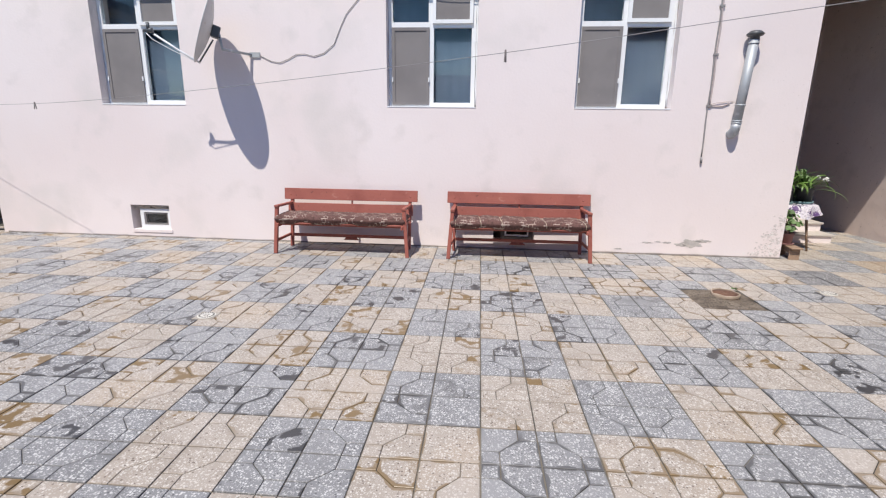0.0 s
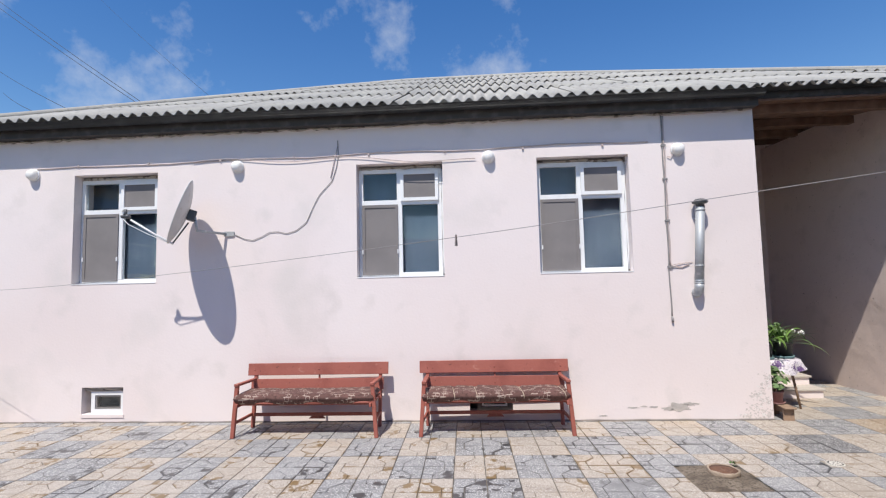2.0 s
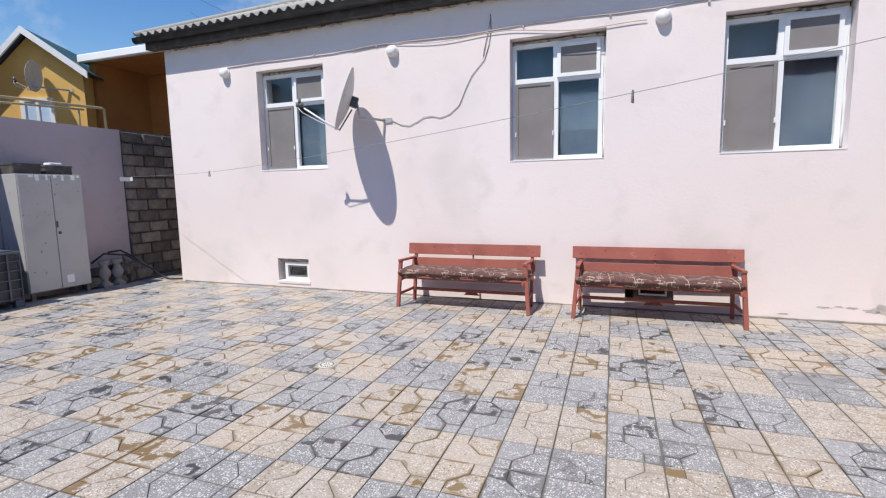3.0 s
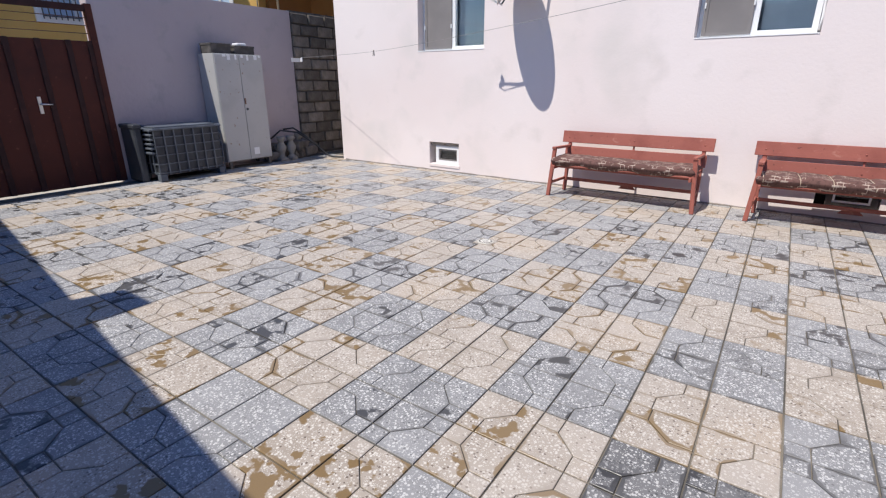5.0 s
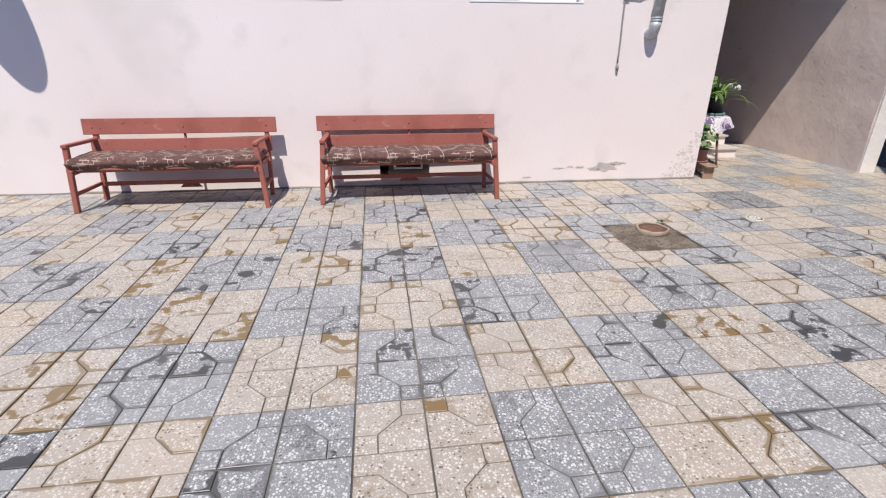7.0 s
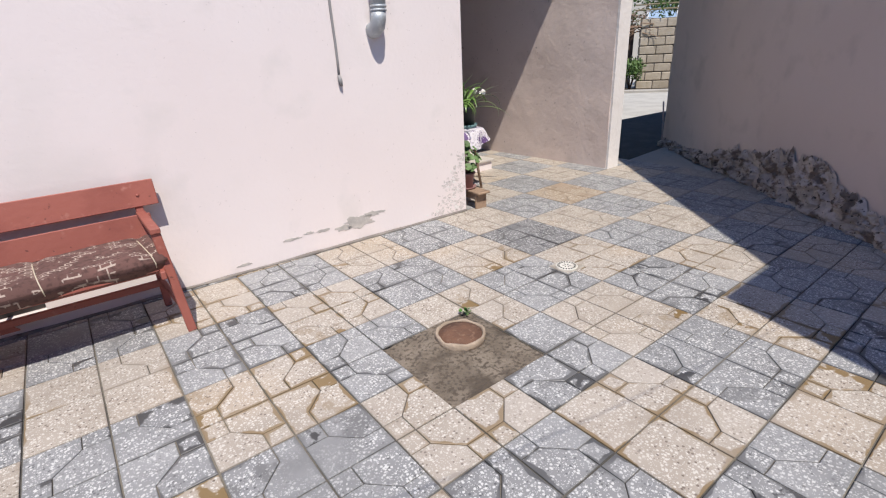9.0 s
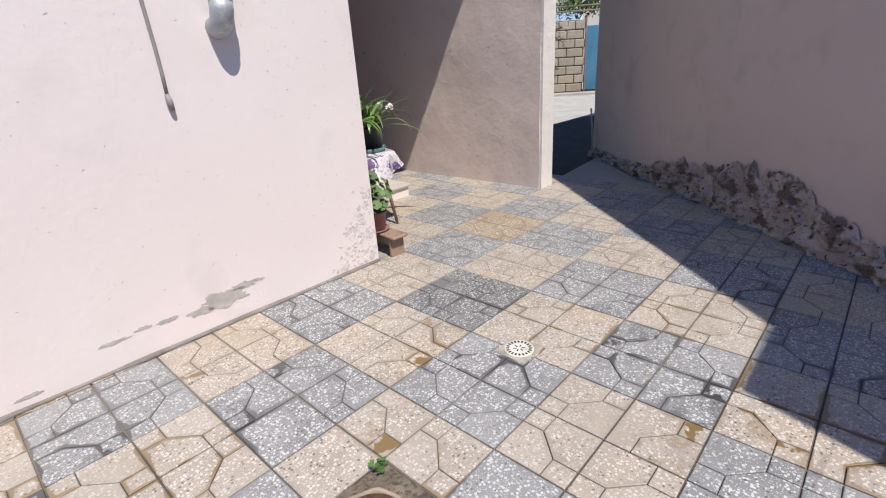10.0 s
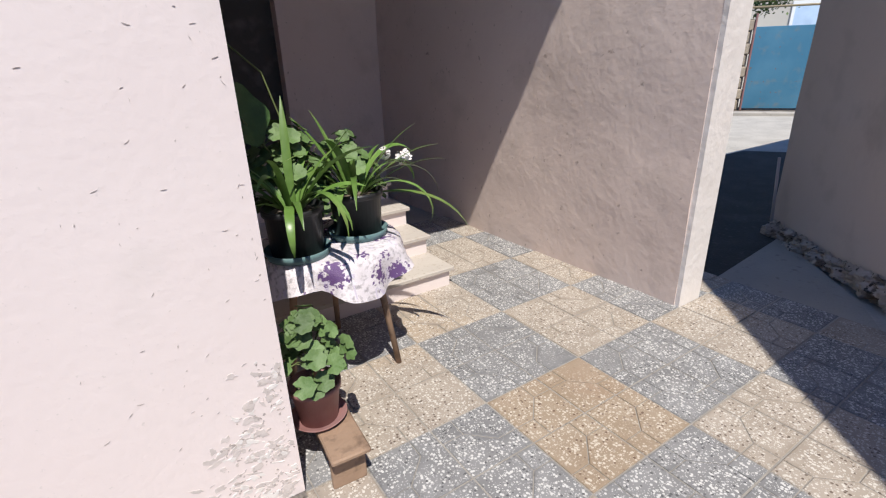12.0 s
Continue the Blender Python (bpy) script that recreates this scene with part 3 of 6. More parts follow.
def rough_wall(bm, a, b, z1, thick, seed, amp=0.008, step=0.12, z0=-0.05):
    """An upright wall from a to b in plan, with an uneven plaster face on its left-hand side."""
    a, b = Vector(a), Vector(b)
    d = (b - a).normalized()
    nr = Vector((-d.y, d.x, 0))
    L = (b - a).length
    nx, nz = max(2, int(L / step)), max(2, int((z1 - z0) / step))
    vs = []
    for j in range(nz + 1):
        row = []
        for i in range(nx + 1):
            p = a + d * (L * i / nx)
            z = z0 + (z1 - z0) * j / nz
            k = noise.noise(Vector((p.x * 1.7 + seed, p.y * 1.7, z * 1.7))) * amp + noise.noise(Vector((p.x * 6 + seed, p.y * 6, z * 6))) * amp * 0.35
            row.append(bm.verts.new((p.x + nr.x * k, p.y + nr.y * k, z)))
        vs.append(row)
    for j in range(nz):
        for i in range(nx):
            bm.faces.new((vs[j][i], vs[j][i + 1], vs[j + 1][i + 1], vs[j + 1][i])).smooth = True
    q = [bm.verts.new(p) for p in ((*(a - nr * thick).xy, z0), (*(b - nr * thick).xy, z0), (*(b - nr * thick).xy, z1), (*(a - nr * thick).xy, z1))]
    bm.faces.new(q[::-1])
    bm.faces.new([vs[0][0]] + [q[0], q[3]] + [vs[j][0] for j in range(nz, 0, -1)])
    bm.faces.new([vs[j][nx] for j in range(nz + 1)] + [q[2], q[1]])
    bm.faces.new([vs[nz][i] for i in range(nx + 1)] + [q[2], q[3]][::1])
    for f in bm.faces:
        if not f.smooth:
            for e in f.edges:
                e.smooth = False


bm = bmesh.new()
rough_wall(bm, (6.28, 4.23, 0), (6.16, 7.75, 0), 4.35, 0.25, 3, 0.014)
solid("wall_porch_right", bm, PORCH, "mauve-pink porch wall with a bumpy hand-plastered face", "wall")
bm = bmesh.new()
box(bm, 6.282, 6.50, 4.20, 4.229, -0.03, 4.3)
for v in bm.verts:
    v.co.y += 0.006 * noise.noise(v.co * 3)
solid("trim_wall_end", bm, SUNLITEND, "end face of the porch wall, its sunlit paleness put into the colour", "wall end")
bm = bmesh.new()
wall_with_holes(bm, 0.002, 2.22, -0.05, 4.45, 3.55, 3.75, [(0.25, 1.12, 0.62, 2.72)])
solid("wall_porch_back", bm, PORCH, "plastered back wall of the porch in shade", "wall", m=HOUSE)
bm = bmesh.new()
box(bm, 0.25, 1.12, 3.70, 3.74, 0.62, 2.72)
door = solid("door_1", bm, FASCIA, "dark door standing in the shaded porch", "door", m=HOUSE)

# steps up to the door
STEP = mat("pale_step_tiles", (0.47, 0.43, 0.39), 0.6, spots=((3, 0.4, 0.7, (0.53, 0.49, 0.445), 5), (40, 0.58, 0.7, (0.40, 0.34, 0.28), 4)), bump=0.1)
steps = thing("porch_steps", "pale tiled steps rising to the porch door", "steps", kind="structure")
for k in range(4):
    y0, z1 = 5.30 + 0.30 * k, 0.135 * (k + 1)
    y1 = 7.75
    bm = bmesh.new()
    box(bm, 4.06, 5.36 + 0.012 * k, y0, y1, z1 - 0.135 - (0.03 if k == 0 else 0), z1 - 0.028)
    part("riser", bm, PINK, steps)
    bm = bmesh.new()
    box(bm, 4.06, 5.385 + 0.012 * k, y0 - 0.025, y0 + 0.32 if k < 3 else y1, z1 - 0.028, z1, bevel=0.004)
    part("tread", bm, STEP, steps)

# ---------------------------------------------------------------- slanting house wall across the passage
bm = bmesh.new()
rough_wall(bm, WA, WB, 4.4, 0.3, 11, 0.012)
# porch plaster again, its colour lowered for the shade on this wall
SLANT = mat("porch_plaster_in_shade", (0.60, 0.49, 0.445), 0.92, spots=((0.8, 0.4, 0.75, (0.64, 0.535, 0.49), 5), (3.5, 0.55, 0.78, (0.51, 0.42, 0.38), 6), (0.35, 0.5, 0.7, (0.56, 0.465, 0.42), 4)), bump=0.14, bump_scale=24, relief=(4.0, 0.010))
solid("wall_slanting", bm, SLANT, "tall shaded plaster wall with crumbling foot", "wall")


def crumble_height(s):
    """Height of the broken plaster along the foot of the slanting wall, s metres from WA."""
    h = 0.12 + 0.34 * math.exp(-((s - 4.0) / 0.9) ** 2) + 0.12 * math.exp(-((s - 5.2) / 0.5) ** 2)
    return h * (1 + 0.35 * noise.noise(Vector((s * 3.1, 4, 0))) + 0.22 * noise.noise(Vector((s * 11, 1, 0))) + 0.16 * noise.noise(Vector((s * 29, 1, 0))))


bm = bmesh.new()
L = (WB - WA).length
nx, nz = 420, 34
vs = []
for i in range(nx + 1):
    s = 1.4 + (L - 1.45) * i / nx
    hgt = max(0.04, crumble_height(s))
    row = []
    for j in range(nz + 1):
        z = hgt * j / nz
        t = j / nz
        rough = noise.fractal(Vector((s * 7, 3.3, z * 9)), 0.8, 2.2, 5)
        cell = noise.voronoi(Vector((s * 7 + 0.6 * noise.noise(Vector((s * 9, z * 9, 2))), 1.7, z * 11)))[0]
        lay = math.floor(rough * 2.6) / 2.6 * 0.55 + rough * 0.45
        k = 0.030 + 0.020 * (1 - t) + 0.060 * lay - 0.034 * max(0, 0.16 - (cell[1] - cell[0])) / 0.16
        k = max(k * (1 - max(0, t - 0.8) / 0.2), -0.004 if t < 0.9 else 0.0)
        p = WA + WDIR * s + WNOR * (k + 0.016)
        row.append(bm.verts.new((p.x, p.y, z - 0.012)))
    vs.append(row)
for i in range(nx):
    for j in range(nz):
        bm.faces.new((vs[i][j], vs[i + 1][j], vs[i + 1][j + 1], vs[i][j + 1])).smooth = True
# flaking plaster; the darkest specks put the shade of cavities into the colour
FLAKY = mat("flaking_plaster", (0.40, 0.335, 0.295), 0.95, spots=((5, 0.4, 0.7, (0.58, 0.50, 0.455), 6), (8, 0.52, 0.60, (0.17, 0.13, 0.105), 8), (26, 0.60, 0.66, (0.06, 0.047, 0.04), 6)), bump=0.8, bump_scale=40)
solid("trim_crumbled_plaster", bm, FLAKY, "crumbled plaster and bare stones along the wall foot", "broken plaster")

# roofed buildings that close the yard to the south and south-east
bm = bmesh.new()
box(bm, 3.09, 9.5, -5.5, -0.66, -0.05, 4.4)
solid("wall_south_east", bm, PORCH, "plain plastered building corner closing the yard", "wall")
bm = bmesh.new()
slab(bm, [(-8.3, -2.62), (3.0, -4.14), (3.0, -4.6), (-8.3, -4.6)], -0.05, 3.20)
box(bm, -4.77, -4.36, -3.6, -3.31, 3.15, 4.10)
solid("wall_south", bm, MAUVE, "plain plastered wall closing the yard behind the walk", "wall")

# ---------------------------------------------------------------- west boundary: plaster wall, stone end, gate
WEST = Matrix.Translation((-0.42, 0.03, 0)) @ Matrix.Diagonal((1, 1.06, 1.01, 1))   # the boundary and what stands along it
bm = bmesh.new()
rough_wall(bm, (-8.1, 4.13, 0), (-8.1, 0.86, 0), 2.70, 0.22, 21, 0.006)
solid("wall_west_yard", bm, MAUVE, "mauve plastered yard wall in shade", "wall", m=WEST)
bm = bmesh.new()
box(bm, -8.32, -8.13, 4.14, 8.2, -0.05, 2.72)
stone_wall = solid("wall_west_stone", bm, MORTAR, "unplastered stone block wall beside the house", "wall", m=WEST)

# ---------------------------------------------------------------- benches
def cloth_mat(name, base, line, scale, thin):
    """Woven cover with a broken light line figure."""
    m = mat(name, base, 0.95, spots=((6, 0.4, 0.7, tuple(c * 1.35 for c in base), 5), (45, 0.5, 0.7, tuple(c * 0.6 for c in base), 3)), bump=0.35, bump_scale=220)
    n, l = m.node_tree.nodes, m.node_tree.links
    b = n["Principled BSDF"]
    src = b.inputs["Base Color"].links[0].from_socket
    co = n.new("ShaderNodeTexCoord")
    k = n.new("ShaderNodeTexBrick")
    k.inputs["Scale"].default_value = scale
    k.inputs["Mortar Size"].default_value = thin
    k.inputs["Color1"].default_value = k.inputs["Color2"].default_value = (0, 0, 0, 1)
    k.inputs["Mortar"].default_value = (1, 1, 1, 1)
    l.new(co.outputs["Object"], k.inputs["Vector"])
    t = n.new("ShaderNodeTexNoise")
    t.inputs["Scale"].default_value = 13
    l.new(co.outputs["Object"], t.inputs["Vector"])
    r = n.new("ShaderNodeMapRange")
    r.inputs["From Min"].default_value, r.inputs["From Max"].default_value = 0.52, 0.56
    l.new(t.outputs["Fac"], r.inputs["Value"])
    x = n.new("ShaderNodeMath")
    x.operation = "MULTIPLY"
    l.new(k.outputs["Color"], x.inputs[0])
    l.new(r.outputs["Result"], x.inputs[1])
    y = n.new("ShaderNodeMixRGB")
    y.inputs[2].default_value = (*line, 1)
    l.new(x.outputs[0], y.inputs[0])
    l.new(src, y.inputs[1])
    l.new(y.outputs[0], b.inputs["Base Color"])
    return m


CUSHION = cloth_mat("brown_woven_cover", (0.115, 0.058, 0.050), (0.42, 0.33, 0.28), 11.0, 0.035)
CORD = mat("pale_string", (0.55, 0.47, 0.36), 0.9, bump=0.2)


def plank(bm, a, b, w, t, up=(0, 0, 1), bevel=0.004):
    """A board from a to b, w wide along 'up' and t thick."""
    a, b, up = Vector(a), Vector(b), Vector(up)
    d = (b - a).normalized()
    side = d.cross(up).normalized()
    u = side.cross(d).normalized()
    m = Matrix(((d.x, side.x, u.x, a.x), (d.y, side.y, u.y, a.y), (d.z, side.z, u.z, a.z), (0, 0, 0, 1)))
    box(bm, 0, (b - a).length, -t / 2, t / 2, -w / 2, w / 2, m, bevel)


def bench(m, label, notch):
    """A painted plank bench, 1.75 m between its front feet, origin under the left front foot."""
    W, D = 1.745, 0.50
    root = thing("garden_bench", label, "bench", m, "benches by the wall")
    for s, x in ((-1, 0.0), (1, W)):
        inx = x - s * 0.045
        bm = bmesh.new()
        plank(bm, (x, 0, 0), (inx, 0.02, 0.615), 0.045, 0.045, (0, 1, 0))
        part("leg", bm, REDWOOD, root)
        bm = bmesh.new()
        plank(bm, (inx, D - 0.05, 0), (inx, D + 0.065, 0.73), 0.05, 0.04, (0, 1, 0))
        part("leg", bm, REDWOOD, root)
        bm = bmesh.new()
        plank(bm, (inx, -0.015, 0.625), (inx, D + 0.05, 0.60), 0.03, 0.05)
        part("armrest", bm, REDWOOD, root)
        bm = bmesh.new()
        plank(bm, (inx - s * 0.02, -0.05, 0.385), (inx - s * 0.02, D + 0.02, 0.375), 0.045, 0.025)
        part("side_rail", bm, REDWOOD, root)
        bm = bmesh.new()
        plank(bm, (x - s * 0.022, 0.012, 0.175), (inx, D - 0.03, 0.175), 0.035, 0.025)
        part("stretcher", bm, REDWOOD, root)
    for y in (0.06, 0.22, 0.38):
        bm = bmesh.new()
        box(bm, 0.03, W - 0.03, y - 0.065, y + 0.065, 0.40, 0.422, bevel=0.004)
        part("seat_plank", bm, REDWOOD, root)
    bm = bmesh.new()
    plank(bm, (0.03, 0.06, 0.385), (W - 0.03, 0.06, 0.385), 0.03, 0.025)
    part("front_rail", bm, REDWOOD, root)
    bm = bmesh.new()
    plank(bm, (0.05, D - 0.06, 0.165), (W - 0.05, D - 0.06, 0.165), 0.04, 0.03)
    part("long_stretcher", bm, REDWOOD, root)
    lean = (0, 0.14, 1)
    bm = bmesh.new()
    plank(bm, (-0.055, D + 0.038, 0.722), (W + 0.06, D + 0.038, 0.722), 0.155, 0.024, lean)
    part("back_board", bm, REDWOOD, root)
    bm = bmesh.new()
    plank(bm, (0.0, D + 0.008, 0.530), (W, D + 0.008, 0.530), 0.145, 0.024, lean)
    part("back_board", bm, REDWOOD, root)
    bm = bmesh.new()
    plank(bm, (W / 2 + 0.02, D + 0.005, 0.30), (W / 2 + 0.02, D + 0.065, 0.745), 0.03, 0.02, (0, 1, 0))
    part("back_strut", bm, REDWOOD, root)
    bm = bmesh.new()
    box(bm, W / 2 - 0.05, W / 2 + 0.07, D - 0.03, D - 0.012, 0.10, 0.15)
    for v in bm.verts:
        if v.co.z < 0.12:
            v.co.x = W / 2 + 0.01 + (v.co.x - W / 2 - 0.01) * 1.8
    part("foot_block", bm, REDWOOD, root)
    rnd = random.Random(notch)
    for x in (0.04, W / 2 + 0.02, W - 0.04):
        for z, y in ((0.717, D + 0.023), (0.525, D - 0.007)):
            bm = bmesh.new()
            lathe(bm, [(0.009, 0), (0.009, 0.003), (0.004, 0.006)], 8, pose(x + rnd.uniform(-0.004, 0.004), y, z, 90))
            part("bolt", bm, REDWOOD, root)
    return root


def seat_cushion(m, label, seed, strings):
    W, D = 1.70, 0.44
    root = thing("bench_cushion", label, "cushion", m, "bench cushions")
    bm = bmesh.new()
    nx, ny = 90, 14
    top, bot = [], []
    for i in range(nx + 1):
        rt, rb = [], []
        for j in range(ny + 1):
            u, v = i / nx, j / ny
            x, y = W * u, D * v
            edge = min(u, 1 - u) * W
            ev = min(v, 1 - v) * D
            round_ = math.sqrt(max(0.0, 1 - (1 - min(1, edge / 0.05)) ** 2)) * math.sqrt(max(0.0, 1 - (1 - min(1, ev / 0.05)) ** 2))
            lump = noise.noise(Vector((x * 5 + seed, y * 6, 0))) * 0.010 + noise.noise(Vector((x * 14 + seed, y * 13, 2))) * 0.005
            sag = 0.0
            for sx in strings:
                sag += 0.016 * math.exp(-((x - sx) / 0.025) ** 2)
            front = 0.025 * noise.noise(Vector((x * 3.3 + seed, 7, 0))) * (1 - v) ** 2
            z = 0.035 + round_ * (0.045 + lump - sag)
            rt.append(bm.verts.new((x, y + front, z)))
            rb.append(bm.verts.new((x, y + front, 0.03 - round_ * (0.028 + (0.045 if v < 0.12 else 0.008)))))
        top.append(rt)
        bot.append(rb)
    for i in range(nx):
        for j in range(ny):
            bm.faces.new((top[i][j], top[i + 1][j], top[i + 1][j + 1], top[i][j + 1])).smooth = True
            bm.faces.new((bot[i][j], bot[i][j + 1], bot[i + 1][j + 1], bot[i + 1][j])).smooth = True
    for i in range(nx):
        bm.faces.new((top[i][0], bot[i][0], bot[i + 1][0], top[i + 1][0])).smooth = True
        bm.faces.new((top[i][ny], top[i + 1][ny], bot[i + 1][ny], bot[i][ny])).smooth = True
    for j in range(ny):
        bm.faces.new((top[0][j], top[0][j + 1], bot[0][j + 1], bot[0][j])).smooth = True
        bm.faces.new((top[nx][j], bot[nx][j], bot[nx][j + 1], top[nx][j + 1])).smooth = True
    part("pad", bm, CUSHION, root)
    for sx in strings:
        bm = bmesh.new()
        tube(bm, [(sx - 0.02, D, 0.05), (sx - 0.012, D * 0.7, 0.074), (sx, D * 0.35, 0.074), (sx + 0.012, 0.03, 0.066), (sx + 0.02, -0.012, 0.03), (sx + 0.02, 0.01, -0.002)], 0.0028, 5)
        part("tie_string", bm, CORD, root)
    return root


B1, B2 = pose(-2.685, 3.635, 0, 0, 0, -0.6), pose(-0.415, 3.635, 0, 0, 0, -0.3) @ Matrix.Diagonal((1.025, 1, 1, 1))
bench(B1, "red-brown painted plank bench with a knotty back against the pink wall", 1)
bench(B2, "red-brown painted plank bench standing before the cellar window", 2)
seat_cushion(B1 @ pose(0.02, -0.035, 0.434), "long brown patterned seat cushion, sagging over the bench", 3.3, [])
seat_cushion(B2 @ pose(0.02, -0.035, 0.434), "long brown patterned seat cushion tied down with pale strings", 9.1, [0.05, 0.36, 0.62, 0.93, 1.15, 1.62])

# ---------------------------------------------------------------- fixtures of the front wall
WHITEPAINT = mat("white_lamp_glass", (0.80, 0.79, 0.77), 0.4, spots=((8, 0.55, 0.8, (0.70, 0.68, 0.65), 4),))
CABLE = mat("pink_painted_cable", (0.50, 0.42, 0.41), 0.7, spots=((9, 0.5, 0.7, (0.40, 0.35, 0.34), 4),))
GREYCABLE = mat("grey_cable", (0.27, 0.26, 0.26), 0.6, spots=((9, 0.5, 0.7, (0.20, 0.19, 0.19), 4),))
BLACKCABLE = mat("black_cable", (0.03, 0.03, 0.033), 0.6)

lamp0 = thing("wall_lamp", "round white glass wall lamp high on the pink wall", "wall lamp", HOUSE @ pose(-9.97, 0, 3.48), "wall lamps")
bm = bmesh.new()
lathe(bm, [(0.088, 0), (0.088, 0.022), (0.080, 0.026)], 28, pose(0, 0, 0, 90))
part("base_ring", bm, PVC, lamp0)
bm = bmesh.new()
lathe(bm, [(0.079, 0.024), (0.078, 0.05), (0.068, 0.078), (0.045, 0.098), (0.012, 0.105)], 28, pose(0, 0, 0, 90))
part("glass_shade", bm, WHITEPAINT, lamp0)
for x in (-6.95, -3.465, -0.985):
    copy_thing(lamp0, HOUSE @ pose(x, 0, 3.485))

# cable along the top of the wall with its clips
rnd = random.Random(4)
cab = thing("wall_cable", "thin cable tacked along the wall between the lamps", "cable", HOUSE)
pts = [(-9.93, -0.008, 3.565)]
for k in range(1, 44):
    x = -9.93 + 8.77 * k / 44
    pts.append((x, -0.009, 3.565 + 0.055 * k / 44 + 0.012 * math.sin(k * 0.55) + rnd.uniform(-0.006, 0.006)))
bm = bmesh.new()
tube(bm, pts, 0.007, 6)
part("run", bm, CABLE, cab)
bm = bmesh.new()
pts = [(-7.6 + 0.12 * k, -0.02, 3.575 + 0.03 * math.sin(k * 0.42) - 0.0006 * k * k * 0.2) for k in range(34)]
tube(bm, pts, 0.005, 6)
part("slack_run", bm, CABLE, cab)
for k in range(8):
    bm = bmesh.new()
    x = -9.3 + 1.05 * k
    box(bm, x - 0.012, x + 0.012, -0.022, 0.002, 3.575, 3.60)
    part("clip", bm, CABLE, cab)

riser = thing("riser_cable", "pair of cables running down the wall to a loose end", "cable", HOUSE @ pose(-0.02, 0, 0))
for dx, zb in ((0, 1.30), (0.022, 1.95)):
    bm = bmesh.new()
    pts = [(-1.155 + dx + 0.004 * math.sin(k * 0.9 + dx * 90), -0.010, 3.96 + (zb - 3.96) * k / 24) for k in range(25)]
    tube(bm, pts, 0.009, 6)
    part("run", bm, CABLE if dx else GREYCABLE, riser)
bm = bmesh.new()
tube(bm, [(-1.155, -0.012, 1.31), (-1.152, -0.02, 1.275), (-1.148, -0.018, 1.235)], [0.012, 0.016, 0.013], 8)
part("cable_end", bm, GREYCABLE, riser, "taped grey cable end")
bm = bmesh.new()
tube(bm, [(-1.16, -0.012, 1.945), (-1.08, -0.016, 1.955), (-0.99, -0.012, 1.94), (-0.90, -0.01, 1.975)], 0.007, 6)
part("branch", bm, CABLE, riser)
bm = bmesh.new()
tube(bm, [(-1.15, -0.012, 1.955), (-1.05, -0.014, 1.985), (-0.86, -0.01, 2.00)], 0.004, 5)
part("branch", bm, CABLE, riser)
bm = bmesh.new()
tube(bm, [(-1.155, -0.012, 3.955), (-0.60, -0.014, 3.965), (-0.05, -0.012, 3.985)], 0.012, 6)
part("top_run", bm, CABLE, riser)
bm = bmesh.new()
tube(bm, [(-1.10, -0.014, 3.40), (-1.06, -0.02, 3.385), (-1.03, -0.015, 3.42)], 0.006, 6)
part("lamp_lead", bm, CABLE, riser)
for z in (1.945, 2.55, 3.1, 3.55):
    bm = bmesh.new()
    box(bm, -1.175, -1.115, -0.022, 0.002, z - 0.012, z + 0.012)
    part("clip", bm, GREYCABLE, riser)

# flue pipe with cowl and elbow
flue = thing("flue_pipe", "galvanised steel flue pipe with a small cowl on the wall", "flue pipe", HOUSE @ pose(-0.085, 0.01, 0))
bm = bmesh.new()
tube(bm, [(-0.70, -0.115, 2.70), (-0.765, -0.115, 1.72)], 0.055, 20)
part("pipe", bm, STEEL, flue)
bm = bmesh.new()
tube(bm, [(-0.765, -0.115, 1.73), (-0.768, -0.113, 1.68), (-0.769, -0.095, 1.635), (-0.769, -0.05, 1.61), (-0.769, 0.02, 1.605)], 0.057, 20)
part("elbow", bm, STEEL, flue)
for z, r in ((1.95, 0.060), (1.76, 0.061), (1.735, 0.061), (2.66, 0.060)):
    x = -0.70 - 0.065 * (2.70 - z) / 0.98
    bm = bmesh.new()
    tube(bm, [(x, -0.115, z - 0.008), (x, -0.115, z + 0.008)], r, 20)
    part("band", bm, STEEL, flue)
bm = bmesh.new()
lathe(bm, [(0.055, 0), (0.05, 0.05), (0.085, 0.055), (0.10, 0.075), (0.06, 0.11), (0.01, 0.12)], 10, pose(-0.698, -0.115, 2.69))
part("cowl", bm, DARKMETAL, flue, "dark metal cowl")
for z in (2.55, 1.9):
    bm = bmesh.new()
    box(bm, -0.74, -0.71, -0.07, 0.002, z, z + 0.02)
    part("bracket", bm, STEEL, flue)

# ---------------------------------------------------------------- dish
DISHMAT = mat("pale_grey_dish_paint", (0.56, 0.56, 0.55), 0.5, spots=((3, 0.45, 0.75, (0.48, 0.48, 0.47), 5), (12, 0.62, 0.75, (0.42, 0.38, 0.34), 5)), bump=0.03)


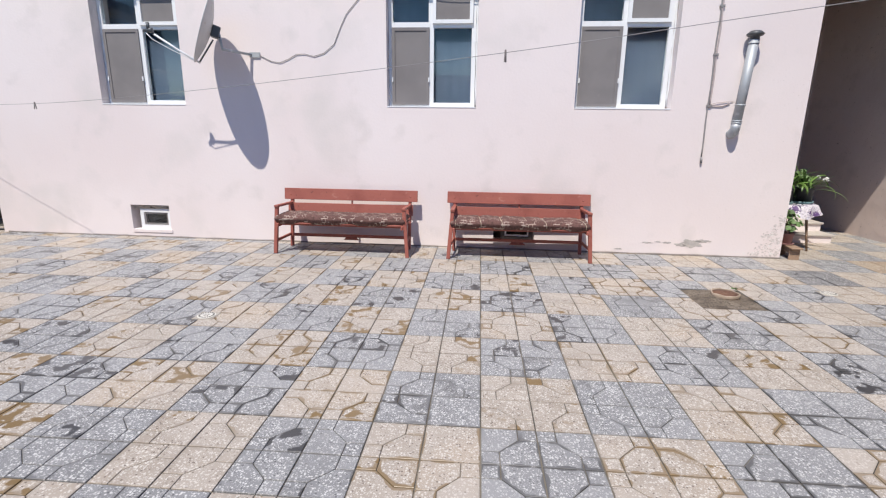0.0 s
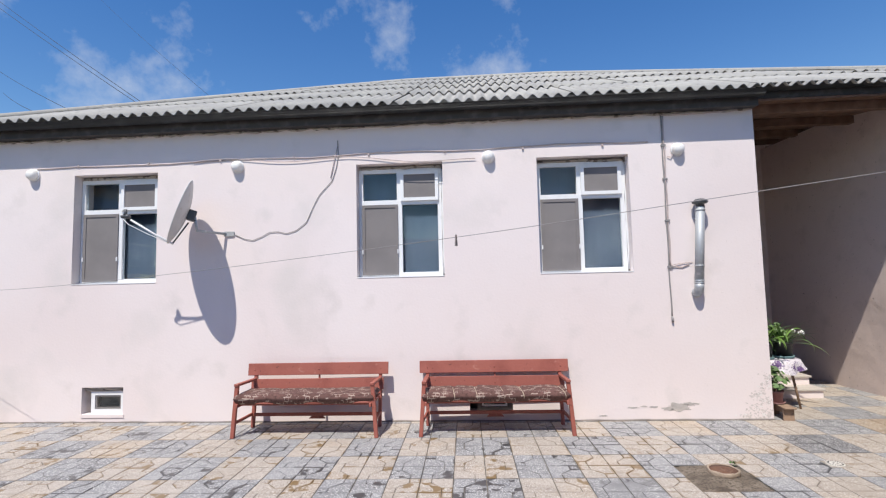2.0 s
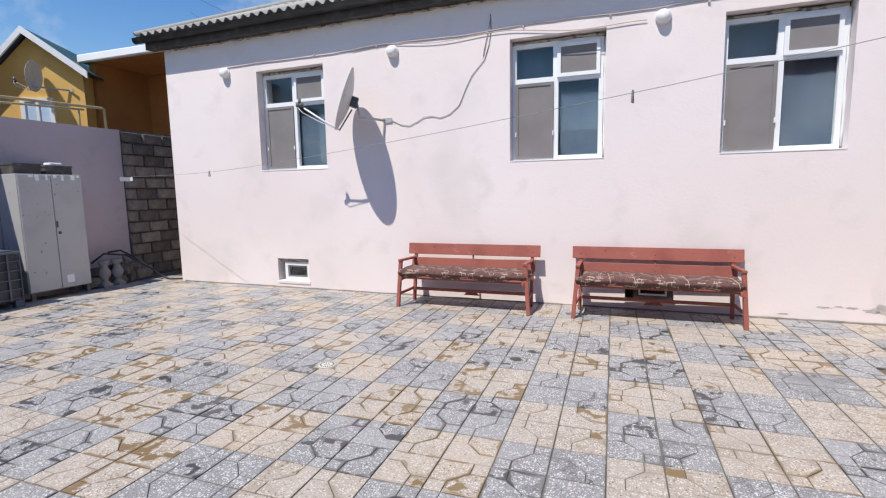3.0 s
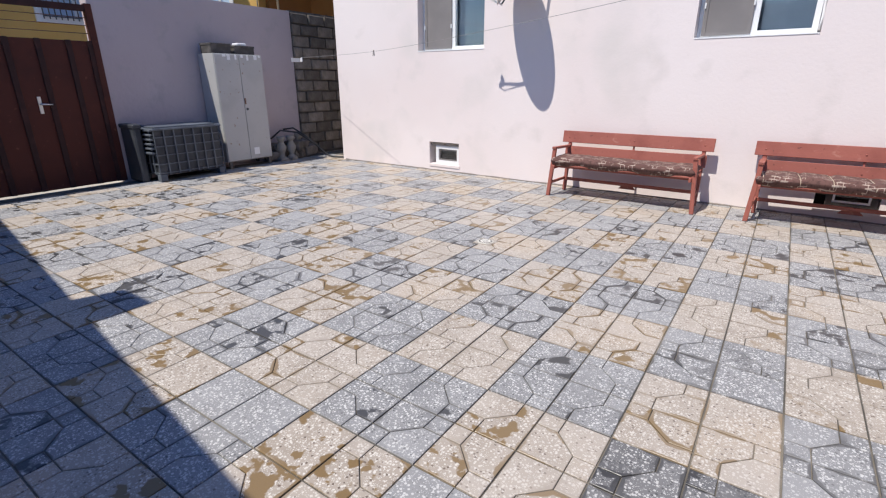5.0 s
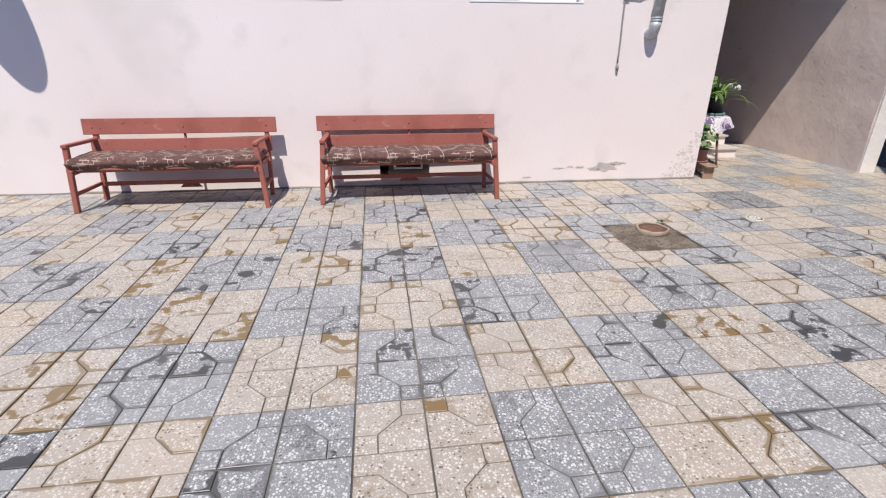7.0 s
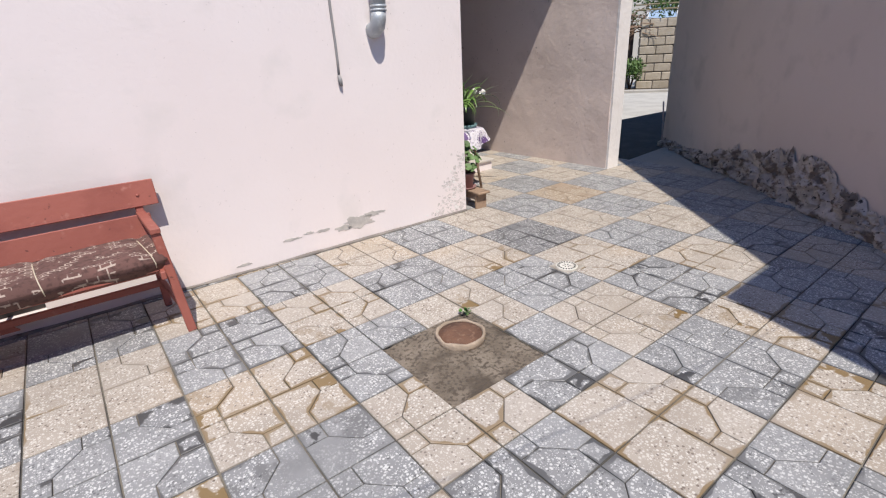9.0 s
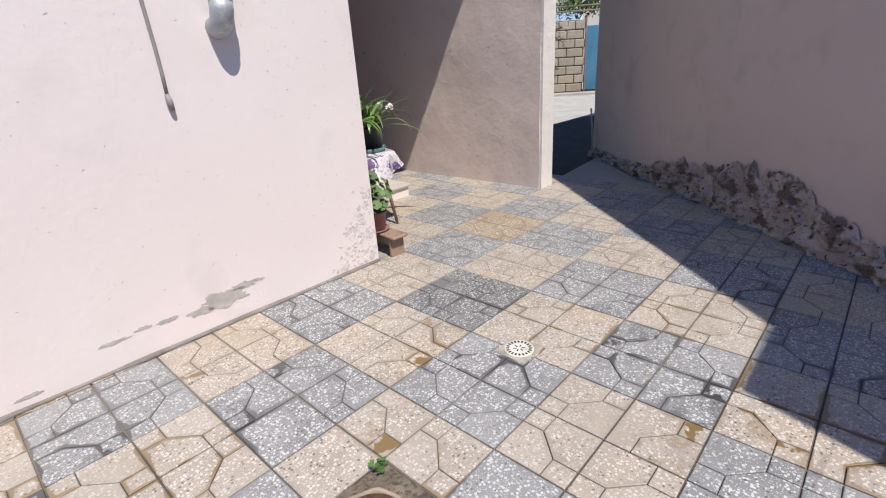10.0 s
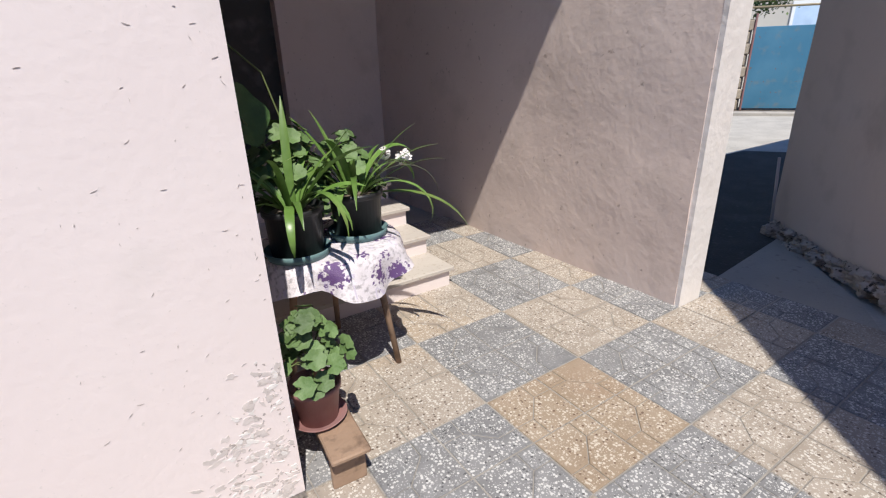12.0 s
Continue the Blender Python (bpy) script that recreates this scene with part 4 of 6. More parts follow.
def dish(c, facing, size, lnb, foot, label, name="satellite_dish"):
    root = thing(name, label, "satellite dish")
    f = Vector(facing).normalized()
    q = f.to_track_quat("Z", "Y").to_matrix().to_4x4()
    m = Matrix.Translation(c) @ q
    bm = bmesh.new()
    prof = [(0.02 * size, 0.0)] + [(size * k / 10, 0.20 * size * (k / 10) ** 2) for k in range(1, 11)] + [(size + 0.008, 0.205 * size), (size + 0.006, 0.19 * size)] + [(size * k / 10, 0.20 * size * (k / 10) ** 2 - 0.008) for k in range(10, 0, -1)]
    lathe(bm, prof, 40, m)
    part("reflector", bm, DISHMAT, root)
    back = Vector(c) - f * 0.05
    bm = bmesh.new()
    box(bm, -0.055, 0.055, -0.07, 0.07, -0.10, -0.01, m, 0.006)
    br = part("mount", bm, DARKMETAL, root, "dark steel mount behind the dish")
    for dx in (-0.035, 0.035):
        bm = bmesh.new()
        tube(bm, [m @ Vector((dx, -0.05, -0.12)), m @ Vector((dx, -0.05, 0.0))], 0.008, 6)
        part("bolt", bm, DARKMETAL, br)
    foot = Vector(foot)
    bm = bmesh.new()
    tube(bm, [back - f * 0.04, Vector((back.x + 0.05, back.y + 0.05, foot.z + 0.01)), foot], 0.019, 10)
    part("wall_arm", bm, STEEL, root)
    bm = bmesh.new()
    box(bm, foot.x - 0.02, foot.x + 0.12, foot.y - 0.008, foot.y + 0.004, foot.z - 0.035, foot.z + 0.03)
    part("wall_plate", bm, STEEL, root)
    down = (Vector((0, 0, -1)) - f * Vector((0, 0, -1)).dot(f)).normalized()
    rim = Vector(c) + down * size * 0.98 + f * 0.19 * size
    lnb = Vector(lnb)
    bm = bmesh.new()
    tube(bm, [rim - f * 0.06, rim + (lnb - rim) * 0.35, lnb - (lnb - rim) * 0.12], 0.012, 8)
    part("feed_arm", bm, PVC, root)
    bm = bmesh.new()
    tube(bm, [back + down * 0.10, rim - f * 0.05], 0.010, 8)
    part("stay", bm, DARKMETAL, root)
    aim = (Vector(c) - lnb).normalized()
    bm = bmesh.new()
    tube(bm, [lnb - aim * 0.05, lnb, lnb + aim * 0.01, lnb + aim * 0.05], [0.018, 0.022, 0.030, 0.030], 12)
    tube(bm, [lnb, lnb + Vector((0, 0, 0.09))], 0.02, 10)
    part("receiver_head", bm, DARKMETAL, root, "dark receiver head")
    bm = bmesh.new()
    tube(bm, [lnb - aim * 0.05, lnb + Vector((0.04, 0, -0.10)), rim + (lnb - rim) * 0.5 + Vector((0, 0, -0.05)), rim], 0.005, 6)
    part("lead", bm, BLACKCABLE if size < 0.3 else PVC, root)
    return root


dish((-3.43, 3.88, 2.77), (-0.90, -0.47, 0.34), 0.43, (-4.07, 3.62, 2.72), (-3.14, 4.325, 2.55), "pale grey satellite dish on a wall arm, seen from its back")
# its aerial cable, looping up the wall
coax = thing("aerial_cable", "grey aerial cable looping over the wall", "cable")
ctrl = [(-3.08, 4.31, 2.55), (-3.0, 4.29, 2.53), (-2.87, 4.30, 2.47), (-2.75, 4.30, 2.45), (-2.62, 4.30, 2.50), (-2.52, 4.30, 2.555), (-2.40, 4.30, 2.56), (-2.28, 4.30, 2.53), (-2.14, 4.30, 2.57), (-2.0, 4.30, 2.68), (-1.90, 4.29, 2.90), (-1.82, 4.29, 3.05), (-1.64, 4.29, 3.24), (-1.58, 4.29, 3.42), (-1.55, 4.285, 3.60), (-1.56, 4.285, 3.80)]
bm = bmesh.new()
tube(bm, [(x, 4.19 + 0.0205 * (3.95 - x) - 0.008, z) for x, y, z in ctrl], 0.0045, 6)
part("run", bm, GREYCABLE, coax)
bm = bmesh.new()
tube(bm, [(-1.66, 4.19 + 0.0205 * 5.6 - 0.01, 3.28), (-1.60, 4.19 + 0.0205 * 5.55 - 0.012, 3.55), (-1.56, 4.19 + 0.0205 * 5.5 - 0.012, 3.72)], 0.005, 6)
part("run", bm, CABLE, coax)

# ---------------------------------------------------------------- clothes line and pegs
LINE = [Vector(q) for q in ((-8.1, 4.10, 1.86), (-5.11, 3.0, 1.83), (-2.5, 2.05, 1.93), (0.1, 1.1, 2.10), (1.71, 0.5, 2.24), (4.25, -0.1, 2.50))]


def line_point(u):
    """A smooth sagging wire through points placed to fit the camera's view, u from 0 to 5."""
    i = min(int(u), 4)
    f = u - i
    p0, p1, p2, p3 = LINE[max(i - 1, 0)], LINE[i], LINE[i + 1], LINE[min(i + 2, 5)]
    return 0.5 * ((2 * p1) + (p2 - p0) * f + (2 * p0 - 5 * p1 + 4 * p2 - p3) * f * f + (3 * p1 - p0 - 3 * p2 + p3) * f ** 3)


bm = bmesh.new()
tube(bm, [line_point(5 * k / 50) for k in range(51)], 0.0022, 5)
cl = solid("clothes_line", bm, GREYCABLE, "thin wire clothes line strung across the yard", "clothes line", kind="thing")
PEG = mat("faded_peg_plastic", (0.20, 0.17, 0.16), 0.6)
peg0 = None
for u in (1.0, 3.0):
    p = line_point(u)
    if peg0 is None:
        peg0 = thing("clothes_peg", "dark clothes peg hanging on the wire", "clothes peg", Matrix.Translation(p), "pegs on the line")
        for s in (-1, 1):
            bm = bmesh.new()
            plank(bm, (0.002 * s, 0, 0.018), (0.014 * s, 0, -0.06), 0.010, 0.007, (0, 1, 0), 0.0015)
            part("jaw", bm, PEG, peg0)
        bm = bmesh.new()
        tube(bm, [(-0.008, 0, -0.015), (0.008, 0, -0.015)], 0.006, 6)
        part("spring", bm, STEEL, peg0)
    else:
        copy_thing(peg0, Matrix.Translation(p) @ pose(0, 0, 0, 0, 0, 70))

# ---------------------------------------------------------------- flaked plaster patches on the front wall
def flake(name, cx, cz, w, h, seed, label):
    bm = bmesh.new()
    rim = []
    for k in range(64):
        t = 2 * math.pi * k / 64
        r = 1 + 0.16 * noise.noise(Vector((math.cos(t) * 14 + seed, math.sin(t) * 14, 5))) + 0.55 * noise.noise(Vector((math.cos(t) * 1.7 + seed, math.sin(t) * 1.7, 0))) + 0.3 * noise.noise(Vector((math.cos(t) * 5 + seed, math.sin(t) * 5, 3)))
        rim.append((cx + w * r * math.cos(t), max(0.0, cz + h * r * math.sin(t))))
    lo = [bm.verts.new((x, 0.001, z)) for x, z in rim]
    hi = [bm.verts.new((cx + (x - cx) * 0.98, -0.0025, cz + (z - cz) * 0.98)) for x, z in rim]
    bm.faces.new(hi)
    for k in range(64):
        bm.faces.new((lo[k], lo[(k + 1) % 64], hi[(k + 1) % 64], hi[k]))
    solid(name, bm, FLAKEGREY, label, "plaster damage", m=HOUSE)


for k, (x, z, w, h) in enumerate(((-1.15, 0.165, 0.12, 0.052), (-1.02, 0.205, 0.07, 0.022), (-1.29, 0.145, 0.06, 0.025), (-0.92, 0.205, 0.03, 0.010), (-1.46, 0.168, 0.05, 0.014), (-1.58, 0.175, 0.04, 0.009), (-1.72, 0.16, 0.06, 0.010), (-2.1, 0.06, 0.05, 0.01))):
    flake("trim_plaster_flake", x, z, w, h, 3.1 * k + 1, "grey render bared where the pink plaster has flaked")
# pits and scratches in the plaster, thickest near the corner of the house
def chips(name, count, spread, size, material, seed, label):
    rnd = random.Random(seed)
    bm = bmesh.new()
    for _ in range(count):
        cx, cz = spread(rnd)
        w, h = rnd.uniform(*size), rnd.uniform(*size) * 0.6
        lift = rnd.uniform(0.0008, 0.0022)
        tilt = rnd.uniform(-1, 1)
        n = 11
        pts = []
        for k in range(n):
            t = 2 * math.pi * k / n
            r = rnd.uniform(0.45, 1.25)
            x, z = w * r * math.cos(t), h * r * math.sin(t)
            pts.append((cx + x * math.cos(tilt) - z * math.sin(tilt), cz + x * math.sin(tilt) + z * math.cos(tilt)))
        if max(p[0] for p in pts) > -0.004 or min(p[1] for p in pts) < 0.01:
            continue
        lo = [bm.verts.new((x, 0.001, z)) for x, z in pts]
        hi = [bm.verts.new((cx + (x - cx) * 0.97, -lift, cz + (z - cz) * 0.97)) for x, z in pts]
        bm.faces.new(hi)
        for k in range(n):
            bm.faces.new((lo[k], lo[(k + 1) % n], hi[(k + 1) % n], hi[k]))
    solid(name, bm, material, label, "plaster damage", "stuff", HOUSE)



def scratch(name, count, seed, label):
    """Short thin nicks in the plaster, many more near the corner."""
    rnd = random.Random(seed)
    bm = bmesh.new()
    for _ in range(count):
        cx, cz = -0.02 - 2.6 * rnd.random() ** 1.8, rnd.uniform(0.2, 2.4)
        L, w, tilt = rnd.uniform(0.002, 0.009), rnd.uniform(0.0004, 0.0012), rnd.gauss(0.5, 0.7)
        d = Vector((math.cos(tilt), 0, math.sin(tilt)))
        s = Vector((-d.z, 0, d.x))
        c = Vector((cx, -0.0016, cz))
        bend = s * rnd.uniform(-0.2, 0.2) * L
        ps = [c - d * L, c + bend - s * w, c + d * L, c + bend + s * w]
        hi = [bm.verts.new(p) for p in ps]
        lo = [bm.verts.new(p + Vector((0, 0.003, 0))) for p in ps]
        bm.faces.new(hi)
        for k in range(4):
            bm.faces.new((lo[k], lo[(k + 1) % 4], hi[(k + 1) % 4], hi[k]))
    solid(name, bm, GREYLIME, label, "plaster damage", "stuff", HOUSE)


LIMEWHITE = mat("bared_white_lime", (0.74, 0.71, 0.69), 0.95, spots=((20, 0.5, 0.7, (0.60, 0.56, 0.54), 5),), bump=0.12)
GREYLIME = mat("grey_under_plaster", (0.38, 0.34, 0.32), 0.95, spots=((30, 0.4, 0.7, (0.52, 0.47, 0.45), 5),), bump=0.4)
GREYSTAIN = mat("grey_weathered_plaster", (0.56, 0.51, 0.49), 0.95, spots=((18, 0.4, 0.65, (0.66, 0.60, 0.58), 6), (45, 0.55, 0.7, (0.40, 0.36, 0.34), 5)), bump=0.12)
NESTS = [(-0.04, 0.10), (-0.12, 0.07), (-0.07, 0.24), (-0.20, 0.16), (-0.10, 0.40), (-0.30, 0.05), (-0.03, 0.52), (-0.16, 0.30)]


def nested(spread):
    """Places gathered about the spots where the plaster has gone."""
    def pick(r):
        x, z = r.choice(NESTS)
        return x + r.gauss(0, spread), z + r.gauss(0, spread * 0.8)
    return pick


chips("trim_corner_weathering", 150, nested(0.050), (0.006, 0.030), GREYSTAIN, 5, "grey weathered patches where the plaster crumbles near the corner")
chips("trim_corner_lime", 90, nested(0.045), (0.004, 0.020), LIMEWHITE, 15, "white lime bared in flakes near the foot of the corner")
chips("trim_corner_pitting", 170, nested(0.040), (0.0015, 0.008), GREYLIME, 25, "grey pits in the plaster near the corner")
scratch("trim_wall_scratches", 260, 6, "small chips and scratches in the pink plaster")
# cement fillet where wall meets paving
bm = bmesh.new()
rnd = random.Random(12)
pts = [(-11.2 + 0.16 * k, -0.004 + rnd.uniform(-0.004, 0.004), 0.004) for k in range(71)]
tube(bm, pts, [rnd.uniform(0.009, 0.019) for _ in pts], 6)
solid("baseboard", bm, FILLET, "thin cement fillet along the foot of the wall", "fillet", m=HOUSE)

# ---------------------------------------------------------------- manhole in its dirt square, floor drains
bm = bmesh.new()
k = 26
vs = [[bm.verts.new((2.1 + 0.6 * i / k, 2.1 + 0.6 * j / k, -0.013 + 0.007 * noise.fractal(Vector((i * 0.35, j * 0.35, 1)), 1.0, 2.0, 4) + 0.030 * math.exp(-((i / k - 0.55) ** 2 + (j / k - 0.68) ** 2) * 14))) for i in range(k + 1)] for j in range(k + 1)]
for j in range(k):
    for i in range(k):
        bm.faces.new((vs[j][i], vs[j][i + 1], vs[j + 1][i + 1], vs[j + 1][i])).smooth = True
solid("dirt_patch", bm, SOIL, "square of bare dirt left open in the paving", "dirt", kind="stuff")
RUST = mat("rusty_iron_lid", (0.15, 0.075, 0.046), 0.85, spots=((9, 0.4, 0.65, (0.10, 0.05, 0.033), 6), (35, 0.55, 0.7, (0.22, 0.13, 0.085), 4)), bump=0.35)
PIPERIM = mat("pale_cement_pipe", (0.40, 0.315, 0.24), 0.9, spots=((10, 0.4, 0.7, (0.27, 0.21, 0.155), 5),), bump=0.4)
man = thing("manhole", "rusty iron lid in a pale pipe rim set in dirt", "manhole", pose(2.475, 2.50, -0.018))
bm = bmesh.new()
lathe(bm, [(0.134, 0.0), (0.136, 0.050), (0.131, 0.057), (0.122, 0.056), (0.118, 0.045), (0.118, 0.0)], 40)
for v in bm.verts:
    v.co += Vector((1, 1, 1.4)) * 0.006 * noise.noise(v.co * 20)
part("pipe_rim", bm, PIPERIM, man)
bm = bmesh.new()
lathe(bm, [(0.117, 0.03), (0.116, 0.050), (0.06, 0.054), (0.012, 0.058), (0.004, 0.053)], 40)
part("lid", bm, RUST, man)
LEAF = mat("green_leaf", (0.055, 0.13, 0.025), 0.5, spots=((20, 0.4, 0.7, (0.09, 0.19, 0.04), 4),), vary=0.2)
bm = bmesh.new()
rnd = random.Random(3)
for k in range(16):
    a = rnd.uniform(0, 6.28)
    c = Vector((2.66 + rnd.uniform(-0.02, 0.02), 2.67 + rnd.uniform(-0.02, 0.02), rnd.uniform(0.0, 0.035)))
    d = Vector((math.cos(a), math.sin(a), 0.5)) * 0.024
    s = Vector((-d.y, d.x, 0)) * 0.5
    bm.faces.new([bm.verts.new(p) for p in (c, c + d * 0.5 + s, c + d, c + d * 0.5 - s)])
solid("weed", bm, LEAF, "tiny green weed at the corner of the dirt square", "weed", kind="thing")

DRAINPL = mat("off_white_drain_plastic", (0.62, 0.60, 0.55), 0.5, spots=((14, 0.5, 0.7, (0.48, 0.45, 0.40), 4),))
DRAINRIM = mat("dirty_drain_frame", (0.40, 0.365, 0.315), 0.7, spots=((10, 0.45, 0.65, (0.27, 0.24, 0.20), 5),))
SLOT = mat("drain_hole_shade", (0.015, 0.014, 0.013), 0.9)


def drain(x, y, turn, label):
    root = thing("floor_drain", label, "floor drain", pose(x, y, 0, 0, 0, turn), "floor drains")
    bm = bmesh.new()
    box(bm, -0.088, 0.088, -0.086, 0.086, -0.02, 0.004, bevel=0.002)
    part("frame", bm, DRAINRIM, root)
    bm = bmesh.new()
    lathe(bm, [(0.076, 0.003), (0.076, 0.008), (0.072, 0.0095), (0.01, 0.0095)], 36)
    gr = part("grate", bm, DRAINPL, root)
    # slots are thin raised bars, the shade of holes put into their colour
    for k in range(20):
        a = 2 * math.pi * k / 20
        bm = bmesh.new()
        box(bm, 0.050, 0.066, -0.0048, 0.0048, 0.0095, 0.0103, pose(0, 0, 0, 0, 0, math.degrees(a)))
        part("slot", bm, SLOT, gr)
    for k in range(6):
        bm = bmesh.new()
        box(bm, 0.012, 0.030, -0.003, 0.003, 0.0095, 0.0102, pose(0, 0, 0, 0, 0, 60 * k + 15))
        part("slot", bm, SLOT, gr)


drain(3.612, 2.697, 0, "round off-white plastic floor drain in a grey tile")
drain(-2.37, 1.415, 0, "round off-white plastic floor drain in the worn paving")

# ---------------------------------------------------------------- plants by the porch
STRAP = mat("glossy_strap_leaf", (0.10, 0.19, 0.04), 0.36, spots=((9, 0.4, 0.7, (0.16, 0.27, 0.07), 4), (3, 0.56, 0.75, (0.25, 0.31, 0.10), 3)), vary=0.2)
PALEGREEN = mat("soft_round_leaf", (0.085, 0.15, 0.045), 0.6, spots=((14, 0.4, 0.7, (0.13, 0.205, 0.075), 4), (5, 0.5, 0.7, (0.05, 0.095, 0.028), 3)), bump=0.2, bump_scale=90, vary=0.2)
DEEPGREEN = mat("dark_broad_leaf", (0.035, 0.085, 0.02), 0.5, spots=((12, 0.4, 0.7, (0.055, 0.12, 0.03), 4),), bump=0.2, vary=0.15)
STALK = mat("green_stalk", (0.12, 0.15, 0.05), 0.7)
BLACKPOT = mat("black_plastic_pot", (0.018, 0.019, 0.021), 0.38, spots=((5, 0.5, 0.8, (0.045, 0.045, 0.045), 5),), bump=0.05)
TEALTRAY = mat("dusty_teal_tray", (0.10, 0.19, 0.20), 0.6, spots=((8, 0.45, 0.7, (0.17, 0.26, 0.27), 5),), bump=0.05)
TERRA = mat("dusky_pink_pot", (0.27, 0.135, 0.13), 0.55, spots=((6, 0.45, 0.7, (0.34, 0.20, 0.19), 5),), bump=0.1)
RAWWOOD = mat("worn_raw_wood", (0.33, 0.225, 0.155), 0.8, spots=((4, 0.4, 0.7, (0.25, 0.165, 0.11), 6), (14, 0.52, 0.70, (0.13, 0.085, 0.06), 6)), bump=0.25, bump_scale=35)
PETAL = mat("white_petals", (0.80, 0.77, 0.76), 0.7)


def strap(bm, base, yaw, length, width, rise, droop, twist=0.0):
    """One strap leaf: it rises, arches over and droops, folded a little along its rib."""
    n = 12
    out = Vector((math.cos(yaw), math.sin(yaw), 0))
    side = Vector((-math.sin(yaw), math.cos(yaw), 0))
    p = Vector(base)
    ang = rise
    prev = None
    for k in range(n + 1):
        u = k / n
        w = width * (0.55 + 0.9 * u) * (1 - u ** 2.6) if u < 1 else 0.0
        d = out * math.cos(ang) + Vector((0, 0, 1)) * math.sin(ang)
        up = out * -math.sin(ang) + Vector((0, 0, 1)) * math.cos(ang)
        s = (side * math.cos(twist * u) + up * math.sin(twist * u)).normalized()
        w = max(w, 0.0012)
        cur = [bm.verts.new(p - s * w + up * w * 0.25), bm.verts.new(p), bm.verts.new(p + s * w + up * w * 0.25)]
        if prev:
            for i in (0, 1):
                bm.faces.new((prev[i], prev[i + 1], cur[i + 1], cur[i])).smooth = True
        prev = cur
        p = p + d * (length / n)
        ang -= droop / n * (0.4 + 1.5 * u)


def round_leaf(bm, c, facing, r, seed, lobes=7):
    """A scalloped, cupped round leaf."""
    f = Vector(facing).normalized()
    q = f.to_track_quat("Z", "Y").to_matrix()
    n = 28
    mid = bm.verts.new(Vector(c) - f * r * 0.10)
    rims = []
    for rr, lift in ((0.55, 0.0), (1.0, 0.10)):
        ringv = []
        for k in range(n):
            t = 2 * math.pi * k / n
            notch = 1 - 0.75 * math.exp(-((t - math.pi) / 0.22) ** 2)
            s = r * rr * (1 + 0.075 * math.cos(lobes * t) * rr) * (notch if rr > 0.9 else 0.6 + 0.4 * notch)
            h = r * (lift + 0.07 * math.sin(3 * t + seed) * rr)
            ringv.append(bm.verts.new(Vector(c) + q @ Vector((s * math.cos(t), s * math.sin(t), h))))
        rims.append(ringv)
    for k in range(n):
        j = (k + 1) % n
        bm.faces.new((mid, rims[0][k], rims[0][j])).smooth = True
        bm.faces.new((rims[0][k], rims[1][k], rims[1][j], rims[0][j])).smooth = True


def pot(root, m, r0, r1, h, material, label=""):
    bm = bmesh.new()
    lathe(bm, [(r0, 0), (r1 * 0.97, h * 0.86), (r1 * 1.05, h * 0.87), (r1 * 1.06, h), (r1 * 0.98, h), (r1 * 0.93, h * 0.90), (0.01, h * 0.89)], 36, m)
    part("pot", bm, material, root, label)
    bm = bmesh.new()
    lathe(bm, [(r1 * 0.92, h * 0.88), (r1 * 0.6, h * 0.915), (0.01, h * 0.92)], 24, m)
    part("potting_soil", bm, SOIL, root)


def strap_plant(x, y, z, seed, count, label, extra=()):
    root = thing("potted_plant", label, "potted plant", pose(x, y, z), "strap-leaf plants on the table")
    pot(root, I4, 0.110, 0.122, 0.210, BLACKPOT, "black plastic nursery pot")
    rnd = random.Random(seed)
    for k in range(count):
        yaw = 2 * math.pi * k / count + rnd.uniform(-0.4, 0.4)
        bm = bmesh.new()
        b = Vector((0.03 * math.cos(yaw), 0.03 * math.sin(yaw), 0.18))
        strap(bm, b, yaw, rnd.uniform(0.30, 0.50), rnd.uniform(0.014, 0.021), rnd.uniform(0.6, 1.3), rnd.uniform(1.0, 2.8), rnd.uniform(-0.6, 0.6))
        part("leaf", bm, STRAP, root)
    for yaw, L, w, rise, droop in extra:
        bm = bmesh.new()
        strap(bm, (0.03 * math.cos(yaw), 0.03 * math.sin(yaw), 0.18), yaw, L, w, rise, droop)
        part("leaf", bm, STRAP, root)
    return root


def bushy(root, c, radius, height, count, seed, material, size):
    rnd = random.Random(seed)
    for k in range(count):
        a, e = rnd.uniform(0, 6.283), rnd.uniform(-0.15, 1.35)
        rr = radius * rnd.uniform(0.45, 1.05)
        p = Vector(c) + Vector((rr * math.cos(a) * math.cos(e), rr * math.sin(a) * math.cos(e), height * math.sin(e) * rnd.uniform(0.6, 1.1)))
        face = Vector((math.cos(a) * 0.7, math.sin(a) * 0.7 - 0.25, 0.9))
        bm = bmesh.new()
        round_leaf(bm, p, face, size * rnd.uniform(0.65, 1.15), k)
        leaf = part("leaf", bm, material, root)
        if k % 3:
            continue
        bm = bmesh.new()
        tube(bm, [Vector(c) + Vector((rnd.uniform(-0.02, 0.02), rnd.uniform(-0.02, 0.02), 0)), (Vector(c) + p) / 2 + Vector((0, 0, 0.02)), p - face.normalized() * size * 0.1], 0.0028, 5)
        part("stalk", bm, STALK, root)


TABLE_Z = 0.655
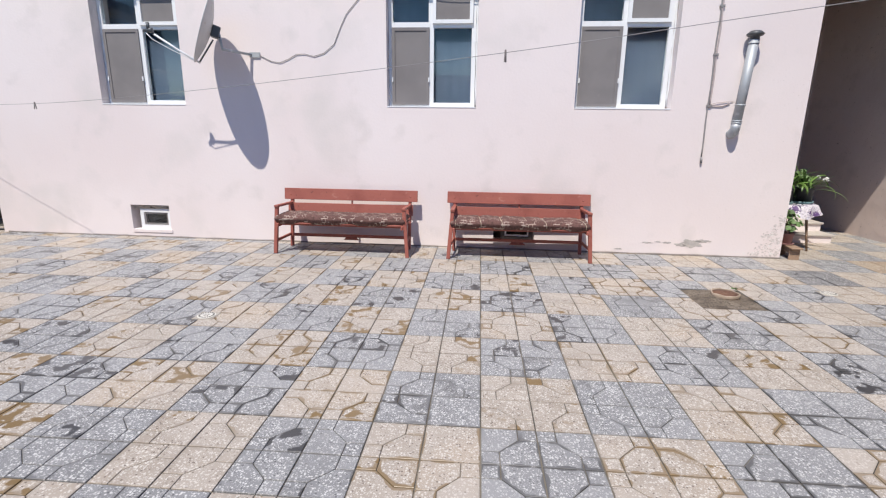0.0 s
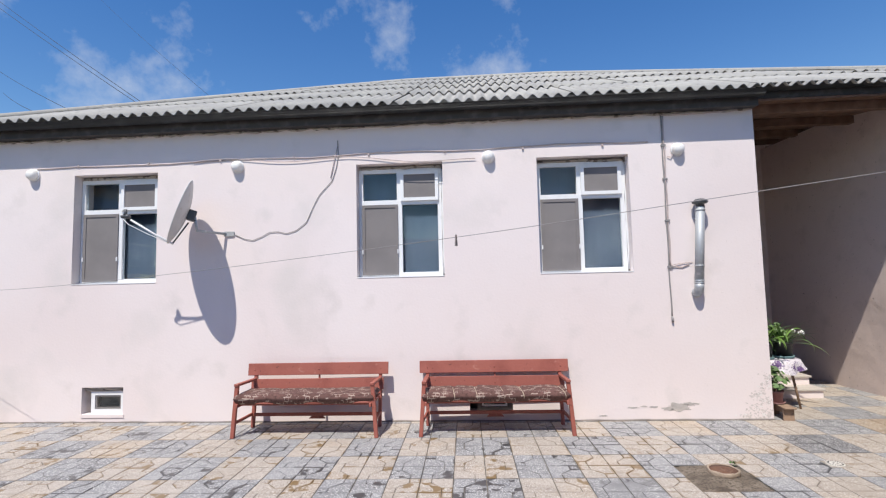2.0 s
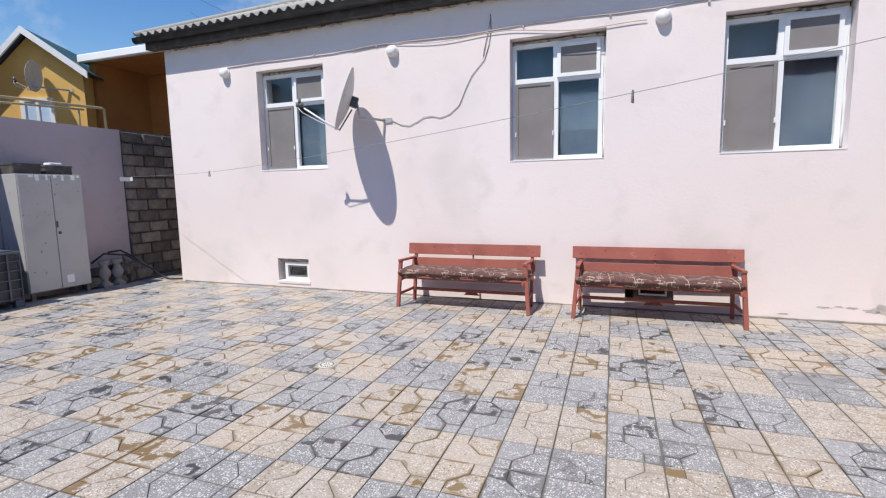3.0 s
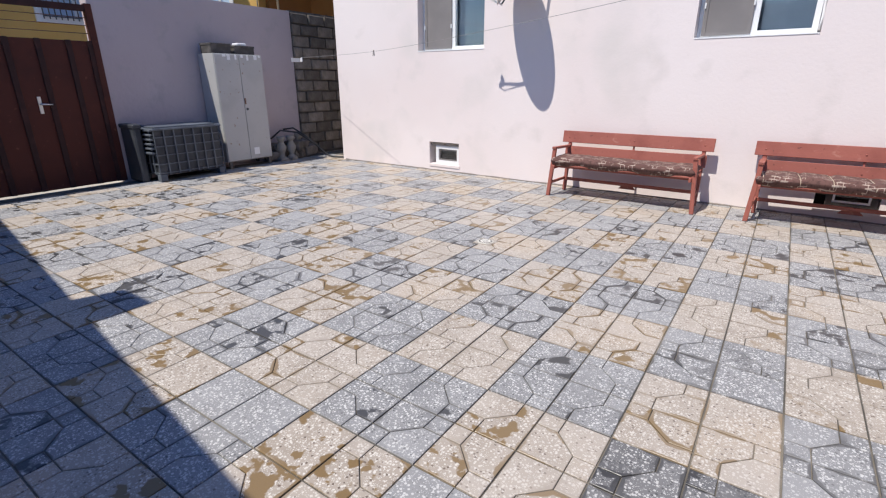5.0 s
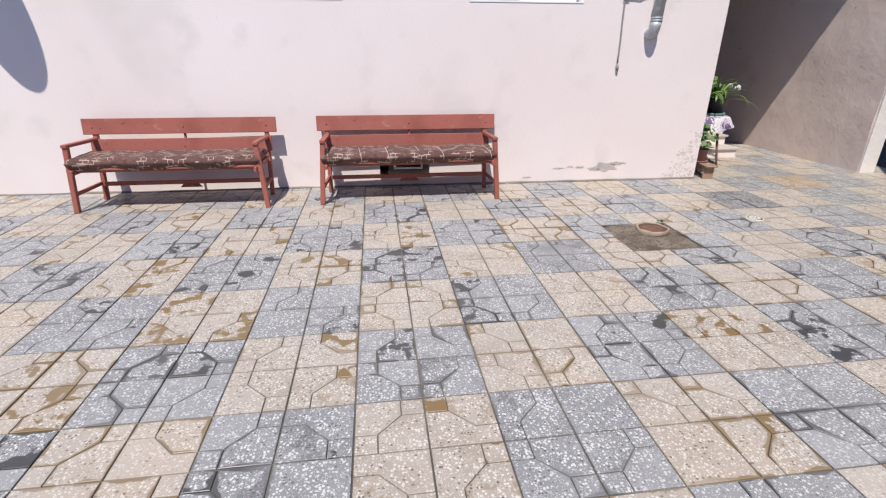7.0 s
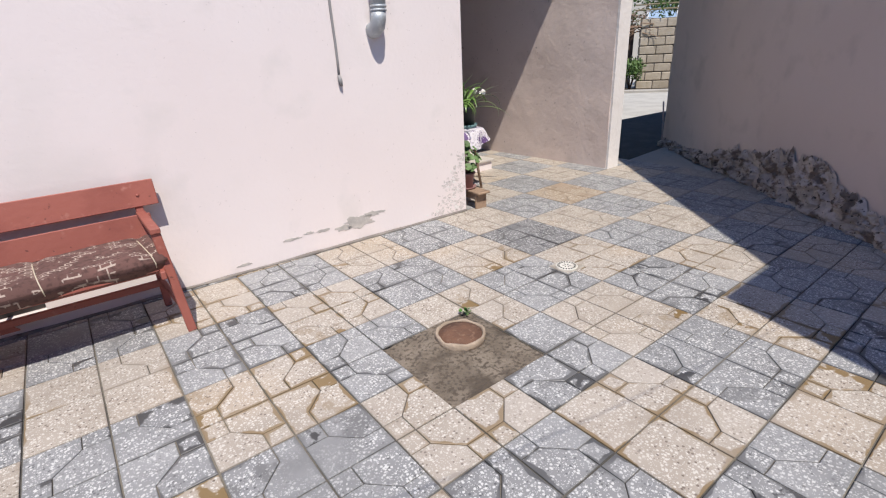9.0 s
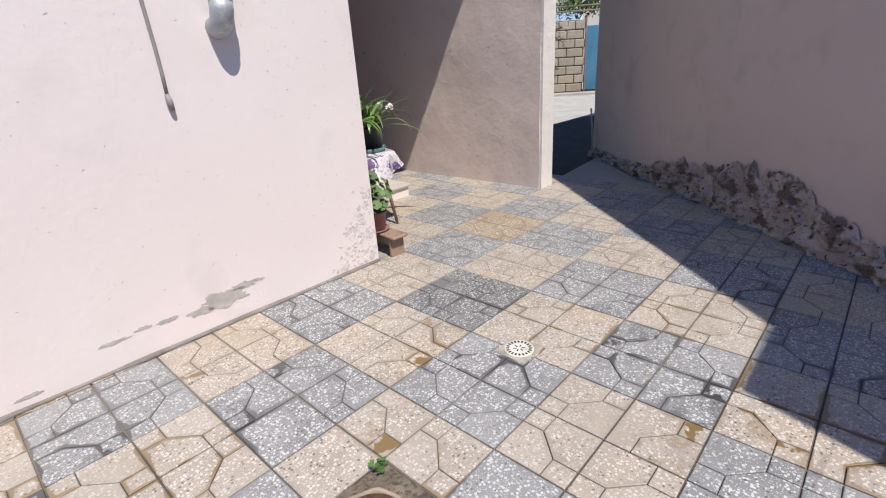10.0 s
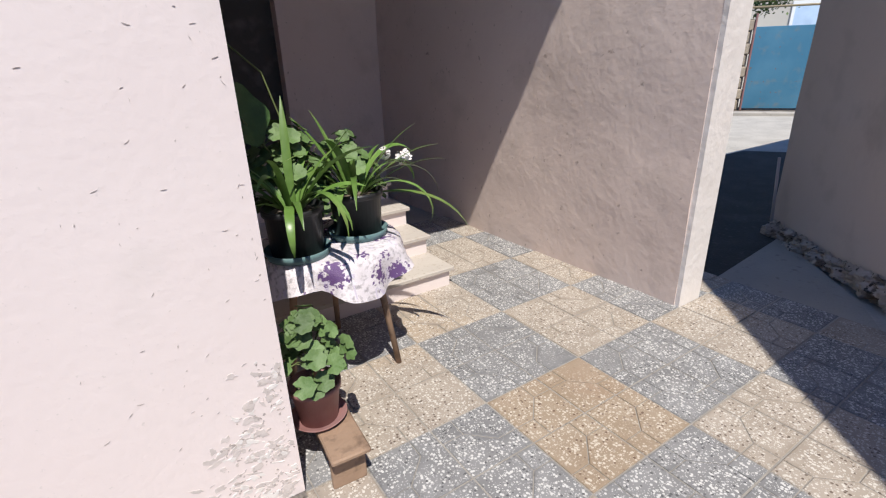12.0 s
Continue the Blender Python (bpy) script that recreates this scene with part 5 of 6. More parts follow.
# low round table with a cloth
table = thing("side_table", "small round table with splayed wooden legs", "table", pose(4.43, 4.92, 0))
bm = bmesh.new()
lathe(bm, [(0.31, TABLE_Z - 0.025), (0.32, TABLE_Z - 0.02), (0.32, TABLE_Z - 0.006), (0.31, TABLE_Z - 0.002)], 40)
part("tabletop", bm, RAWWOOD, table)
for a in (-47, 73, 193):
    c, s = math.cos(radians(a)), math.sin(radians(a))
    bm = bmesh.new()
    tube(bm, [(0.30 * c, 0.30 * s, 0), (0.20 * c, 0.20 * s, TABLE_Z - 0.02)], [0.014, 0.019], 10)
    part("leg", bm, RAWWOOD, table)
FLORAL = cloth_mat("white_floral_oilcloth", (0.66, 0.62, 0.66), (0.60, 0.55, 0.66), 5.0, 0.02)
fn, fl = FLORAL.node_tree.nodes, FLORAL.node_tree.links
fb = fn["Principled BSDF"]
fb.inputs["Roughness"].default_value = 0.4
fsrc = fb.inputs["Base Color"].links[0].from_socket
fco = fn.new("ShaderNodeTexCoord")
fv = fn.new("ShaderNodeTexVoronoi")
fv.inputs["Scale"].default_value = 6.5
fw = fn.new("ShaderNodeTexNoise")
fw.inputs["Scale"].default_value = 55
fl.new(fco.outputs["Object"], fv.inputs["Vector"])
fl.new(fco.outputs["Object"], fw.inputs["Vector"])
fa = fn.new("ShaderNodeMath")
fa.operation = "ADD"
fl.new(fv.outputs["Distance"], fa.inputs[0])
fl.new(fw.outputs["Fac"], fa.inputs[1])
fr = fn.new("ShaderNodeMapRange")
fr.inputs["From Min"].default_value, fr.inputs["From Max"].default_value = 0.84, 0.78
fl.new(fa.outputs[0], fr.inputs["Value"])
fm = fn.new("ShaderNodeMixRGB")
fm.inputs[2].default_value = (0.13, 0.07, 0.20, 1)
fl.new(fr.outputs["Result"], fm.inputs[0])
fl.new(fsrc, fm.inputs[1])
fl.new(fm.outputs[0], fb.inputs["Base Color"])
bm = bmesh.new()
n = 72
cen = bm.verts.new((0, 0, TABLE_Z + 0.004))
prev = None
for r, drop, wav in ((0.15, 0, 0), (0.30, 0, 0), (0.332, 0.012, 0.2), (0.345, 0.06, 0.7), (0.352, 0.105, 1.0), (0.368, 0.150, 1.5)):
    cur = []
    for k in range(n):
        t = 2 * math.pi * k / n
        w = wav * (0.018 * math.sin(7 * t + 0.6) + 0.010 * math.sin(13 * t))
        cur.append(bm.verts.new(((r + w) * math.cos(t), (r + w) * math.sin(t), TABLE_Z + 0.004 - drop * (1 + 0.25 * math.sin(4 * t + 1)))))
    for k in range(n):
        j = (k + 1) % n
        if prev:
            bm.faces.new((prev[k], cur[k], cur[j], prev[j])).smooth = True
        else:
            bm.faces.new((cen, cur[k], cur[j])).smooth = True
    prev = cur
solid("tablecloth", bm, FLORAL, "white plastic tablecloth printed with purple flowers", "tablecloth", kind="thing", m=pose(4.43, 4.92, 0))


def tray(x, y, r):
    root = thing("plant_tray", "dusty teal plastic saucer under a black pot", "plant saucer", pose(x, y, TABLE_Z + 0.007), "saucers on the table")
    bm = bmesh.new()
    lathe(bm, [(r * 0.92, 0), (r, 0.035), (r * 0.97, 0.035), (r * 0.90, 0.006), (0.01, 0.006)], 36)
    part("saucer", bm, TEALTRAY, root)


tray(4.56, 4.88, 0.142)
tray(4.24, 4.80, 0.142)
strap_plant(4.56, 4.88, TABLE_Z + 0.014, 5, 19, "strap-leaf plant in a black pot with a long drooping leaf", ((-0.72, 0.56, 0.025, 0.20, 1.3), (2.5, 0.44, 0.022, 1.15, 0.4), (2.3, 0.42, 0.021, 1.3, 0.3), (-0.45, 0.42, 0.012, 1.1, 0.6), (-0.5, 0.44, 0.011, 0.85, 0.8), (-0.4, 0.44, 0.010, 0.65, 0.8), (-2.2, 0.36, 0.022, 0.8, 2.2)))
strap_plant(4.24, 4.80, TABLE_Z + 0.014, 9, 22, "strap-leaf plant in a black pot beside the wall corner", ((-1.9, 0.42, 0.022, 0.7, 3.0), (-1.2, 0.40, 0.021, 0.9, 2.6), (-0.55, 0.46, 0.021, 1.05, 0.3), (1.2, 0.48, 0.022, 1.4, 0.3), (2.4, 0.40, 0.020, 1.0, 1.2)))

# geranium behind, with white flowers
ger = thing("geranium", "bushy geranium with white flower heads behind the pots", "potted plant", pose(4.59, 5.04, TABLE_Z + 0.006))
pot(ger, I4, 0.075, 0.09, 0.16, BLACKPOT)
bushy(ger, (0, 0, 0.15), 0.19, 0.29, 110, 14, PALEGREEN, 0.037)
rnd = random.Random(6)
for cx, cy, cz in ((0.15, -0.13, 0.36), (0.215, -0.16, 0.335), (0.255, -0.165, 0.345)):
    bm = bmesh.new()
    tube(bm, [(0.03, 0, 0.15), (cx * 0.7, cy * 0.7, cz * 0.85), (cx, cy, cz)], 0.0025, 5)
    part("stalk", bm, STALK, ger)
    bm = bmesh.new()
    for k in range(26 if cx < 0.19 else 8):
        d = Vector((rnd.gauss(0, 1), rnd.gauss(0, 1), rnd.gauss(0.3, 1))).normalized()
        c = Vector((cx, cy, cz)) + d * 0.026
        round_leaf(bm, c, d, 0.015, k, 5)
    part("flower_head", bm, PETAL, ger, "white flower head")
back = thing("leafy_plant", "dense leafy plant with a broad dark leaf near the wall", "potted plant", pose(4.30, 5.02, TABLE_Z + 0.006))
pot(back, I4, 0.075, 0.09, 0.16, BLACKPOT)
bushy(back, (0, 0, 0.17), 0.20, 0.36, 120, 23, PALEGREEN, 0.040)
bm = bmesh.new()
round_leaf(bm, (-0.17, -0.08, 0.58), (0.45, -0.80, 0.25), 0.125, 2, 5)
part("broad_leaf", bm, DEEPGREEN, back, "broad dark leaf")
bm = bmesh.new()
tube(bm, [(0, 0, 0.14), (-0.02, -0.02, 0.34), (-0.17, -0.075, 0.57)], 0.005, 6)
part("stalk", bm, STALK, back)
bm = bmesh.new()
tube(bm, [(0, 0, 0.14), (0.02, 0.0, 0.50), (-0.04, 0.02, 0.74), (-0.16, 0.04, 0.86)], 0.004, 5)
part("stalk", bm, STALK, back)

# little stool with a geranium in a dusky pot
stool = thing("low_stool", "tiny rough wooden stool by the wall corner", "stool", pose(4.125, 4.14, 0, 0, 0, -4))
bm = bmesh.new()
box(bm, -0.072, 0.072, -0.05, 0.36, 0.148, 0.170, bevel=0.006)
part("seat", bm, RAWWOOD, stool)
for y in (0.0, 0.33):
    bm = bmesh.new()
    box(bm, -0.066, 0.062, y, y + 0.022, 0, 0.148, bevel=0.003)
    part("end_board", bm, RAWWOOD, stool)
bm = bmesh.new()
box(bm, -0.062, -0.046, 0.023, 0.329, 0.09, 0.147, bevel=0.003)
part("side_board", bm, RAWWOOD, stool)
gp = thing("geranium", "round-leaved geranium in a dusky pink pot on the stool", "potted plant", pose(4.10, 4.345, 0.171))
bm = bmesh.new()
lathe(bm, [(0.088, 0), (0.108, 0.022), (0.104, 0.022), (0.085, 0.006), (0.01, 0.006)], 36)
part("saucer", bm, TERRA, gp)
pot(gp, pose(0, 0, 0.007), 0.072, 0.092, 0.155, TERRA, "dusky pink pot")
bushy(gp, (0.0, 0, 0.235), 0.145, 0.22, 70, 41, PALEGREEN, 0.034)
bm = bmesh.new()
tube(bm, [(0, 0, 0.14), (0.012, -0.01, 0.24), (0.0, 0.0, 0.34)], [0.008, 0.007, 0.004], 7)
part("stem", bm, RAWWOOD, gp)

# ---------------------------------------------------------------- along the west wall
LOCKER = mat("dented_white_steel", (0.44, 0.44, 0.435), 0.45, 0.1, spots=((2.5, 0.45, 0.75, (0.38, 0.38, 0.375), 5), (16, 0.66, 0.76, (0.25, 0.17, 0.12), 5)), bump=0.05)
cab = thing("steel_cabinet", "dented off-white two-door steel cabinet against the yard wall", "cabinet", WEST @ pose(-8.07, 2.25, 0))
bm = bmesh.new()
box(bm, 0.0, 0.44, 0.0, 0.85, 0.12, 1.86, bevel=0.004)
part("body", bm, LOCKER, cab)
for y0, y1 in ((0.008, 0.420), (0.426, 0.842)):
    bm = bmesh.new()
    box(bm, 0.442, 0.46, y0, y1, 0.13, 1.845, bevel=0.004)
    dr = part("door", bm, LOCKER, cab)
    if y0 > 0.1:
        bm = bmesh.new()
        lathe(bm, [(0.022, 0), (0.022, 0.008), (0.012, 0.014)], 14, pose(0.46, 0.47, 0.98, 0, 90))
        part("lock", bm, DARKMETAL, dr)
        bm = bmesh.new()
        box(bm, 0.46, 0.468, 0.43, 0.455, 1.06, 1.16)
        part("rust_patch", bm, RUST, dr)
        bm = bmesh.new()
        box(bm, 0.4605, 0.4625, 0.50, 0.60, 0.20, 0.32)
        part("label_plate", bm, PVC, dr)
for y in (0.03, 0.78):
    for x in (0.03, 0.40):
        bm = bmesh.new()
        box(bm, x, x + 0.04, y, y + 0.05, 0, 0.12)
        part("foot", bm, MORTAR, cab)
rnd = random.Random(2)
for k in range(7):
    bm = bmesh.new()
    y = 0.12 + 0.11 * k + rnd.uniform(-0.02, 0.02)
    box(bm, 0.464, 0.467, y, y + rnd.uniform(0.02, 0.06), 1.845 - rnd.uniform(0.03, 0.10), 1.85)
    part("torn_paper", bm, PVC, cab, "torn white paper strip")
for y, w, h, nm in ((2.26, 0.34, 0.15, 0), (2.66, 0.36, 0.13, 1)):
    bx = thing("storage_box", ("dark dusty box on top of the cabinet", "dark box with a white lid on the cabinet")[nm], "box", WEST @ pose(-7.98, y, 1.862))
    bm = bmesh.new()
    box(bm, 0, 0.30, 0, w, 0, h, bevel=0.006)
    part("body", bm, FASCIA, bx)
    bm = bmesh.new()
    box(bm, -0.006, 0.306, -0.006, w + 0.006, h - 0.03, h + 0.004, bevel=0.004)
    part("lid", bm, FASCIA, bx)
    if nm:
        bm = bmesh.new()
        box(bm, 0.08, 0.24, 0.10, 0.27, h + 0.005, h + 0.05, bevel=0.012)
        part("white_tub", bm, PVC, bx, "white plastic tub")

CRATE = mat("blue_grey_crate_plastic", (0.085, 0.10, 0.125), 0.5, spots=((4, 0.45, 0.7, (0.14, 0.16, 0.185), 5),), bump=0.04)
CRATEDARK = mat("dark_crate_plastic", (0.035, 0.04, 0.05), 0.55, spots=((4, 0.5, 0.7, (0.06, 0.065, 0.075), 4),))
crate0 = thing("plastic_crate", "nested blue-grey plastic mesh crates in a stack", "crate", WEST @ pose(-8.02, 1.07, 0), "stack of crates")


def crate_parts(root, w, d, z0, z1):
    """A mesh-sided crate: corner posts, hoops and bars, on feet."""
    bar_w = 0.014
    for z in [z0 + (z1 - z0) * k / 6 for k in range(1, 7)]:
        bm = bmesh.new()
        slab(bm, [(0, -0.004), (d + 0.004, -0.004), (d + 0.004, w + 0.004), (0, w + 0.004), (0, w - 0.012), (d - 0.012, w - 0.012), (d - 0.012, 0.012), (0, 0.012)], z - bar_w / 2, z + bar_w / 2)
        part("hoop", bm, CRATE, root)
    for k in range(8):
        y = w * k / 7
        bm = bmesh.new()
        box(bm, d - 0.006, d + 0.008, max(0, y - 0.009), min(w, y + 0.009), z0 + (0.0 if k in (0, 7) else 0.1), z1 - 0.008)
        part("bar", bm, CRATE, root)
    for k in range(1, 5):
        x = d * k / 5
        bm = bmesh.new()
        box(bm, x - 0.009, x + 0.009, -0.008, 0.006, z0 + 0.1, z1 - 0.008)
        part("bar", bm, CRATE, root)
    bm = bmesh.new()
    box(bm, 0.02, d - 0.02, 0.02, w - 0.02, z0 + 0.10, z1 - 0.03)
    part("inner_wall", bm, CRATEDARK, root)
    bm = bmesh.new()
    box(bm, -0.01, d + 0.014, -0.014, w + 0.014, z1 - 0.03, z1, bevel=0.006)
    part("rim", bm, CRATE, root)
    for y in (0.0, w - 0.10):
        bm = bmesh.new()
        box(bm, d - 0.10, d, y, y + 0.10, z0, z0 + 0.11, bevel=0.006)
        part("foot", bm, CRATE, root)
        bm = bmesh.new()
        box(bm, 0, 0.10, y, y + 0.10, z0, z0 + 0.11, bevel=0.006)
        part("foot", bm, CRATE, root)


crate_parts(crate0, 1.0, 0.60, 0.0, 0.78)
for k in range(6):
    bm = bmesh.new()
    z = 0.74 - 0.065 * k
    box(bm, 0.0, 0.58, -0.035 - 0.004 * k, 0.0, z, z + 0.028, bevel=0.005)
    part("stacked_rim", bm, CRATE, crate0)
bm = bmesh.new()
box(bm, 0.05, 0.55, 0.05, 0.95, 0.781, 0.80, bevel=0.004)
part("flat_lid", bm, CRATE, crate0)
bin0 = thing("plastic_bin", "dark plastic bin standing behind the crates", "bin", WEST @ pose(-8.05, 0.92, 0))
bm = bmesh.new()
box(bm, 0.0, 0.42, 0, 0.10, 0, 0.80, bevel=0.02)
part("body", bm, CRATEDARK, bin0)
bm = bmesh.new()
box(bm, -0.01, 0.44, -0.012, 0.102, 0.78, 0.84, bevel=0.01)
part("lid", bm, CRATEDARK, bin0)

# rubble, balusters and a hose in the corner
STONEPL = mat("weathered_cast_stone", (0.30, 0.28, 0.25), 0.9, spots=((7, 0.4, 0.7, (0.22, 0.20, 0.18), 5),), bump=0.4)
bal0 = thing("stone_baluster", "weathered cast stone baluster standing among rubble", "baluster", WEST @ pose(-7.72, 3.38, 0), "spare balusters")
bm = bmesh.new()
lathe(bm, [(0.075, 0), (0.08, 0.06), (0.05, 0.09), (0.045, 0.12), (0.085, 0.20), (0.09, 0.25), (0.05, 0.33), (0.045, 0.36), (0.075, 0.39), (0.072, 0.45)], 18)
part("turned_body", bm, STONEPL, bal0)
bm = bmesh.new()
box(bm, -0.08, 0.08, -0.08, 0.08, -0.001, 0.05, bevel=0.006)
part("plinth", bm, STONEPL, bal0)
copy_thing(bal0, WEST @ pose(-7.70, 3.58, 0, 0, 0, 20))
copy_thing(bal0, WEST @ pose(-7.86, 3.76, 0.02, 0, 14, 50))
rnd = random.Random(44)
for k in range(7):
    bm = bmesh.new()
    s = rnd.uniform(0.09, 0.16)
    box(bm, -s, s, -s * 1.2, s * 1.2, 0, s * 1.4, bevel=0.02)
    for v in bm.verts:
        v.co += Vector((1, 1, 0.6)) * 0.03 * noise.noise(v.co * 7 + Vector((k * 5, 0, 0)))
    solid("rubble_stone", bm, BLOCKS, "broken grey stone lying in the corner", "stone", "thing", WEST @ pose(-7.92 + rnd.uniform(-0.05, 0.12), 3.3 + 0.14 * k, 0.0 if k % 2 == 0 else 0.16, 0, 0, rnd.uniform(0, 180)), "corner rubble")
bm = bmesh.new()
tube(bm, [(-7.85, 3.55, 0.56), (-7.75, 3.7, 0.58), (-7.62, 3.85, 0.44), (-7.5, 4.0, 0.26), (-7.42, 4.1, 0.12), (-7.35, 4.18, 0.03), (-7.2, 4.15, 0.018), (-7.0, 4.22, 0.018), (-6.9, 4.26, 0.018)], 0.016, 8)
tube(bm, [(-7.9, 3.3, 0.40), (-7.8, 3.45, 0.55), (-7.66, 3.72, 0.50), (-7.55, 3.9, 0.34), (-7.46, 4.05, 0.2), (-7.5, 4.2, 0.04)], 0.016, 8)
solid("garden_hose", bm, BLACKCABLE, "dark rubber hose draped over the rubble", "hose", "thing", WEST)
# two clothes tags at the end of the wire
for p, t in ((line_point(0.02) - Vector((0, 0, 0.034)), 4), (line_point(0.16) - Vector((0, 0, 0.034)), 60)):
    bm = bmesh.new()
    box(bm, -0.004, 0.004, -0.10, 0.10, -0.035, 0.035)
    solid("plastic_tag", bm, PVC, "small white and green plastic strip tied to the wire", "tag", "thing", Matrix.Translation(p) @ pose(0, 0, 0, 0, 0, t), "tags on the wire")

# gate
gate = thing("yard_gate", "dark red sheet steel gate with a metal handle", "gate", WEST @ pose(-8.12, 0, 0), kind="structure")
seams = [-3.4, -2.75, -2.1, -1.42, -1.08, -0.75, -0.42, -0.1, 0.22, 0.55, 0.80]
for a, b in zip(seams[:-1], seams[1:]):
    bm = bmesh.new()
    box(bm, -0.02, 0.0, a + 0.016, b - 0.016, 0.0, 1.96, bevel=0.003)
    part("sheet", bm, RUSTRED, gate)
    bm = bmesh.new()
    box(bm, -0.03, -0.006, b - 0.016, b + 0.016, 0.0, 1.965)
    box(bm, -0.006, 0.022, b - 0.032, b + 0.032, 0.0, 1.965, bevel=0.004)
    part("seam_rail", bm, GATEDARK, gate)
bm = bmesh.new()
box(bm, -0.05, 0.02, -3.4, 0.84, 2.34, 2.42, bevel=0.004)
part("top_beam", bm, GATEDARK, gate)
bm = bmesh.new()
box(bm, -0.06, 0.03, 0.82, 0.90, 0, 2.44, bevel=0.004)
part("post", bm, RUSTRED, gate)
for z in (2.06, 2.16, 2.26):
    bm = bmesh.new()
    tube(bm, [(-0.02, -3.4, z), (-0.02, 0.82, z)], 0.006, 6)
    part("wire", bm, RUST, gate)
bm = bmesh.new()
box(bm, 0.0, 0.008, 0.07, 0.11, 1.02, 1.24, bevel=0.003)
pl = part("handle_plate", bm, CHROME, gate)
bm = bmesh.new()
tube(bm, [(0.008, 0.09, 1.14), (0.045, 0.09, 1.14), (0.05, 0.12, 1.142), (0.05, 0.21, 1.135)], 0.010, 8)
part("lever", bm, CHROME, pl)
# gas pipe above the wall
GASPIPE = mat("yellowed_gas_pipe", (0.40, 0.33, 0.20), 0.6, spots=((6, 0.4, 0.7, (0.32, 0.26, 0.16), 4),))
gp = thing("gas_pipe", "thin yellowed gas pipe carried above the yard wall", "pipe", WEST @ pose(-8.2, 0, 0))
bm = bmesh.new()
tube(bm, [(0, -3.4, 3.02), (0, 0.5, 2.98), (0, 2.0, 2.98), (0, 3.93, 3.06), (0.0, 3.97, 3.05), (0, 3.98, 2.68)], 0.022, 8)
tube(bm, [(0.05, 1.6, 2.86), (0.05, 3.6, 2.98)], 0.016, 8)
part("pipe_run", bm, GASPIPE, gp)
for y in (0.95, 3.55):
    bm = bmesh.new()
    tube(bm, [(0, y, 2.66), (0, y, 3.0)], 0.014, 8)
    part("pipe_post", bm, GASPIPE, gp)

# ---------------------------------------------------------------- neighbours to the west
YELLOW = mat("ochre_house_render", (0.66, 0.41, 0.12), 0.9, spots=((1.0, 0.4, 0.7, (0.70, 0.45, 0.15), 5), (6, 0.6, 0.8, (0.55, 0.33, 0.10), 5)), bump=0.15)
ORANGE = mat("burnt_orange_render", (0.33, 0.14, 0.035), 0.9, spots=((1.4, 0.4, 0.7, (0.28, 0.115, 0.03), 5),), bump=0.15)
GREENROOF = mat("dark_green_roof_metal", (0.03, 0.075, 0.065), 0.5, spots=((2, 0.45, 0.7, (0.045, 0.10, 0.085), 4),))
BLUEROOF = mat("slate_blue_roof_metal", (0.06, 0.07, 0.10), 0.5, spots=((2, 0.45, 0.7, (0.08, 0.09, 0.12), 4),))


def far_window(root, x, y0, y1, z0, z1, bars=False):
    bm = bmesh.new()
    for a, b, c, d in ((y0 - 0.1, y1 + 0.1, z0 - 0.1, z0), (y0 - 0.1, y1 + 0.1, z1, z1 + 0.1), (y0 - 0.1, y0, z0, z1), (y1, y1 + 0.1, z0, z1), ((y0 + y1) / 2 - 0.035, (y0 + y1) / 2 + 0.035, z0, z1), (y0, y1, z0 + (z1 - z0) * 0.66 - 0.03, z0 + (z1 - z0) * 0.66 + 0.03)):
        box(bm, x, x + 0.05, a, b, c, d)
    w = part("window", bm, PVC, root)
    # the pane is a matte blue box, reflected sky put into its colour
    bm = bmesh.new()
    box(bm, x - 0.02, x + 0.012, y0, y1, z0, z1)
    part("pane", bm, CURTAIN, w, "matte blue pane, the sky's reflection put into its colour")
    if bars:
        for k in range(13):
            y = y0 + (y1 - y0) * k / 12
            bm = bmesh.new()
            tube(bm, [(x + 0.09, y, z0 - 0.05), (x + 0.09, y, z1 + 0.05)], 0.010, 5)
            part("grille_bar", bm, DARKMETAL, w)
        for k in range(4):
            z = z0 + (z1 - z0) * k / 3
            bm = bmesh.new()
            tube(bm, [(x + 0.09, y0, z), (x + 0.09, y1, z)], 0.010, 5)
            part("grille_bar", bm, DARKMETAL, w)


h1 = thing("ochre_house", "ochre rendered neighbour house with a barred window", "house", pose(-0.35, -0.05, 0))
bm = bmesh.new()
box(bm, -17, -11, -4.5, 3.25, 0, 5.0)
part("wall", bm, YELLOW, h1)
far_window(h1, -11.0, 1.38, 2.45, 2.54, 3.66, True)
bm = bmesh.new()
slab(bm, [(-17.4, -4.9), (-10.6, -4.9), (-10.6, 3.55), (-17.4, 3.55)], 5.0, 5.12)
part("roof", bm, BLUEROOF, h1)
bm = bmesh.new()
box(bm, -10.55, -10.5, -4.5, 0.30, 2.35, 4.6)
for k in range(12):
    box(bm, -10.5, -10.47, -4.3 + 0.4 * k, -4.26 + 0.4 * k, 2.35, 4.6)
part("lattice_screen", bm, FASCIA, h1, "dark timber screen beside the house")
bm = bmesh.new()
for z in (2.62, 2.95, 3.3):
    tube(bm, [(-10.46, -4.4, z), (-10.46, 0.3, z)], 0.015, 5)
part("screen_rail", bm, GASPIPE, h1)

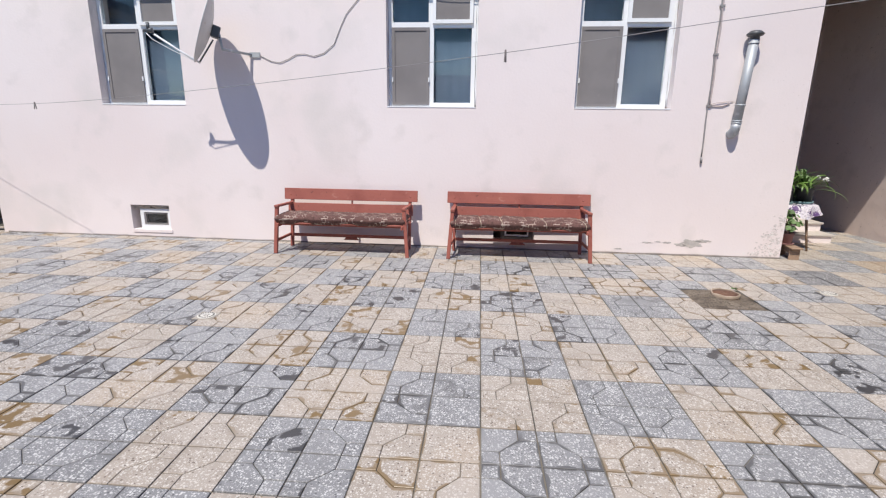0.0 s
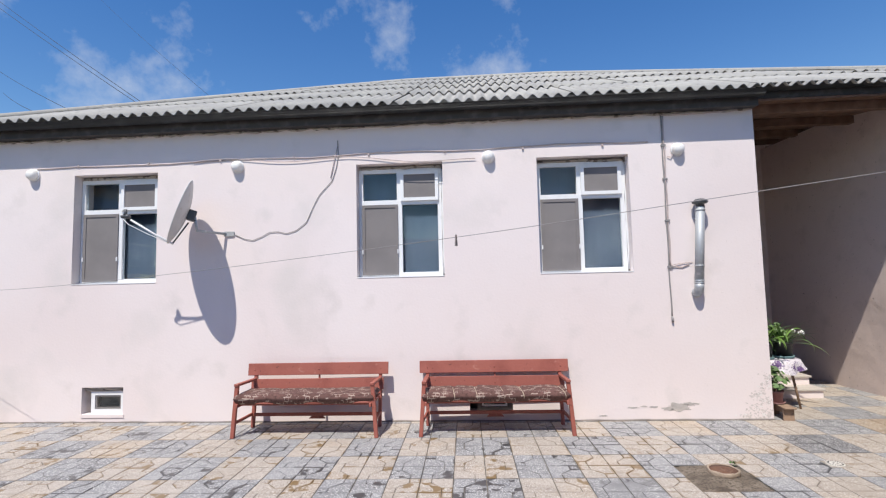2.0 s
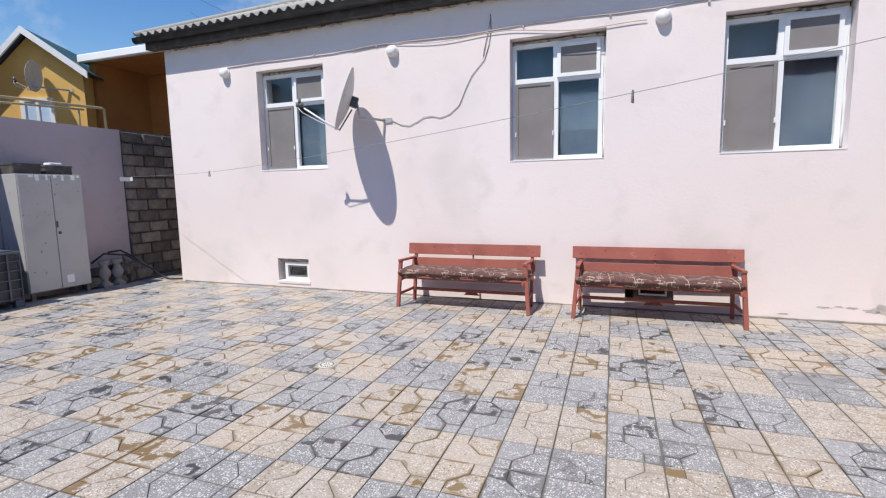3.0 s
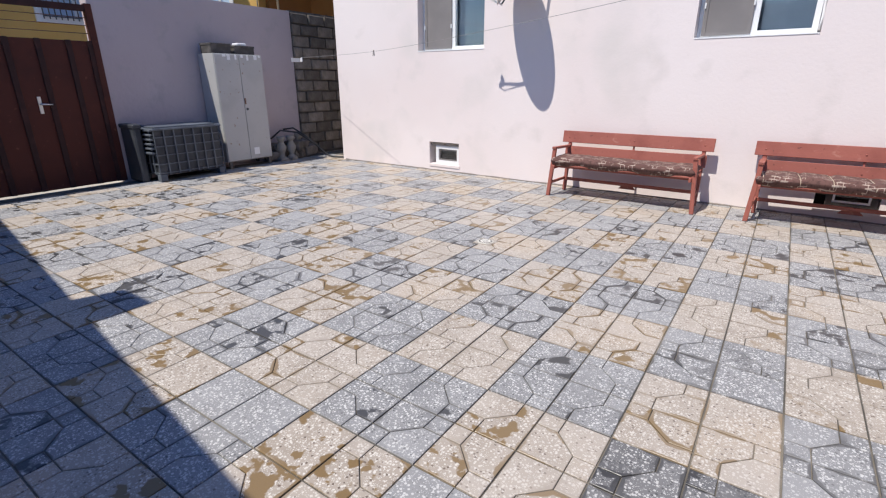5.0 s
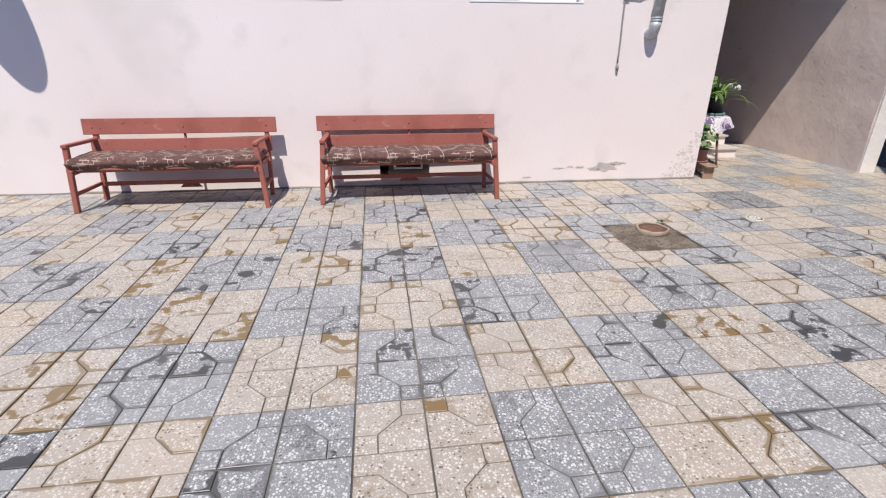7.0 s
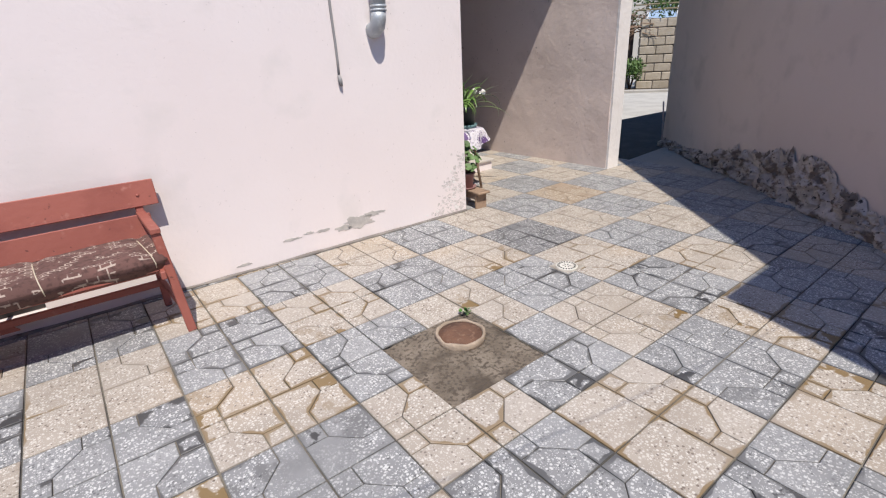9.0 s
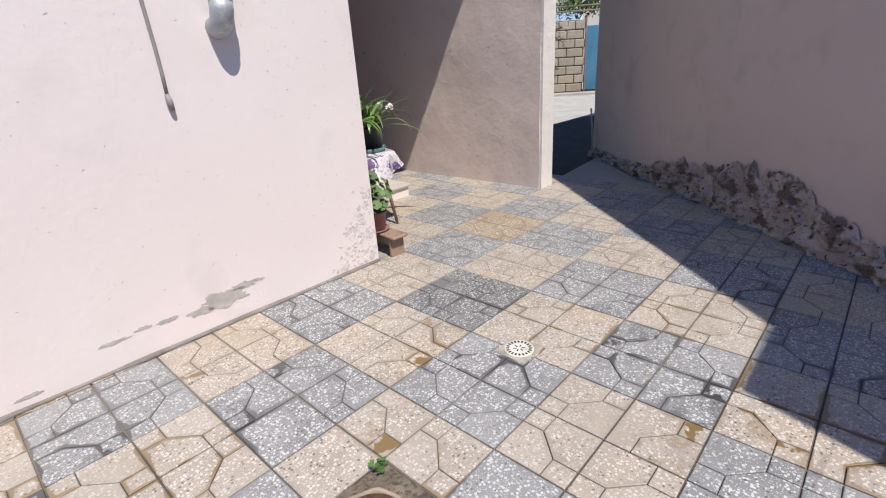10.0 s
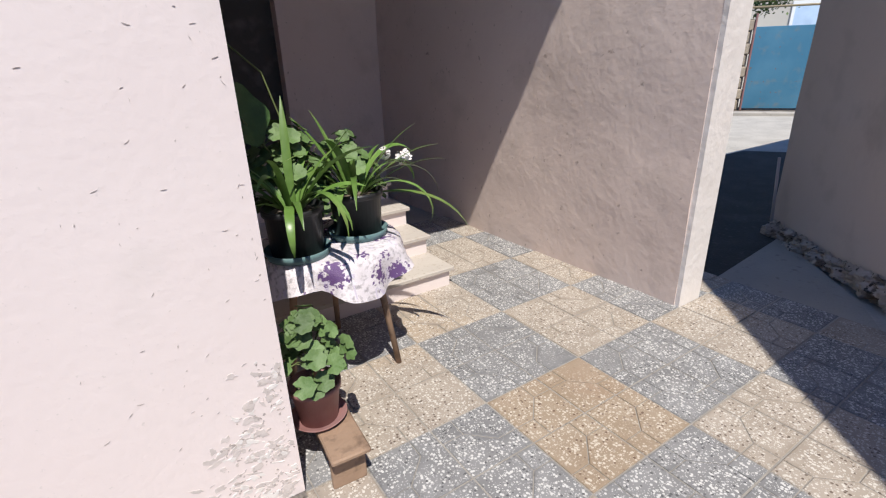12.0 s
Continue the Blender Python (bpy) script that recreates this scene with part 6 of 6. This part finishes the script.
GABLE = pose(-13.3, 5.12, 0, 0, 0, 29.9)
h2 = thing("gabled_house", "ochre gabled neighbour house with a satellite dish", "house", GABLE)
bm = bmesh.new()
v = [bm.verts.new(p) for p in ((0, 0, 0), (1.9, 0, 0), (1.9, 0, 4.36), (0.86, 0, 5.16), (0, 0, 4.22))]
w2 = [bm.verts.new(q.co + Vector((0, 5, 0))) for q in v]
bm.faces.new(v)
bm.faces.new(w2[::-1])
for k in range(5):
    bm.faces.new((v[k], w2[k], w2[(k + 1) % 5], v[(k + 1) % 5]))
part("wall", bm, YELLOW, h2)
for a, b in (((-0.18, 4.08), (0.86, 5.24)), ((0.86, 5.24), (2.1, 4.30))):
    for y0, y1, z0, z1, nm, mt in ((-0.2, 5.2, 0, 0.06, "roof", BLUEROOF if a[0] < 0 else GREENROOF), (-0.25, -0.2, -0.09, 0.07, "barge_board", PVC)):
        bm = bmesh.new()
        vs = box(bm, 0, 1, y0, y1, z0, z1)
        for q in vs:
            u = q.co.x
            q.co.x, q.co.z = a[0] + (b[0] - a[0]) * u, a[1] + (b[1] - a[1]) * u + q.co.z
        part(nm, bm, mt, h2)
bm = bmesh.new()
bar_frame(bm, 0.58, 1.26, 3.12, 3.80, -0.05, 0.0, 0.09)
box(bm, 0.89, 0.95, -0.045, 0.0, 3.21, 3.71)
w = part("window", bm, PVC, h2)
bm = bmesh.new()
box(bm, 0.67, 1.17, -0.02, 0.004, 3.21, 3.71)
part("pane", bm, CURTAIN, w, "matte blue pane, the sky's reflection put into its colour")
c = GABLE @ Vector((1.02, -0.35, 4.22))
dish(c, (0.80, 0.50, -0.10), 0.33, c + Vector((0.3, -0.5, -0.25)), GABLE @ Vector((1.6, -0.01, 3.98)), "grey satellite dish on the gable of the ochre house")

h3 = thing("low_roof_house", "house with a slate-blue metal roof between the ochre houses", "house", pose(-0.35, -0.05, 0))
# dark wall: the shade of the opening under the eave as colour
bm = bmesh.new()
box(bm, -20, -14.0, 2.0, 7.6, 0, 4.2)
part("wall", bm, FASCIA, h3)
bm = bmesh.new()
v = [bm.verts.new(p) for p in ((-13.3, 1.8, 4.22), (-13.3, 6.4, 4.28), (-16.2, 8.6, 5.75), (-16.2, 4.4, 5.75))]
bm.faces.new(v)
bmesh.ops.solidify(bm, geom=bm.faces[:], thickness=0.06)
part("roof", bm, BLUEROOF, h3)
for k in range(20):
    y, yt = 1.85 + 4.5 * k / 19, 4.45 + 4.1 * k / 19
    bm = bmesh.new()
    tube(bm, [(-13.3, y, 4.29 + 0.05 * k / 19), (-16.2, yt, 5.80)], 0.028, 4)
    part("roof_rib", bm, BLUEROOF, h3)
bm = bmesh.new()
tube(bm, [(-13.25, 1.8, 4.15), (-13.25, 5.3, 4.21)], 0.07, 8)
part("gutter", bm, STEEL, h3)

h4 = thing("orange_house", "burnt-orange neighbour house under a deep green eave", "house", pose(-0.35, -0.05, 0))
bm = bmesh.new()
box(bm, -11.6, -8.5, 7.9, 12, 0, 4.8)
box(bm, -11.6, -11.4, 6.5, 7.9, 0, 4.7)
part("wall", bm, ORANGE, h4)
bm = bmesh.new()
v = [bm.verts.new(p) for p in ((-11.7, 6.4, 4.78), (-8.0, 6.4, 4.88), (-8.0, 10.2, 6.6), (-11.0, 10.2, 6.6))]
bm.faces.new(v)
bmesh.ops.solidify(bm, geom=bm.faces[:], thickness=0.08)
part("roof", bm, GREENROOF, h4)
bm = bmesh.new()
box(bm, -11.7, -8.0, 6.45, 7.9, 4.70, 4.76)
part("eave_soffit", bm, ORANGE, h4)
bm = bmesh.new()
box(bm, -11.75, -8.0, 6.32, 6.44, 4.70, 4.88, bevel=0.02)
part("gutter", bm, PVC, h4, "white gutter")
bm = bmesh.new()
box(bm, -9.3, -8.9, 7.86, 7.9, 2.4, 4.0)
part("door", bm, FASCIA, h4)

# ---------------------------------------------------------------- overhead wires
for k, (a, b, sag) in enumerate((((-35.45, 30.0, 24.89), (-8.96, 12.5, 7.05), 0.12), ((-35.43, 30.0, 24.35), (-9.14, 12.5, 7.07), 0.12), ((-33.44, 30.0, 18.2), (-12.03, 12.5, 7.46), 0.12), ((-32.52, 30.0, 16.21), (-13.46, 12.5, 7.58), 0.12), ((-26.02, 30.0, 23.32), (-7.26, 12.5, 7.44), 0.12))):
    bm = bmesh.new()
    a, b = Vector(a), Vector(b)
    tube(bm, [a.lerp(b, u / 16) - Vector((0, 0, sag * 4 * (u / 16) * (1 - u / 16))) for u in range(17)], 0.012 if k < 4 else 0.006, 5)
    solid("overhead_wire", bm, BLACKCABLE, "dark overhead wire crossing the sky behind the roof", "wire", "thing", group="overhead wires")

# ---------------------------------------------------------------- lane seen through the side passage
BLUEGATE = mat("sky_blue_gate_paint", (0.05, 0.19, 0.31), 0.65, spots=((1.5, 0.42, 0.7, (0.08, 0.235, 0.36), 5), (5, 0.56, 0.72, (0.13, 0.21, 0.26), 6), (16, 0.64, 0.72, (0.16, 0.12, 0.10), 5)), bump=0.08)
LIMESTONE = mat("pale_limestone_blocks", (0.40, 0.34, 0.26), 0.95, spots=((6, 0.4, 0.7, (0.47, 0.41, 0.33), 5), (22, 0.6, 0.75, (0.27, 0.22, 0.17), 4)), bump=0.5, bump_scale=40, vary=0.15)
FENCEWOOD = mat("dark_brown_fence", (0.055, 0.035, 0.028), 0.85, spots=((7, 0.4, 0.7, (0.085, 0.055, 0.042), 5),), bump=0.3)
FOLIAGE = mat("lane_foliage", (0.06, 0.115, 0.025), 0.6, spots=((5, 0.4, 0.7, (0.10, 0.17, 0.04), 4),), vary=0.1)
LANE = pose(17.0, 9.25, 0.0, 0, 0, math.degrees(math.atan2(-0.8, 0.6))) @ Matrix.Diagonal((1.25, 1.25, 1.27, 1))   # x along the far side, y away from the yard

bm = bmesh.new()
slab(bm, [(8.17, 4.52), (17, 4.45), (17, 0.5), (9.6, 0.5), (6.2, 1.95)], -0.05, 3.66)
solid("wall_lane", bm, PORCH, "side of the neighbouring house along the lane", "wall")
# dark sheet over the lane's shaded stretch, shade put into its colour
DARKROAD = mat("damp_asphalt_with_shade", (0.035, 0.034, 0.033), 0.85, spots=((3, 0.45, 0.7, (0.055, 0.053, 0.05), 5), (30, 0.6, 0.75, (0.09, 0.085, 0.08), 4)), bump=0.4, bump_scale=60)
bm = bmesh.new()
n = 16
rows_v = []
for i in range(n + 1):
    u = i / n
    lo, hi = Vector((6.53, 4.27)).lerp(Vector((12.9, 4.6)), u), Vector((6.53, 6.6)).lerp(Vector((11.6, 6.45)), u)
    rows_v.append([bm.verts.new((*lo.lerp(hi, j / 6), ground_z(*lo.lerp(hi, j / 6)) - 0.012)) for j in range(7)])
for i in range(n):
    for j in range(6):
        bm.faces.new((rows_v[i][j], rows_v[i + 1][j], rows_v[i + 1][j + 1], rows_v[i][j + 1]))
solid("road", bm, DARKROAD, "damp asphalt of the shaded lane, the shade darkened into its colour", "road")
bm = bmesh.new()
slab(bm, [(6.56, 3.2), (7.2, 3.6), (8.12, 4.5), (8.05, 4.40), (6.56, 4.262)], -0.03, -0.002)
solid("pavement", bm, CONCRETE, "smooth cement apron at the end of the paving", "apron")
bm = bmesh.new()
tube(bm, [(8.06, 4.49, 0), (8.09, 4.53, 0.35), (8.075, 4.55, 0.62)], 0.012, 6)
solid("cable_stub", bm, CABLE, "bent cable standing at the end of the wall", "cable", "thing")
bg = thing("lane_gate", "sky-blue sheet steel gate across the lane", "gate", LANE)
for k in range(3):
    bm = bmesh.new()
    box(bm, 0.05 + 1.35 * k, 1.36 + 1.35 * k, 0, 0.03, 0.04, 1.52, bevel=0.004)
    part("leaf", bm, BLUEGATE, bg)
    bm = bmesh.new()
    box(bm, 1.365 + 1.35 * k, 1.395 + 1.35 * k, -0.02, 0.04, 0.04, 1.54)
    part("stile", bm, BLUEGATE, bg)
bm = bmesh.new()
for k in range(9):
    lathe(bm, [(0.014, 0), (0.014, 0.01), (0.004, 0.014)], 8, pose(1.22, 0, 0.2 + 0.15 * k, 90))
part("rivets", bm, DARKMETAL, bg)
bm = bmesh.new()
tube(bm, [(-1.0, 0.1, 1.86), (4.2, 0.1, 1.86)], 0.022, 6)
tube(bm, [(-1.0, 0.14, 1.98), (4.2, 0.14, 1.98)], 0.018, 6)
part("rail", bm, GASPIPE, bg)

pier = thing("stone_pier", "short wall of pale limestone blocks beside the blue gate", "stone wall", LANE)
bm = bmesh.new()
box(bm, -0.80, 0.0, 0.03, 0.37, 0, 1.66)
part("core", bm, MORTAR, pier)
rnd = random.Random(61)
for r in range(8):
    x = -0.82 + (0.2 if r % 2 else 0)
    first = True
    while x < 0.0:
        a, b = max(x, -0.82), min(x + 0.385, 0.02)
        if r % 2 and first:
            bm = bmesh.new()
            box(bm, -0.82, x - 0.015, 0, 0.40, 0.01 + 0.207 * r, 0.195 + 0.207 * r, bevel=0.012)
            part("block", bm, LIMESTONE, pier)
        first = False
        if b - a > 0.05:
            bm = bmesh.new()
            box(bm, a, b, rnd.uniform(-0.01, 0.012), 0.40, 0.01 + 0.207 * r, 0.195 + 0.207 * r, bevel=0.012)
            part("block", bm, LIMESTONE, pier)
        x += 0.40

bm = bmesh.new()
box(bm, 0.021, 0.055, -0.03, 0.04, 0, 1.75, bevel=0.006)
part("gate_post", bm, TERRA, pier, "faded pink gate post")

fence = thing("lane_fence", "dark brown board fence with old boards leaning on it", "fence", LANE)
for k in range(14):
    bm = bmesh.new()
    x = -0.95 - 0.2 * k
    box(bm, x - 0.185, x, 0.32, 0.345, 0, 1.55 + 0.05 * (k % 3), bevel=0.004)
    part("slat", bm, FENCEWOOD, fence)
for nm, x, w, h, mt, lab in (("leaning_board", -1.95, 0.32, 1.25, PVC, "white painted board leaning on the fence"), ("leaning_board", -1.42, 0.42, 0.72, CONCRETE, "grey slab leaning on the fence")):
    bm = bmesh.new()
    box(bm, 0, w, -0.015, 0.015, 0, h, bevel=0.004)
    solid(nm, bm, mt, lab, "board", "thing", LANE @ pose(x, 0.10, 0.02, -9), "boards by the fence")
bm = bmesh.new()
box(bm, -4.5, 5, -0.95, -0.78, -0.12, 0.06, bevel=0.02)
solid("kerb", bm, CONCRETE, "rough kerb along the far side of the lane", "kerb", m=LANE)
bm = bmesh.new()
box(bm, -4.5, 5, -0.779, 0.6, -0.2, 0.0)
solid("verge", bm, SOIL, "dusty verge between kerb and gate", "verge", m=LANE)


def leaf_cloud(bm, c, rx, ry, rz, count, size, seed):
    rnd = random.Random(seed)
    for _ in range(count):
        d = Vector((rnd.gauss(0, 1), rnd.gauss(0, 1), rnd.gauss(0, 1)))
        d = d.normalized() * rnd.uniform(0.35, 1.05) * (1 + 0.5 * noise.noise(d * 1.5 + Vector((seed, 0, 0))))
        p = Vector(c) + Vector((d.x * rx, d.y * ry, d.z * rz))
        a = Vector((rnd.gauss(0, 1), rnd.gauss(0, 1), rnd.gauss(0, 1))).normalized()
        b = a.cross(Vector((rnd.gauss(0, 1), rnd.gauss(0, 1), rnd.gauss(0, 1)))).normalized()
        s = size * rnd.uniform(0.6, 1.3)
        bm.faces.new([bm.verts.new(q) for q in (p - a * s, p + b * s * 0.45, p + a * s, p - b * s * 0.45)])


def shrub(m, seed, r, h, count, size, label, name="shrub"):
    root = thing(name, label, "shrub" if name == "shrub" else "tree", m)
    rnd = random.Random(seed)
    bm = bmesh.new()
    for k in range(7):
        a = 2 * math.pi * k / 7
        tube(bm, [(0, 0, 0), (r * 0.3 * math.cos(a), r * 0.3 * math.sin(a), h * 0.45), (r * 0.75 * math.cos(a), r * 0.75 * math.sin(a), h * rnd.uniform(0.7, 0.95))], [0.02 * h, 0.014 * h, 0.006 * h], 6)
    part("stems", bm, FENCEWOOD, root)
    bm = bmesh.new()
    for k in range(9):
        a = rnd.uniform(0, 6.28)
        leaf_cloud(bm, (r * 0.55 * math.cos(a), r * 0.55 * math.sin(a), h * rnd.uniform(0.4, 0.9)), r * 0.5, r * 0.5, h * 0.22, count // 9, size, seed + k)
    part("crown", bm, FOLIAGE, root)


shrub(LANE @ pose(-1.0, -0.28, 0), 3, 0.34, 0.75, 700, 0.05, "small green shrub growing at the fence foot")
shrub(LANE @ pose(-2.35, 0.0, 0), 13, 0.30, 0.6, 400, 0.05, "weedy green shrub by the fence")
vine = thing("grape_vine", "bare vine stems with green leaves over the fence", "vine", LANE)
rnd = random.Random(19)
for k in range(16):
    bm = bmesh.new()
    p = Vector((rnd.uniform(-2.2, -0.8), 0.2, 1.35 + rnd.uniform(0, 0.2)))
    pts = [p]
    for _ in range(6):
        p = p + Vector((rnd.uniform(-0.06, 0.34), rnd.uniform(-0.12, 0.08), rnd.uniform(-0.10, 0.17)))
        pts.append(p)
    tube(bm, pts, [0.022, 0.02, 0.017, 0.014, 0.011, 0.008, 0.005], 6)
    part("stem", bm, RAWWOOD, vine)
bm = bmesh.new()
for k in range(26):
    leaf_cloud(bm, (rnd.uniform(-2.8, 0.6), rnd.uniform(0.3, 1.1), rnd.uniform(1.65, 3.2)), 0.50, 0.4, 0.34, 260, 0.055, 70 + k)
part("foliage", bm, FOLIAGE, vine)
bm = bmesh.new()
tube(bm, [(-2.1, 0.5, 0), (-2.05, 0.5, 3.2)], 0.03, 8)
part("support_pole", bm, PVC, vine, "pale support pole")

FARWALL = mat("pale_far_render", (0.52, 0.49, 0.44), 0.9, spots=((1, 0.4, 0.7, (0.46, 0.43, 0.39), 5),), bump=0.1)
fh = thing("far_house", "pale two-storey house beyond the blue gate", "house", LANE @ pose(0, 7, 0))
bm = bmesh.new()
box(bm, -6, 9, 0, 5, 0, 5.8)
part("wall", bm, FARWALL, fh)
bm = bmesh.new()
box(bm, -6.3, 9.3, -0.4, 5.3, 5.8, 6.0)
part("roof", bm, SLATE, fh)
for k in range(6):
    x = -4.6 + 2.3 * k
    for z in (1.0, 3.6):
        bm = bmesh.new()
        bar_frame(bm, x, x + 1.1, z, z + 1.4, -0.06, 0.0, 0.08)
        w = part("window", bm, PVC, fh)
        bm = bmesh.new()
        box(bm, x + 0.08, x + 1.02, -0.03, -0.01, z + 0.08, z + 1.32)
        part("pane", bm, CURTAIN, w)
shrub(LANE @ pose(-4.6, 4.0, 0), 31, 1.6, 4.6, 4200, 0.10, "leafy green tree beyond the fence", "tree")

# ---------------------------------------------------------------- stone blocks of the west wall
rnd = random.Random(31)


def block_mesh(w, d, h, seed):
    bm = bmesh.new()
    box(bm, 0, d, 0, w, 0, h, bevel=0.012)
    for v in bm.verts:
        v.co += Vector((0.5, 0.5, 0.5)) * 0.034 * noise.noise(v.co * 9 + Vector((seed, 0, 0)))
    bmesh.ops.recalc_face_normals(bm, faces=bm.faces)
    me = bpy.data.meshes.new("block")
    bm.to_mesh(me)
    bm.free()
    me.materials.append(BLOCKS)
    return me


block_kinds = [block_mesh(0.385, 0.05, 0.185, k * 3.7) for k in range(4)]
for row in range(13):
    y = 4.15 - (0.2 if row % 2 else 0.0)
    while y < 7.6:
        ob = new("block", rnd.choice(block_kinds))
        ob.parent = stone_wall
        ob.location = (-8.13 + rnd.uniform(-0.014, 0.01), max(y, 4.142), 0.01 + 0.207 * row)
        ob.scale = (1, min(1, (y + 0.385 - 4.142) / 0.385) if y < 4.142 else 1, 1)
        y += 0.405

# ---------------------------------------------------------------- terrazzo paving
T = 0.30
floor = thing("floor", "beige and grey terrazzo tiles in a chequer, stained and worn", "paving", kind="structure")
PALEJOINT = mat("pale_joint_mortar", (0.30, 0.28, 0.255), 0.95, spots=((2.5, 0.42, 0.66, (0.37, 0.345, 0.31), 5), (30, 0.6, 0.75, (0.15, 0.14, 0.13), 4)), bump=0.5, bump_scale=90)
for porch in (False, True):
    bm = bmesh.new()
    for i in range(-28, 23):
        for j in range(-12, 22):
            if (i in (7, 8) and j in (7, 8)) or (i + j > 24) != porch:
                continue
            bm.faces.new([bm.verts.new((T * (i + a), T * (j + b), -0.0042 if porch else -0.0085)) for a, b in ((0, 0), (1, 0), (1, 1), (0, 1))])
    bmesh.ops.remove_doubles(bm, verts=bm.verts, dist=1e-4)
    part("mortar_bed", bm, PALEJOINT if porch else JOINT, floor, "pale mortar in the joints by the porch" if porch else "dark mortar in the joints")

# a tile's pieces, in fifths of its side, about the middle of a group of four
G = 0.0050


def shrink(poly, gaps):
    """Draws the edges of an outline in, each by its own gap."""
    out = []
    k = len(poly)
    for i in range(k):
        p, c, q = Vector(poly[i - 1]), Vector(poly[i]), Vector(poly[(i + 1) % k])
        e1, e2 = (c - p).normalized(), (q - c).normalized()
        n1, n2 = Vector((-e1.y, e1.x)), Vector((-e2.y, e2.x))
        g1, g2 = gaps[i - 1], gaps[i]
        det = n1.x * n2.y - n1.y * n2.x
        out.append(c + Vector(((g1 * n2.y - g2 * n1.y) / det, (n1.x * g2 - n2.x * g1) / det)))
    return out


def tile_pieces(style):
    a, b = 0.68 * T, 0.34 * T
    if style == 0:
        polys = [[(0, 0), (a, 0), (a, b), (b, a), (0, a)], [(a, 0), (T, 0), (T, b), (a, b)], [(0, a), (b, a), (b, T), (0, T)], [(a, b), (T, b), (T, T), (b, T), (b, a)]]
    elif style == 1:
        polys = [[(0, 0), (T, 0), (T, b), (a, b), (b, a), (0, a)], [(0, a), (b, a), (b, T), (0, T)], [(a, b), (T, b), (T, T), (b, T), (b, a)]]
    else:
        polys = [[(0, 0), (T, 0), (T, T), (0, T)]]
    return polys


def tile_geometry(style, turn, jit):
    """Vertices and faces of one tile at the origin, z = 0 at the walked face."""
    vs, fs, side = [], [], []
    for poly in tile_pieces(style):
        pts = [Vector(((x - T / 2), (y - T / 2))) for x, y in poly]
        c, s = ((1, 0), (0, 1), (-1, 0), (0, -1))[turn]
        pts = [Vector((p.x * c - p.y * s, p.x * s + p.y * c)) for p in pts]
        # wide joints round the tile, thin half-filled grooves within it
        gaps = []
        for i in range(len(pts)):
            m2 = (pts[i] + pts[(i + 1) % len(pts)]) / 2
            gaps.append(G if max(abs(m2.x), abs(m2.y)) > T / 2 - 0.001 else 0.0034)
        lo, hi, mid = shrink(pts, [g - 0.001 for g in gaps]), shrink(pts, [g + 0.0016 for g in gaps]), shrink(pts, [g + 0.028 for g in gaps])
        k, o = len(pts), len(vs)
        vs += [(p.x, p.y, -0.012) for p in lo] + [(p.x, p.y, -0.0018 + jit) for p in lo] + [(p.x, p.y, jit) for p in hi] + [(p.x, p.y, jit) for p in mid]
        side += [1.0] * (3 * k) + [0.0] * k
        fs.append([o + 3 * k + i for i in range(k)])
        for r in (0, 1, 2):
            fs += [[o + r * k + i, o + r * k + (i + 1) % k, o + (r + 1) * k + (i + 1) % k, o + (r + 1) * k + i] for i in range(k)]
    return vs, fs, side


def tile_data(name, vs, fs, side, material):
    """Tile mesh that knows how near each point lies to a joint, for the stains."""
    me = bpy.data.meshes.new(name)
    me.from_pydata(vs, [], fs)
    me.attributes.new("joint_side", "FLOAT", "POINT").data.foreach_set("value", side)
    me.materials.append(material)
    me.update()
    return me


TILES = (BEIGE_TILE, GREY_TILE, TAN_TILE, SLATE_TILE)
# groups of four that are browner or damper than the rest
ODD = {(8, 6): 2, (6, 5): 3, (-1, -2): 3}
kinds = {(s, r, c): tile_data("tile", *tile_geometry(s, r, 0), TILES[c]) for s in range(3) for r in range(4) for c in range(4)}
rest = {c: ([], [], []) for c in range(4)}
singles = 0
rnd = random.Random(77)
QUARTER = {(1, 1): 0, (0, 1): 1, (0, 0): 2, (1, 0): 3}
for i in range(-28, 24):
    for j in range(-12, 22):
        x, y = (i + 0.5) * T, (j + 0.5) * T
        if not in_yard(x, y) or (2.1 < x < 2.7 and 2.1 < y < 2.7) or (4.06 < x < 5.3 and y > 5.4):
            continue
        if x < 3.55 and y > 4.19 + 0.0205 * (3.95 - x) + 0.3:
            continue
        colour = ODD.get((i // 2, j // 2), (i // 2 + j // 2) % 2)
        turn = QUARTER[(i % 2, j % 2)]
        style = rnd.choices((0, 1, 2), (6, 3, 1.3))[0]
        if rnd.random() < 0.22:
            turn = rnd.randrange(4)
        jit = rnd.uniform(-0.0012, 0.0012)
        if singles < 300 and ((1.2 < x < 5.4 and 1.2 < y < 4.2) or (-0.6 < x < 2.4 and -0.9 < y < 0.9)):
            ob = new("tile", kinds[(style, turn, colour)])
            ob.parent = floor
            ob.location = (x, y, jit)
            singles += 1
        else:
            vs, fs, side = tile_geometry(style, turn, jit)
            V, F, S = rest[colour]
            S += side
            o = len(V)
            V += [(x + a, y + b, c) for a, b, c in vs]
            F += [[o + q for q in f] for f in fs]
for colour, (V, F, S) in rest.items():
    if not V:
        continue
    me = tile_data("tile_field", V, F, S, TILES[colour])
    ob = new("tile_field", me)
    ob.parent = floor
    tagged(ob, ("beige terrazzo tiles farther off", "grey terrazzo tiles farther off", "tan terrazzo tiles farther off", "damp slate terrazzo tiles farther off")[colour], kind="stuff")
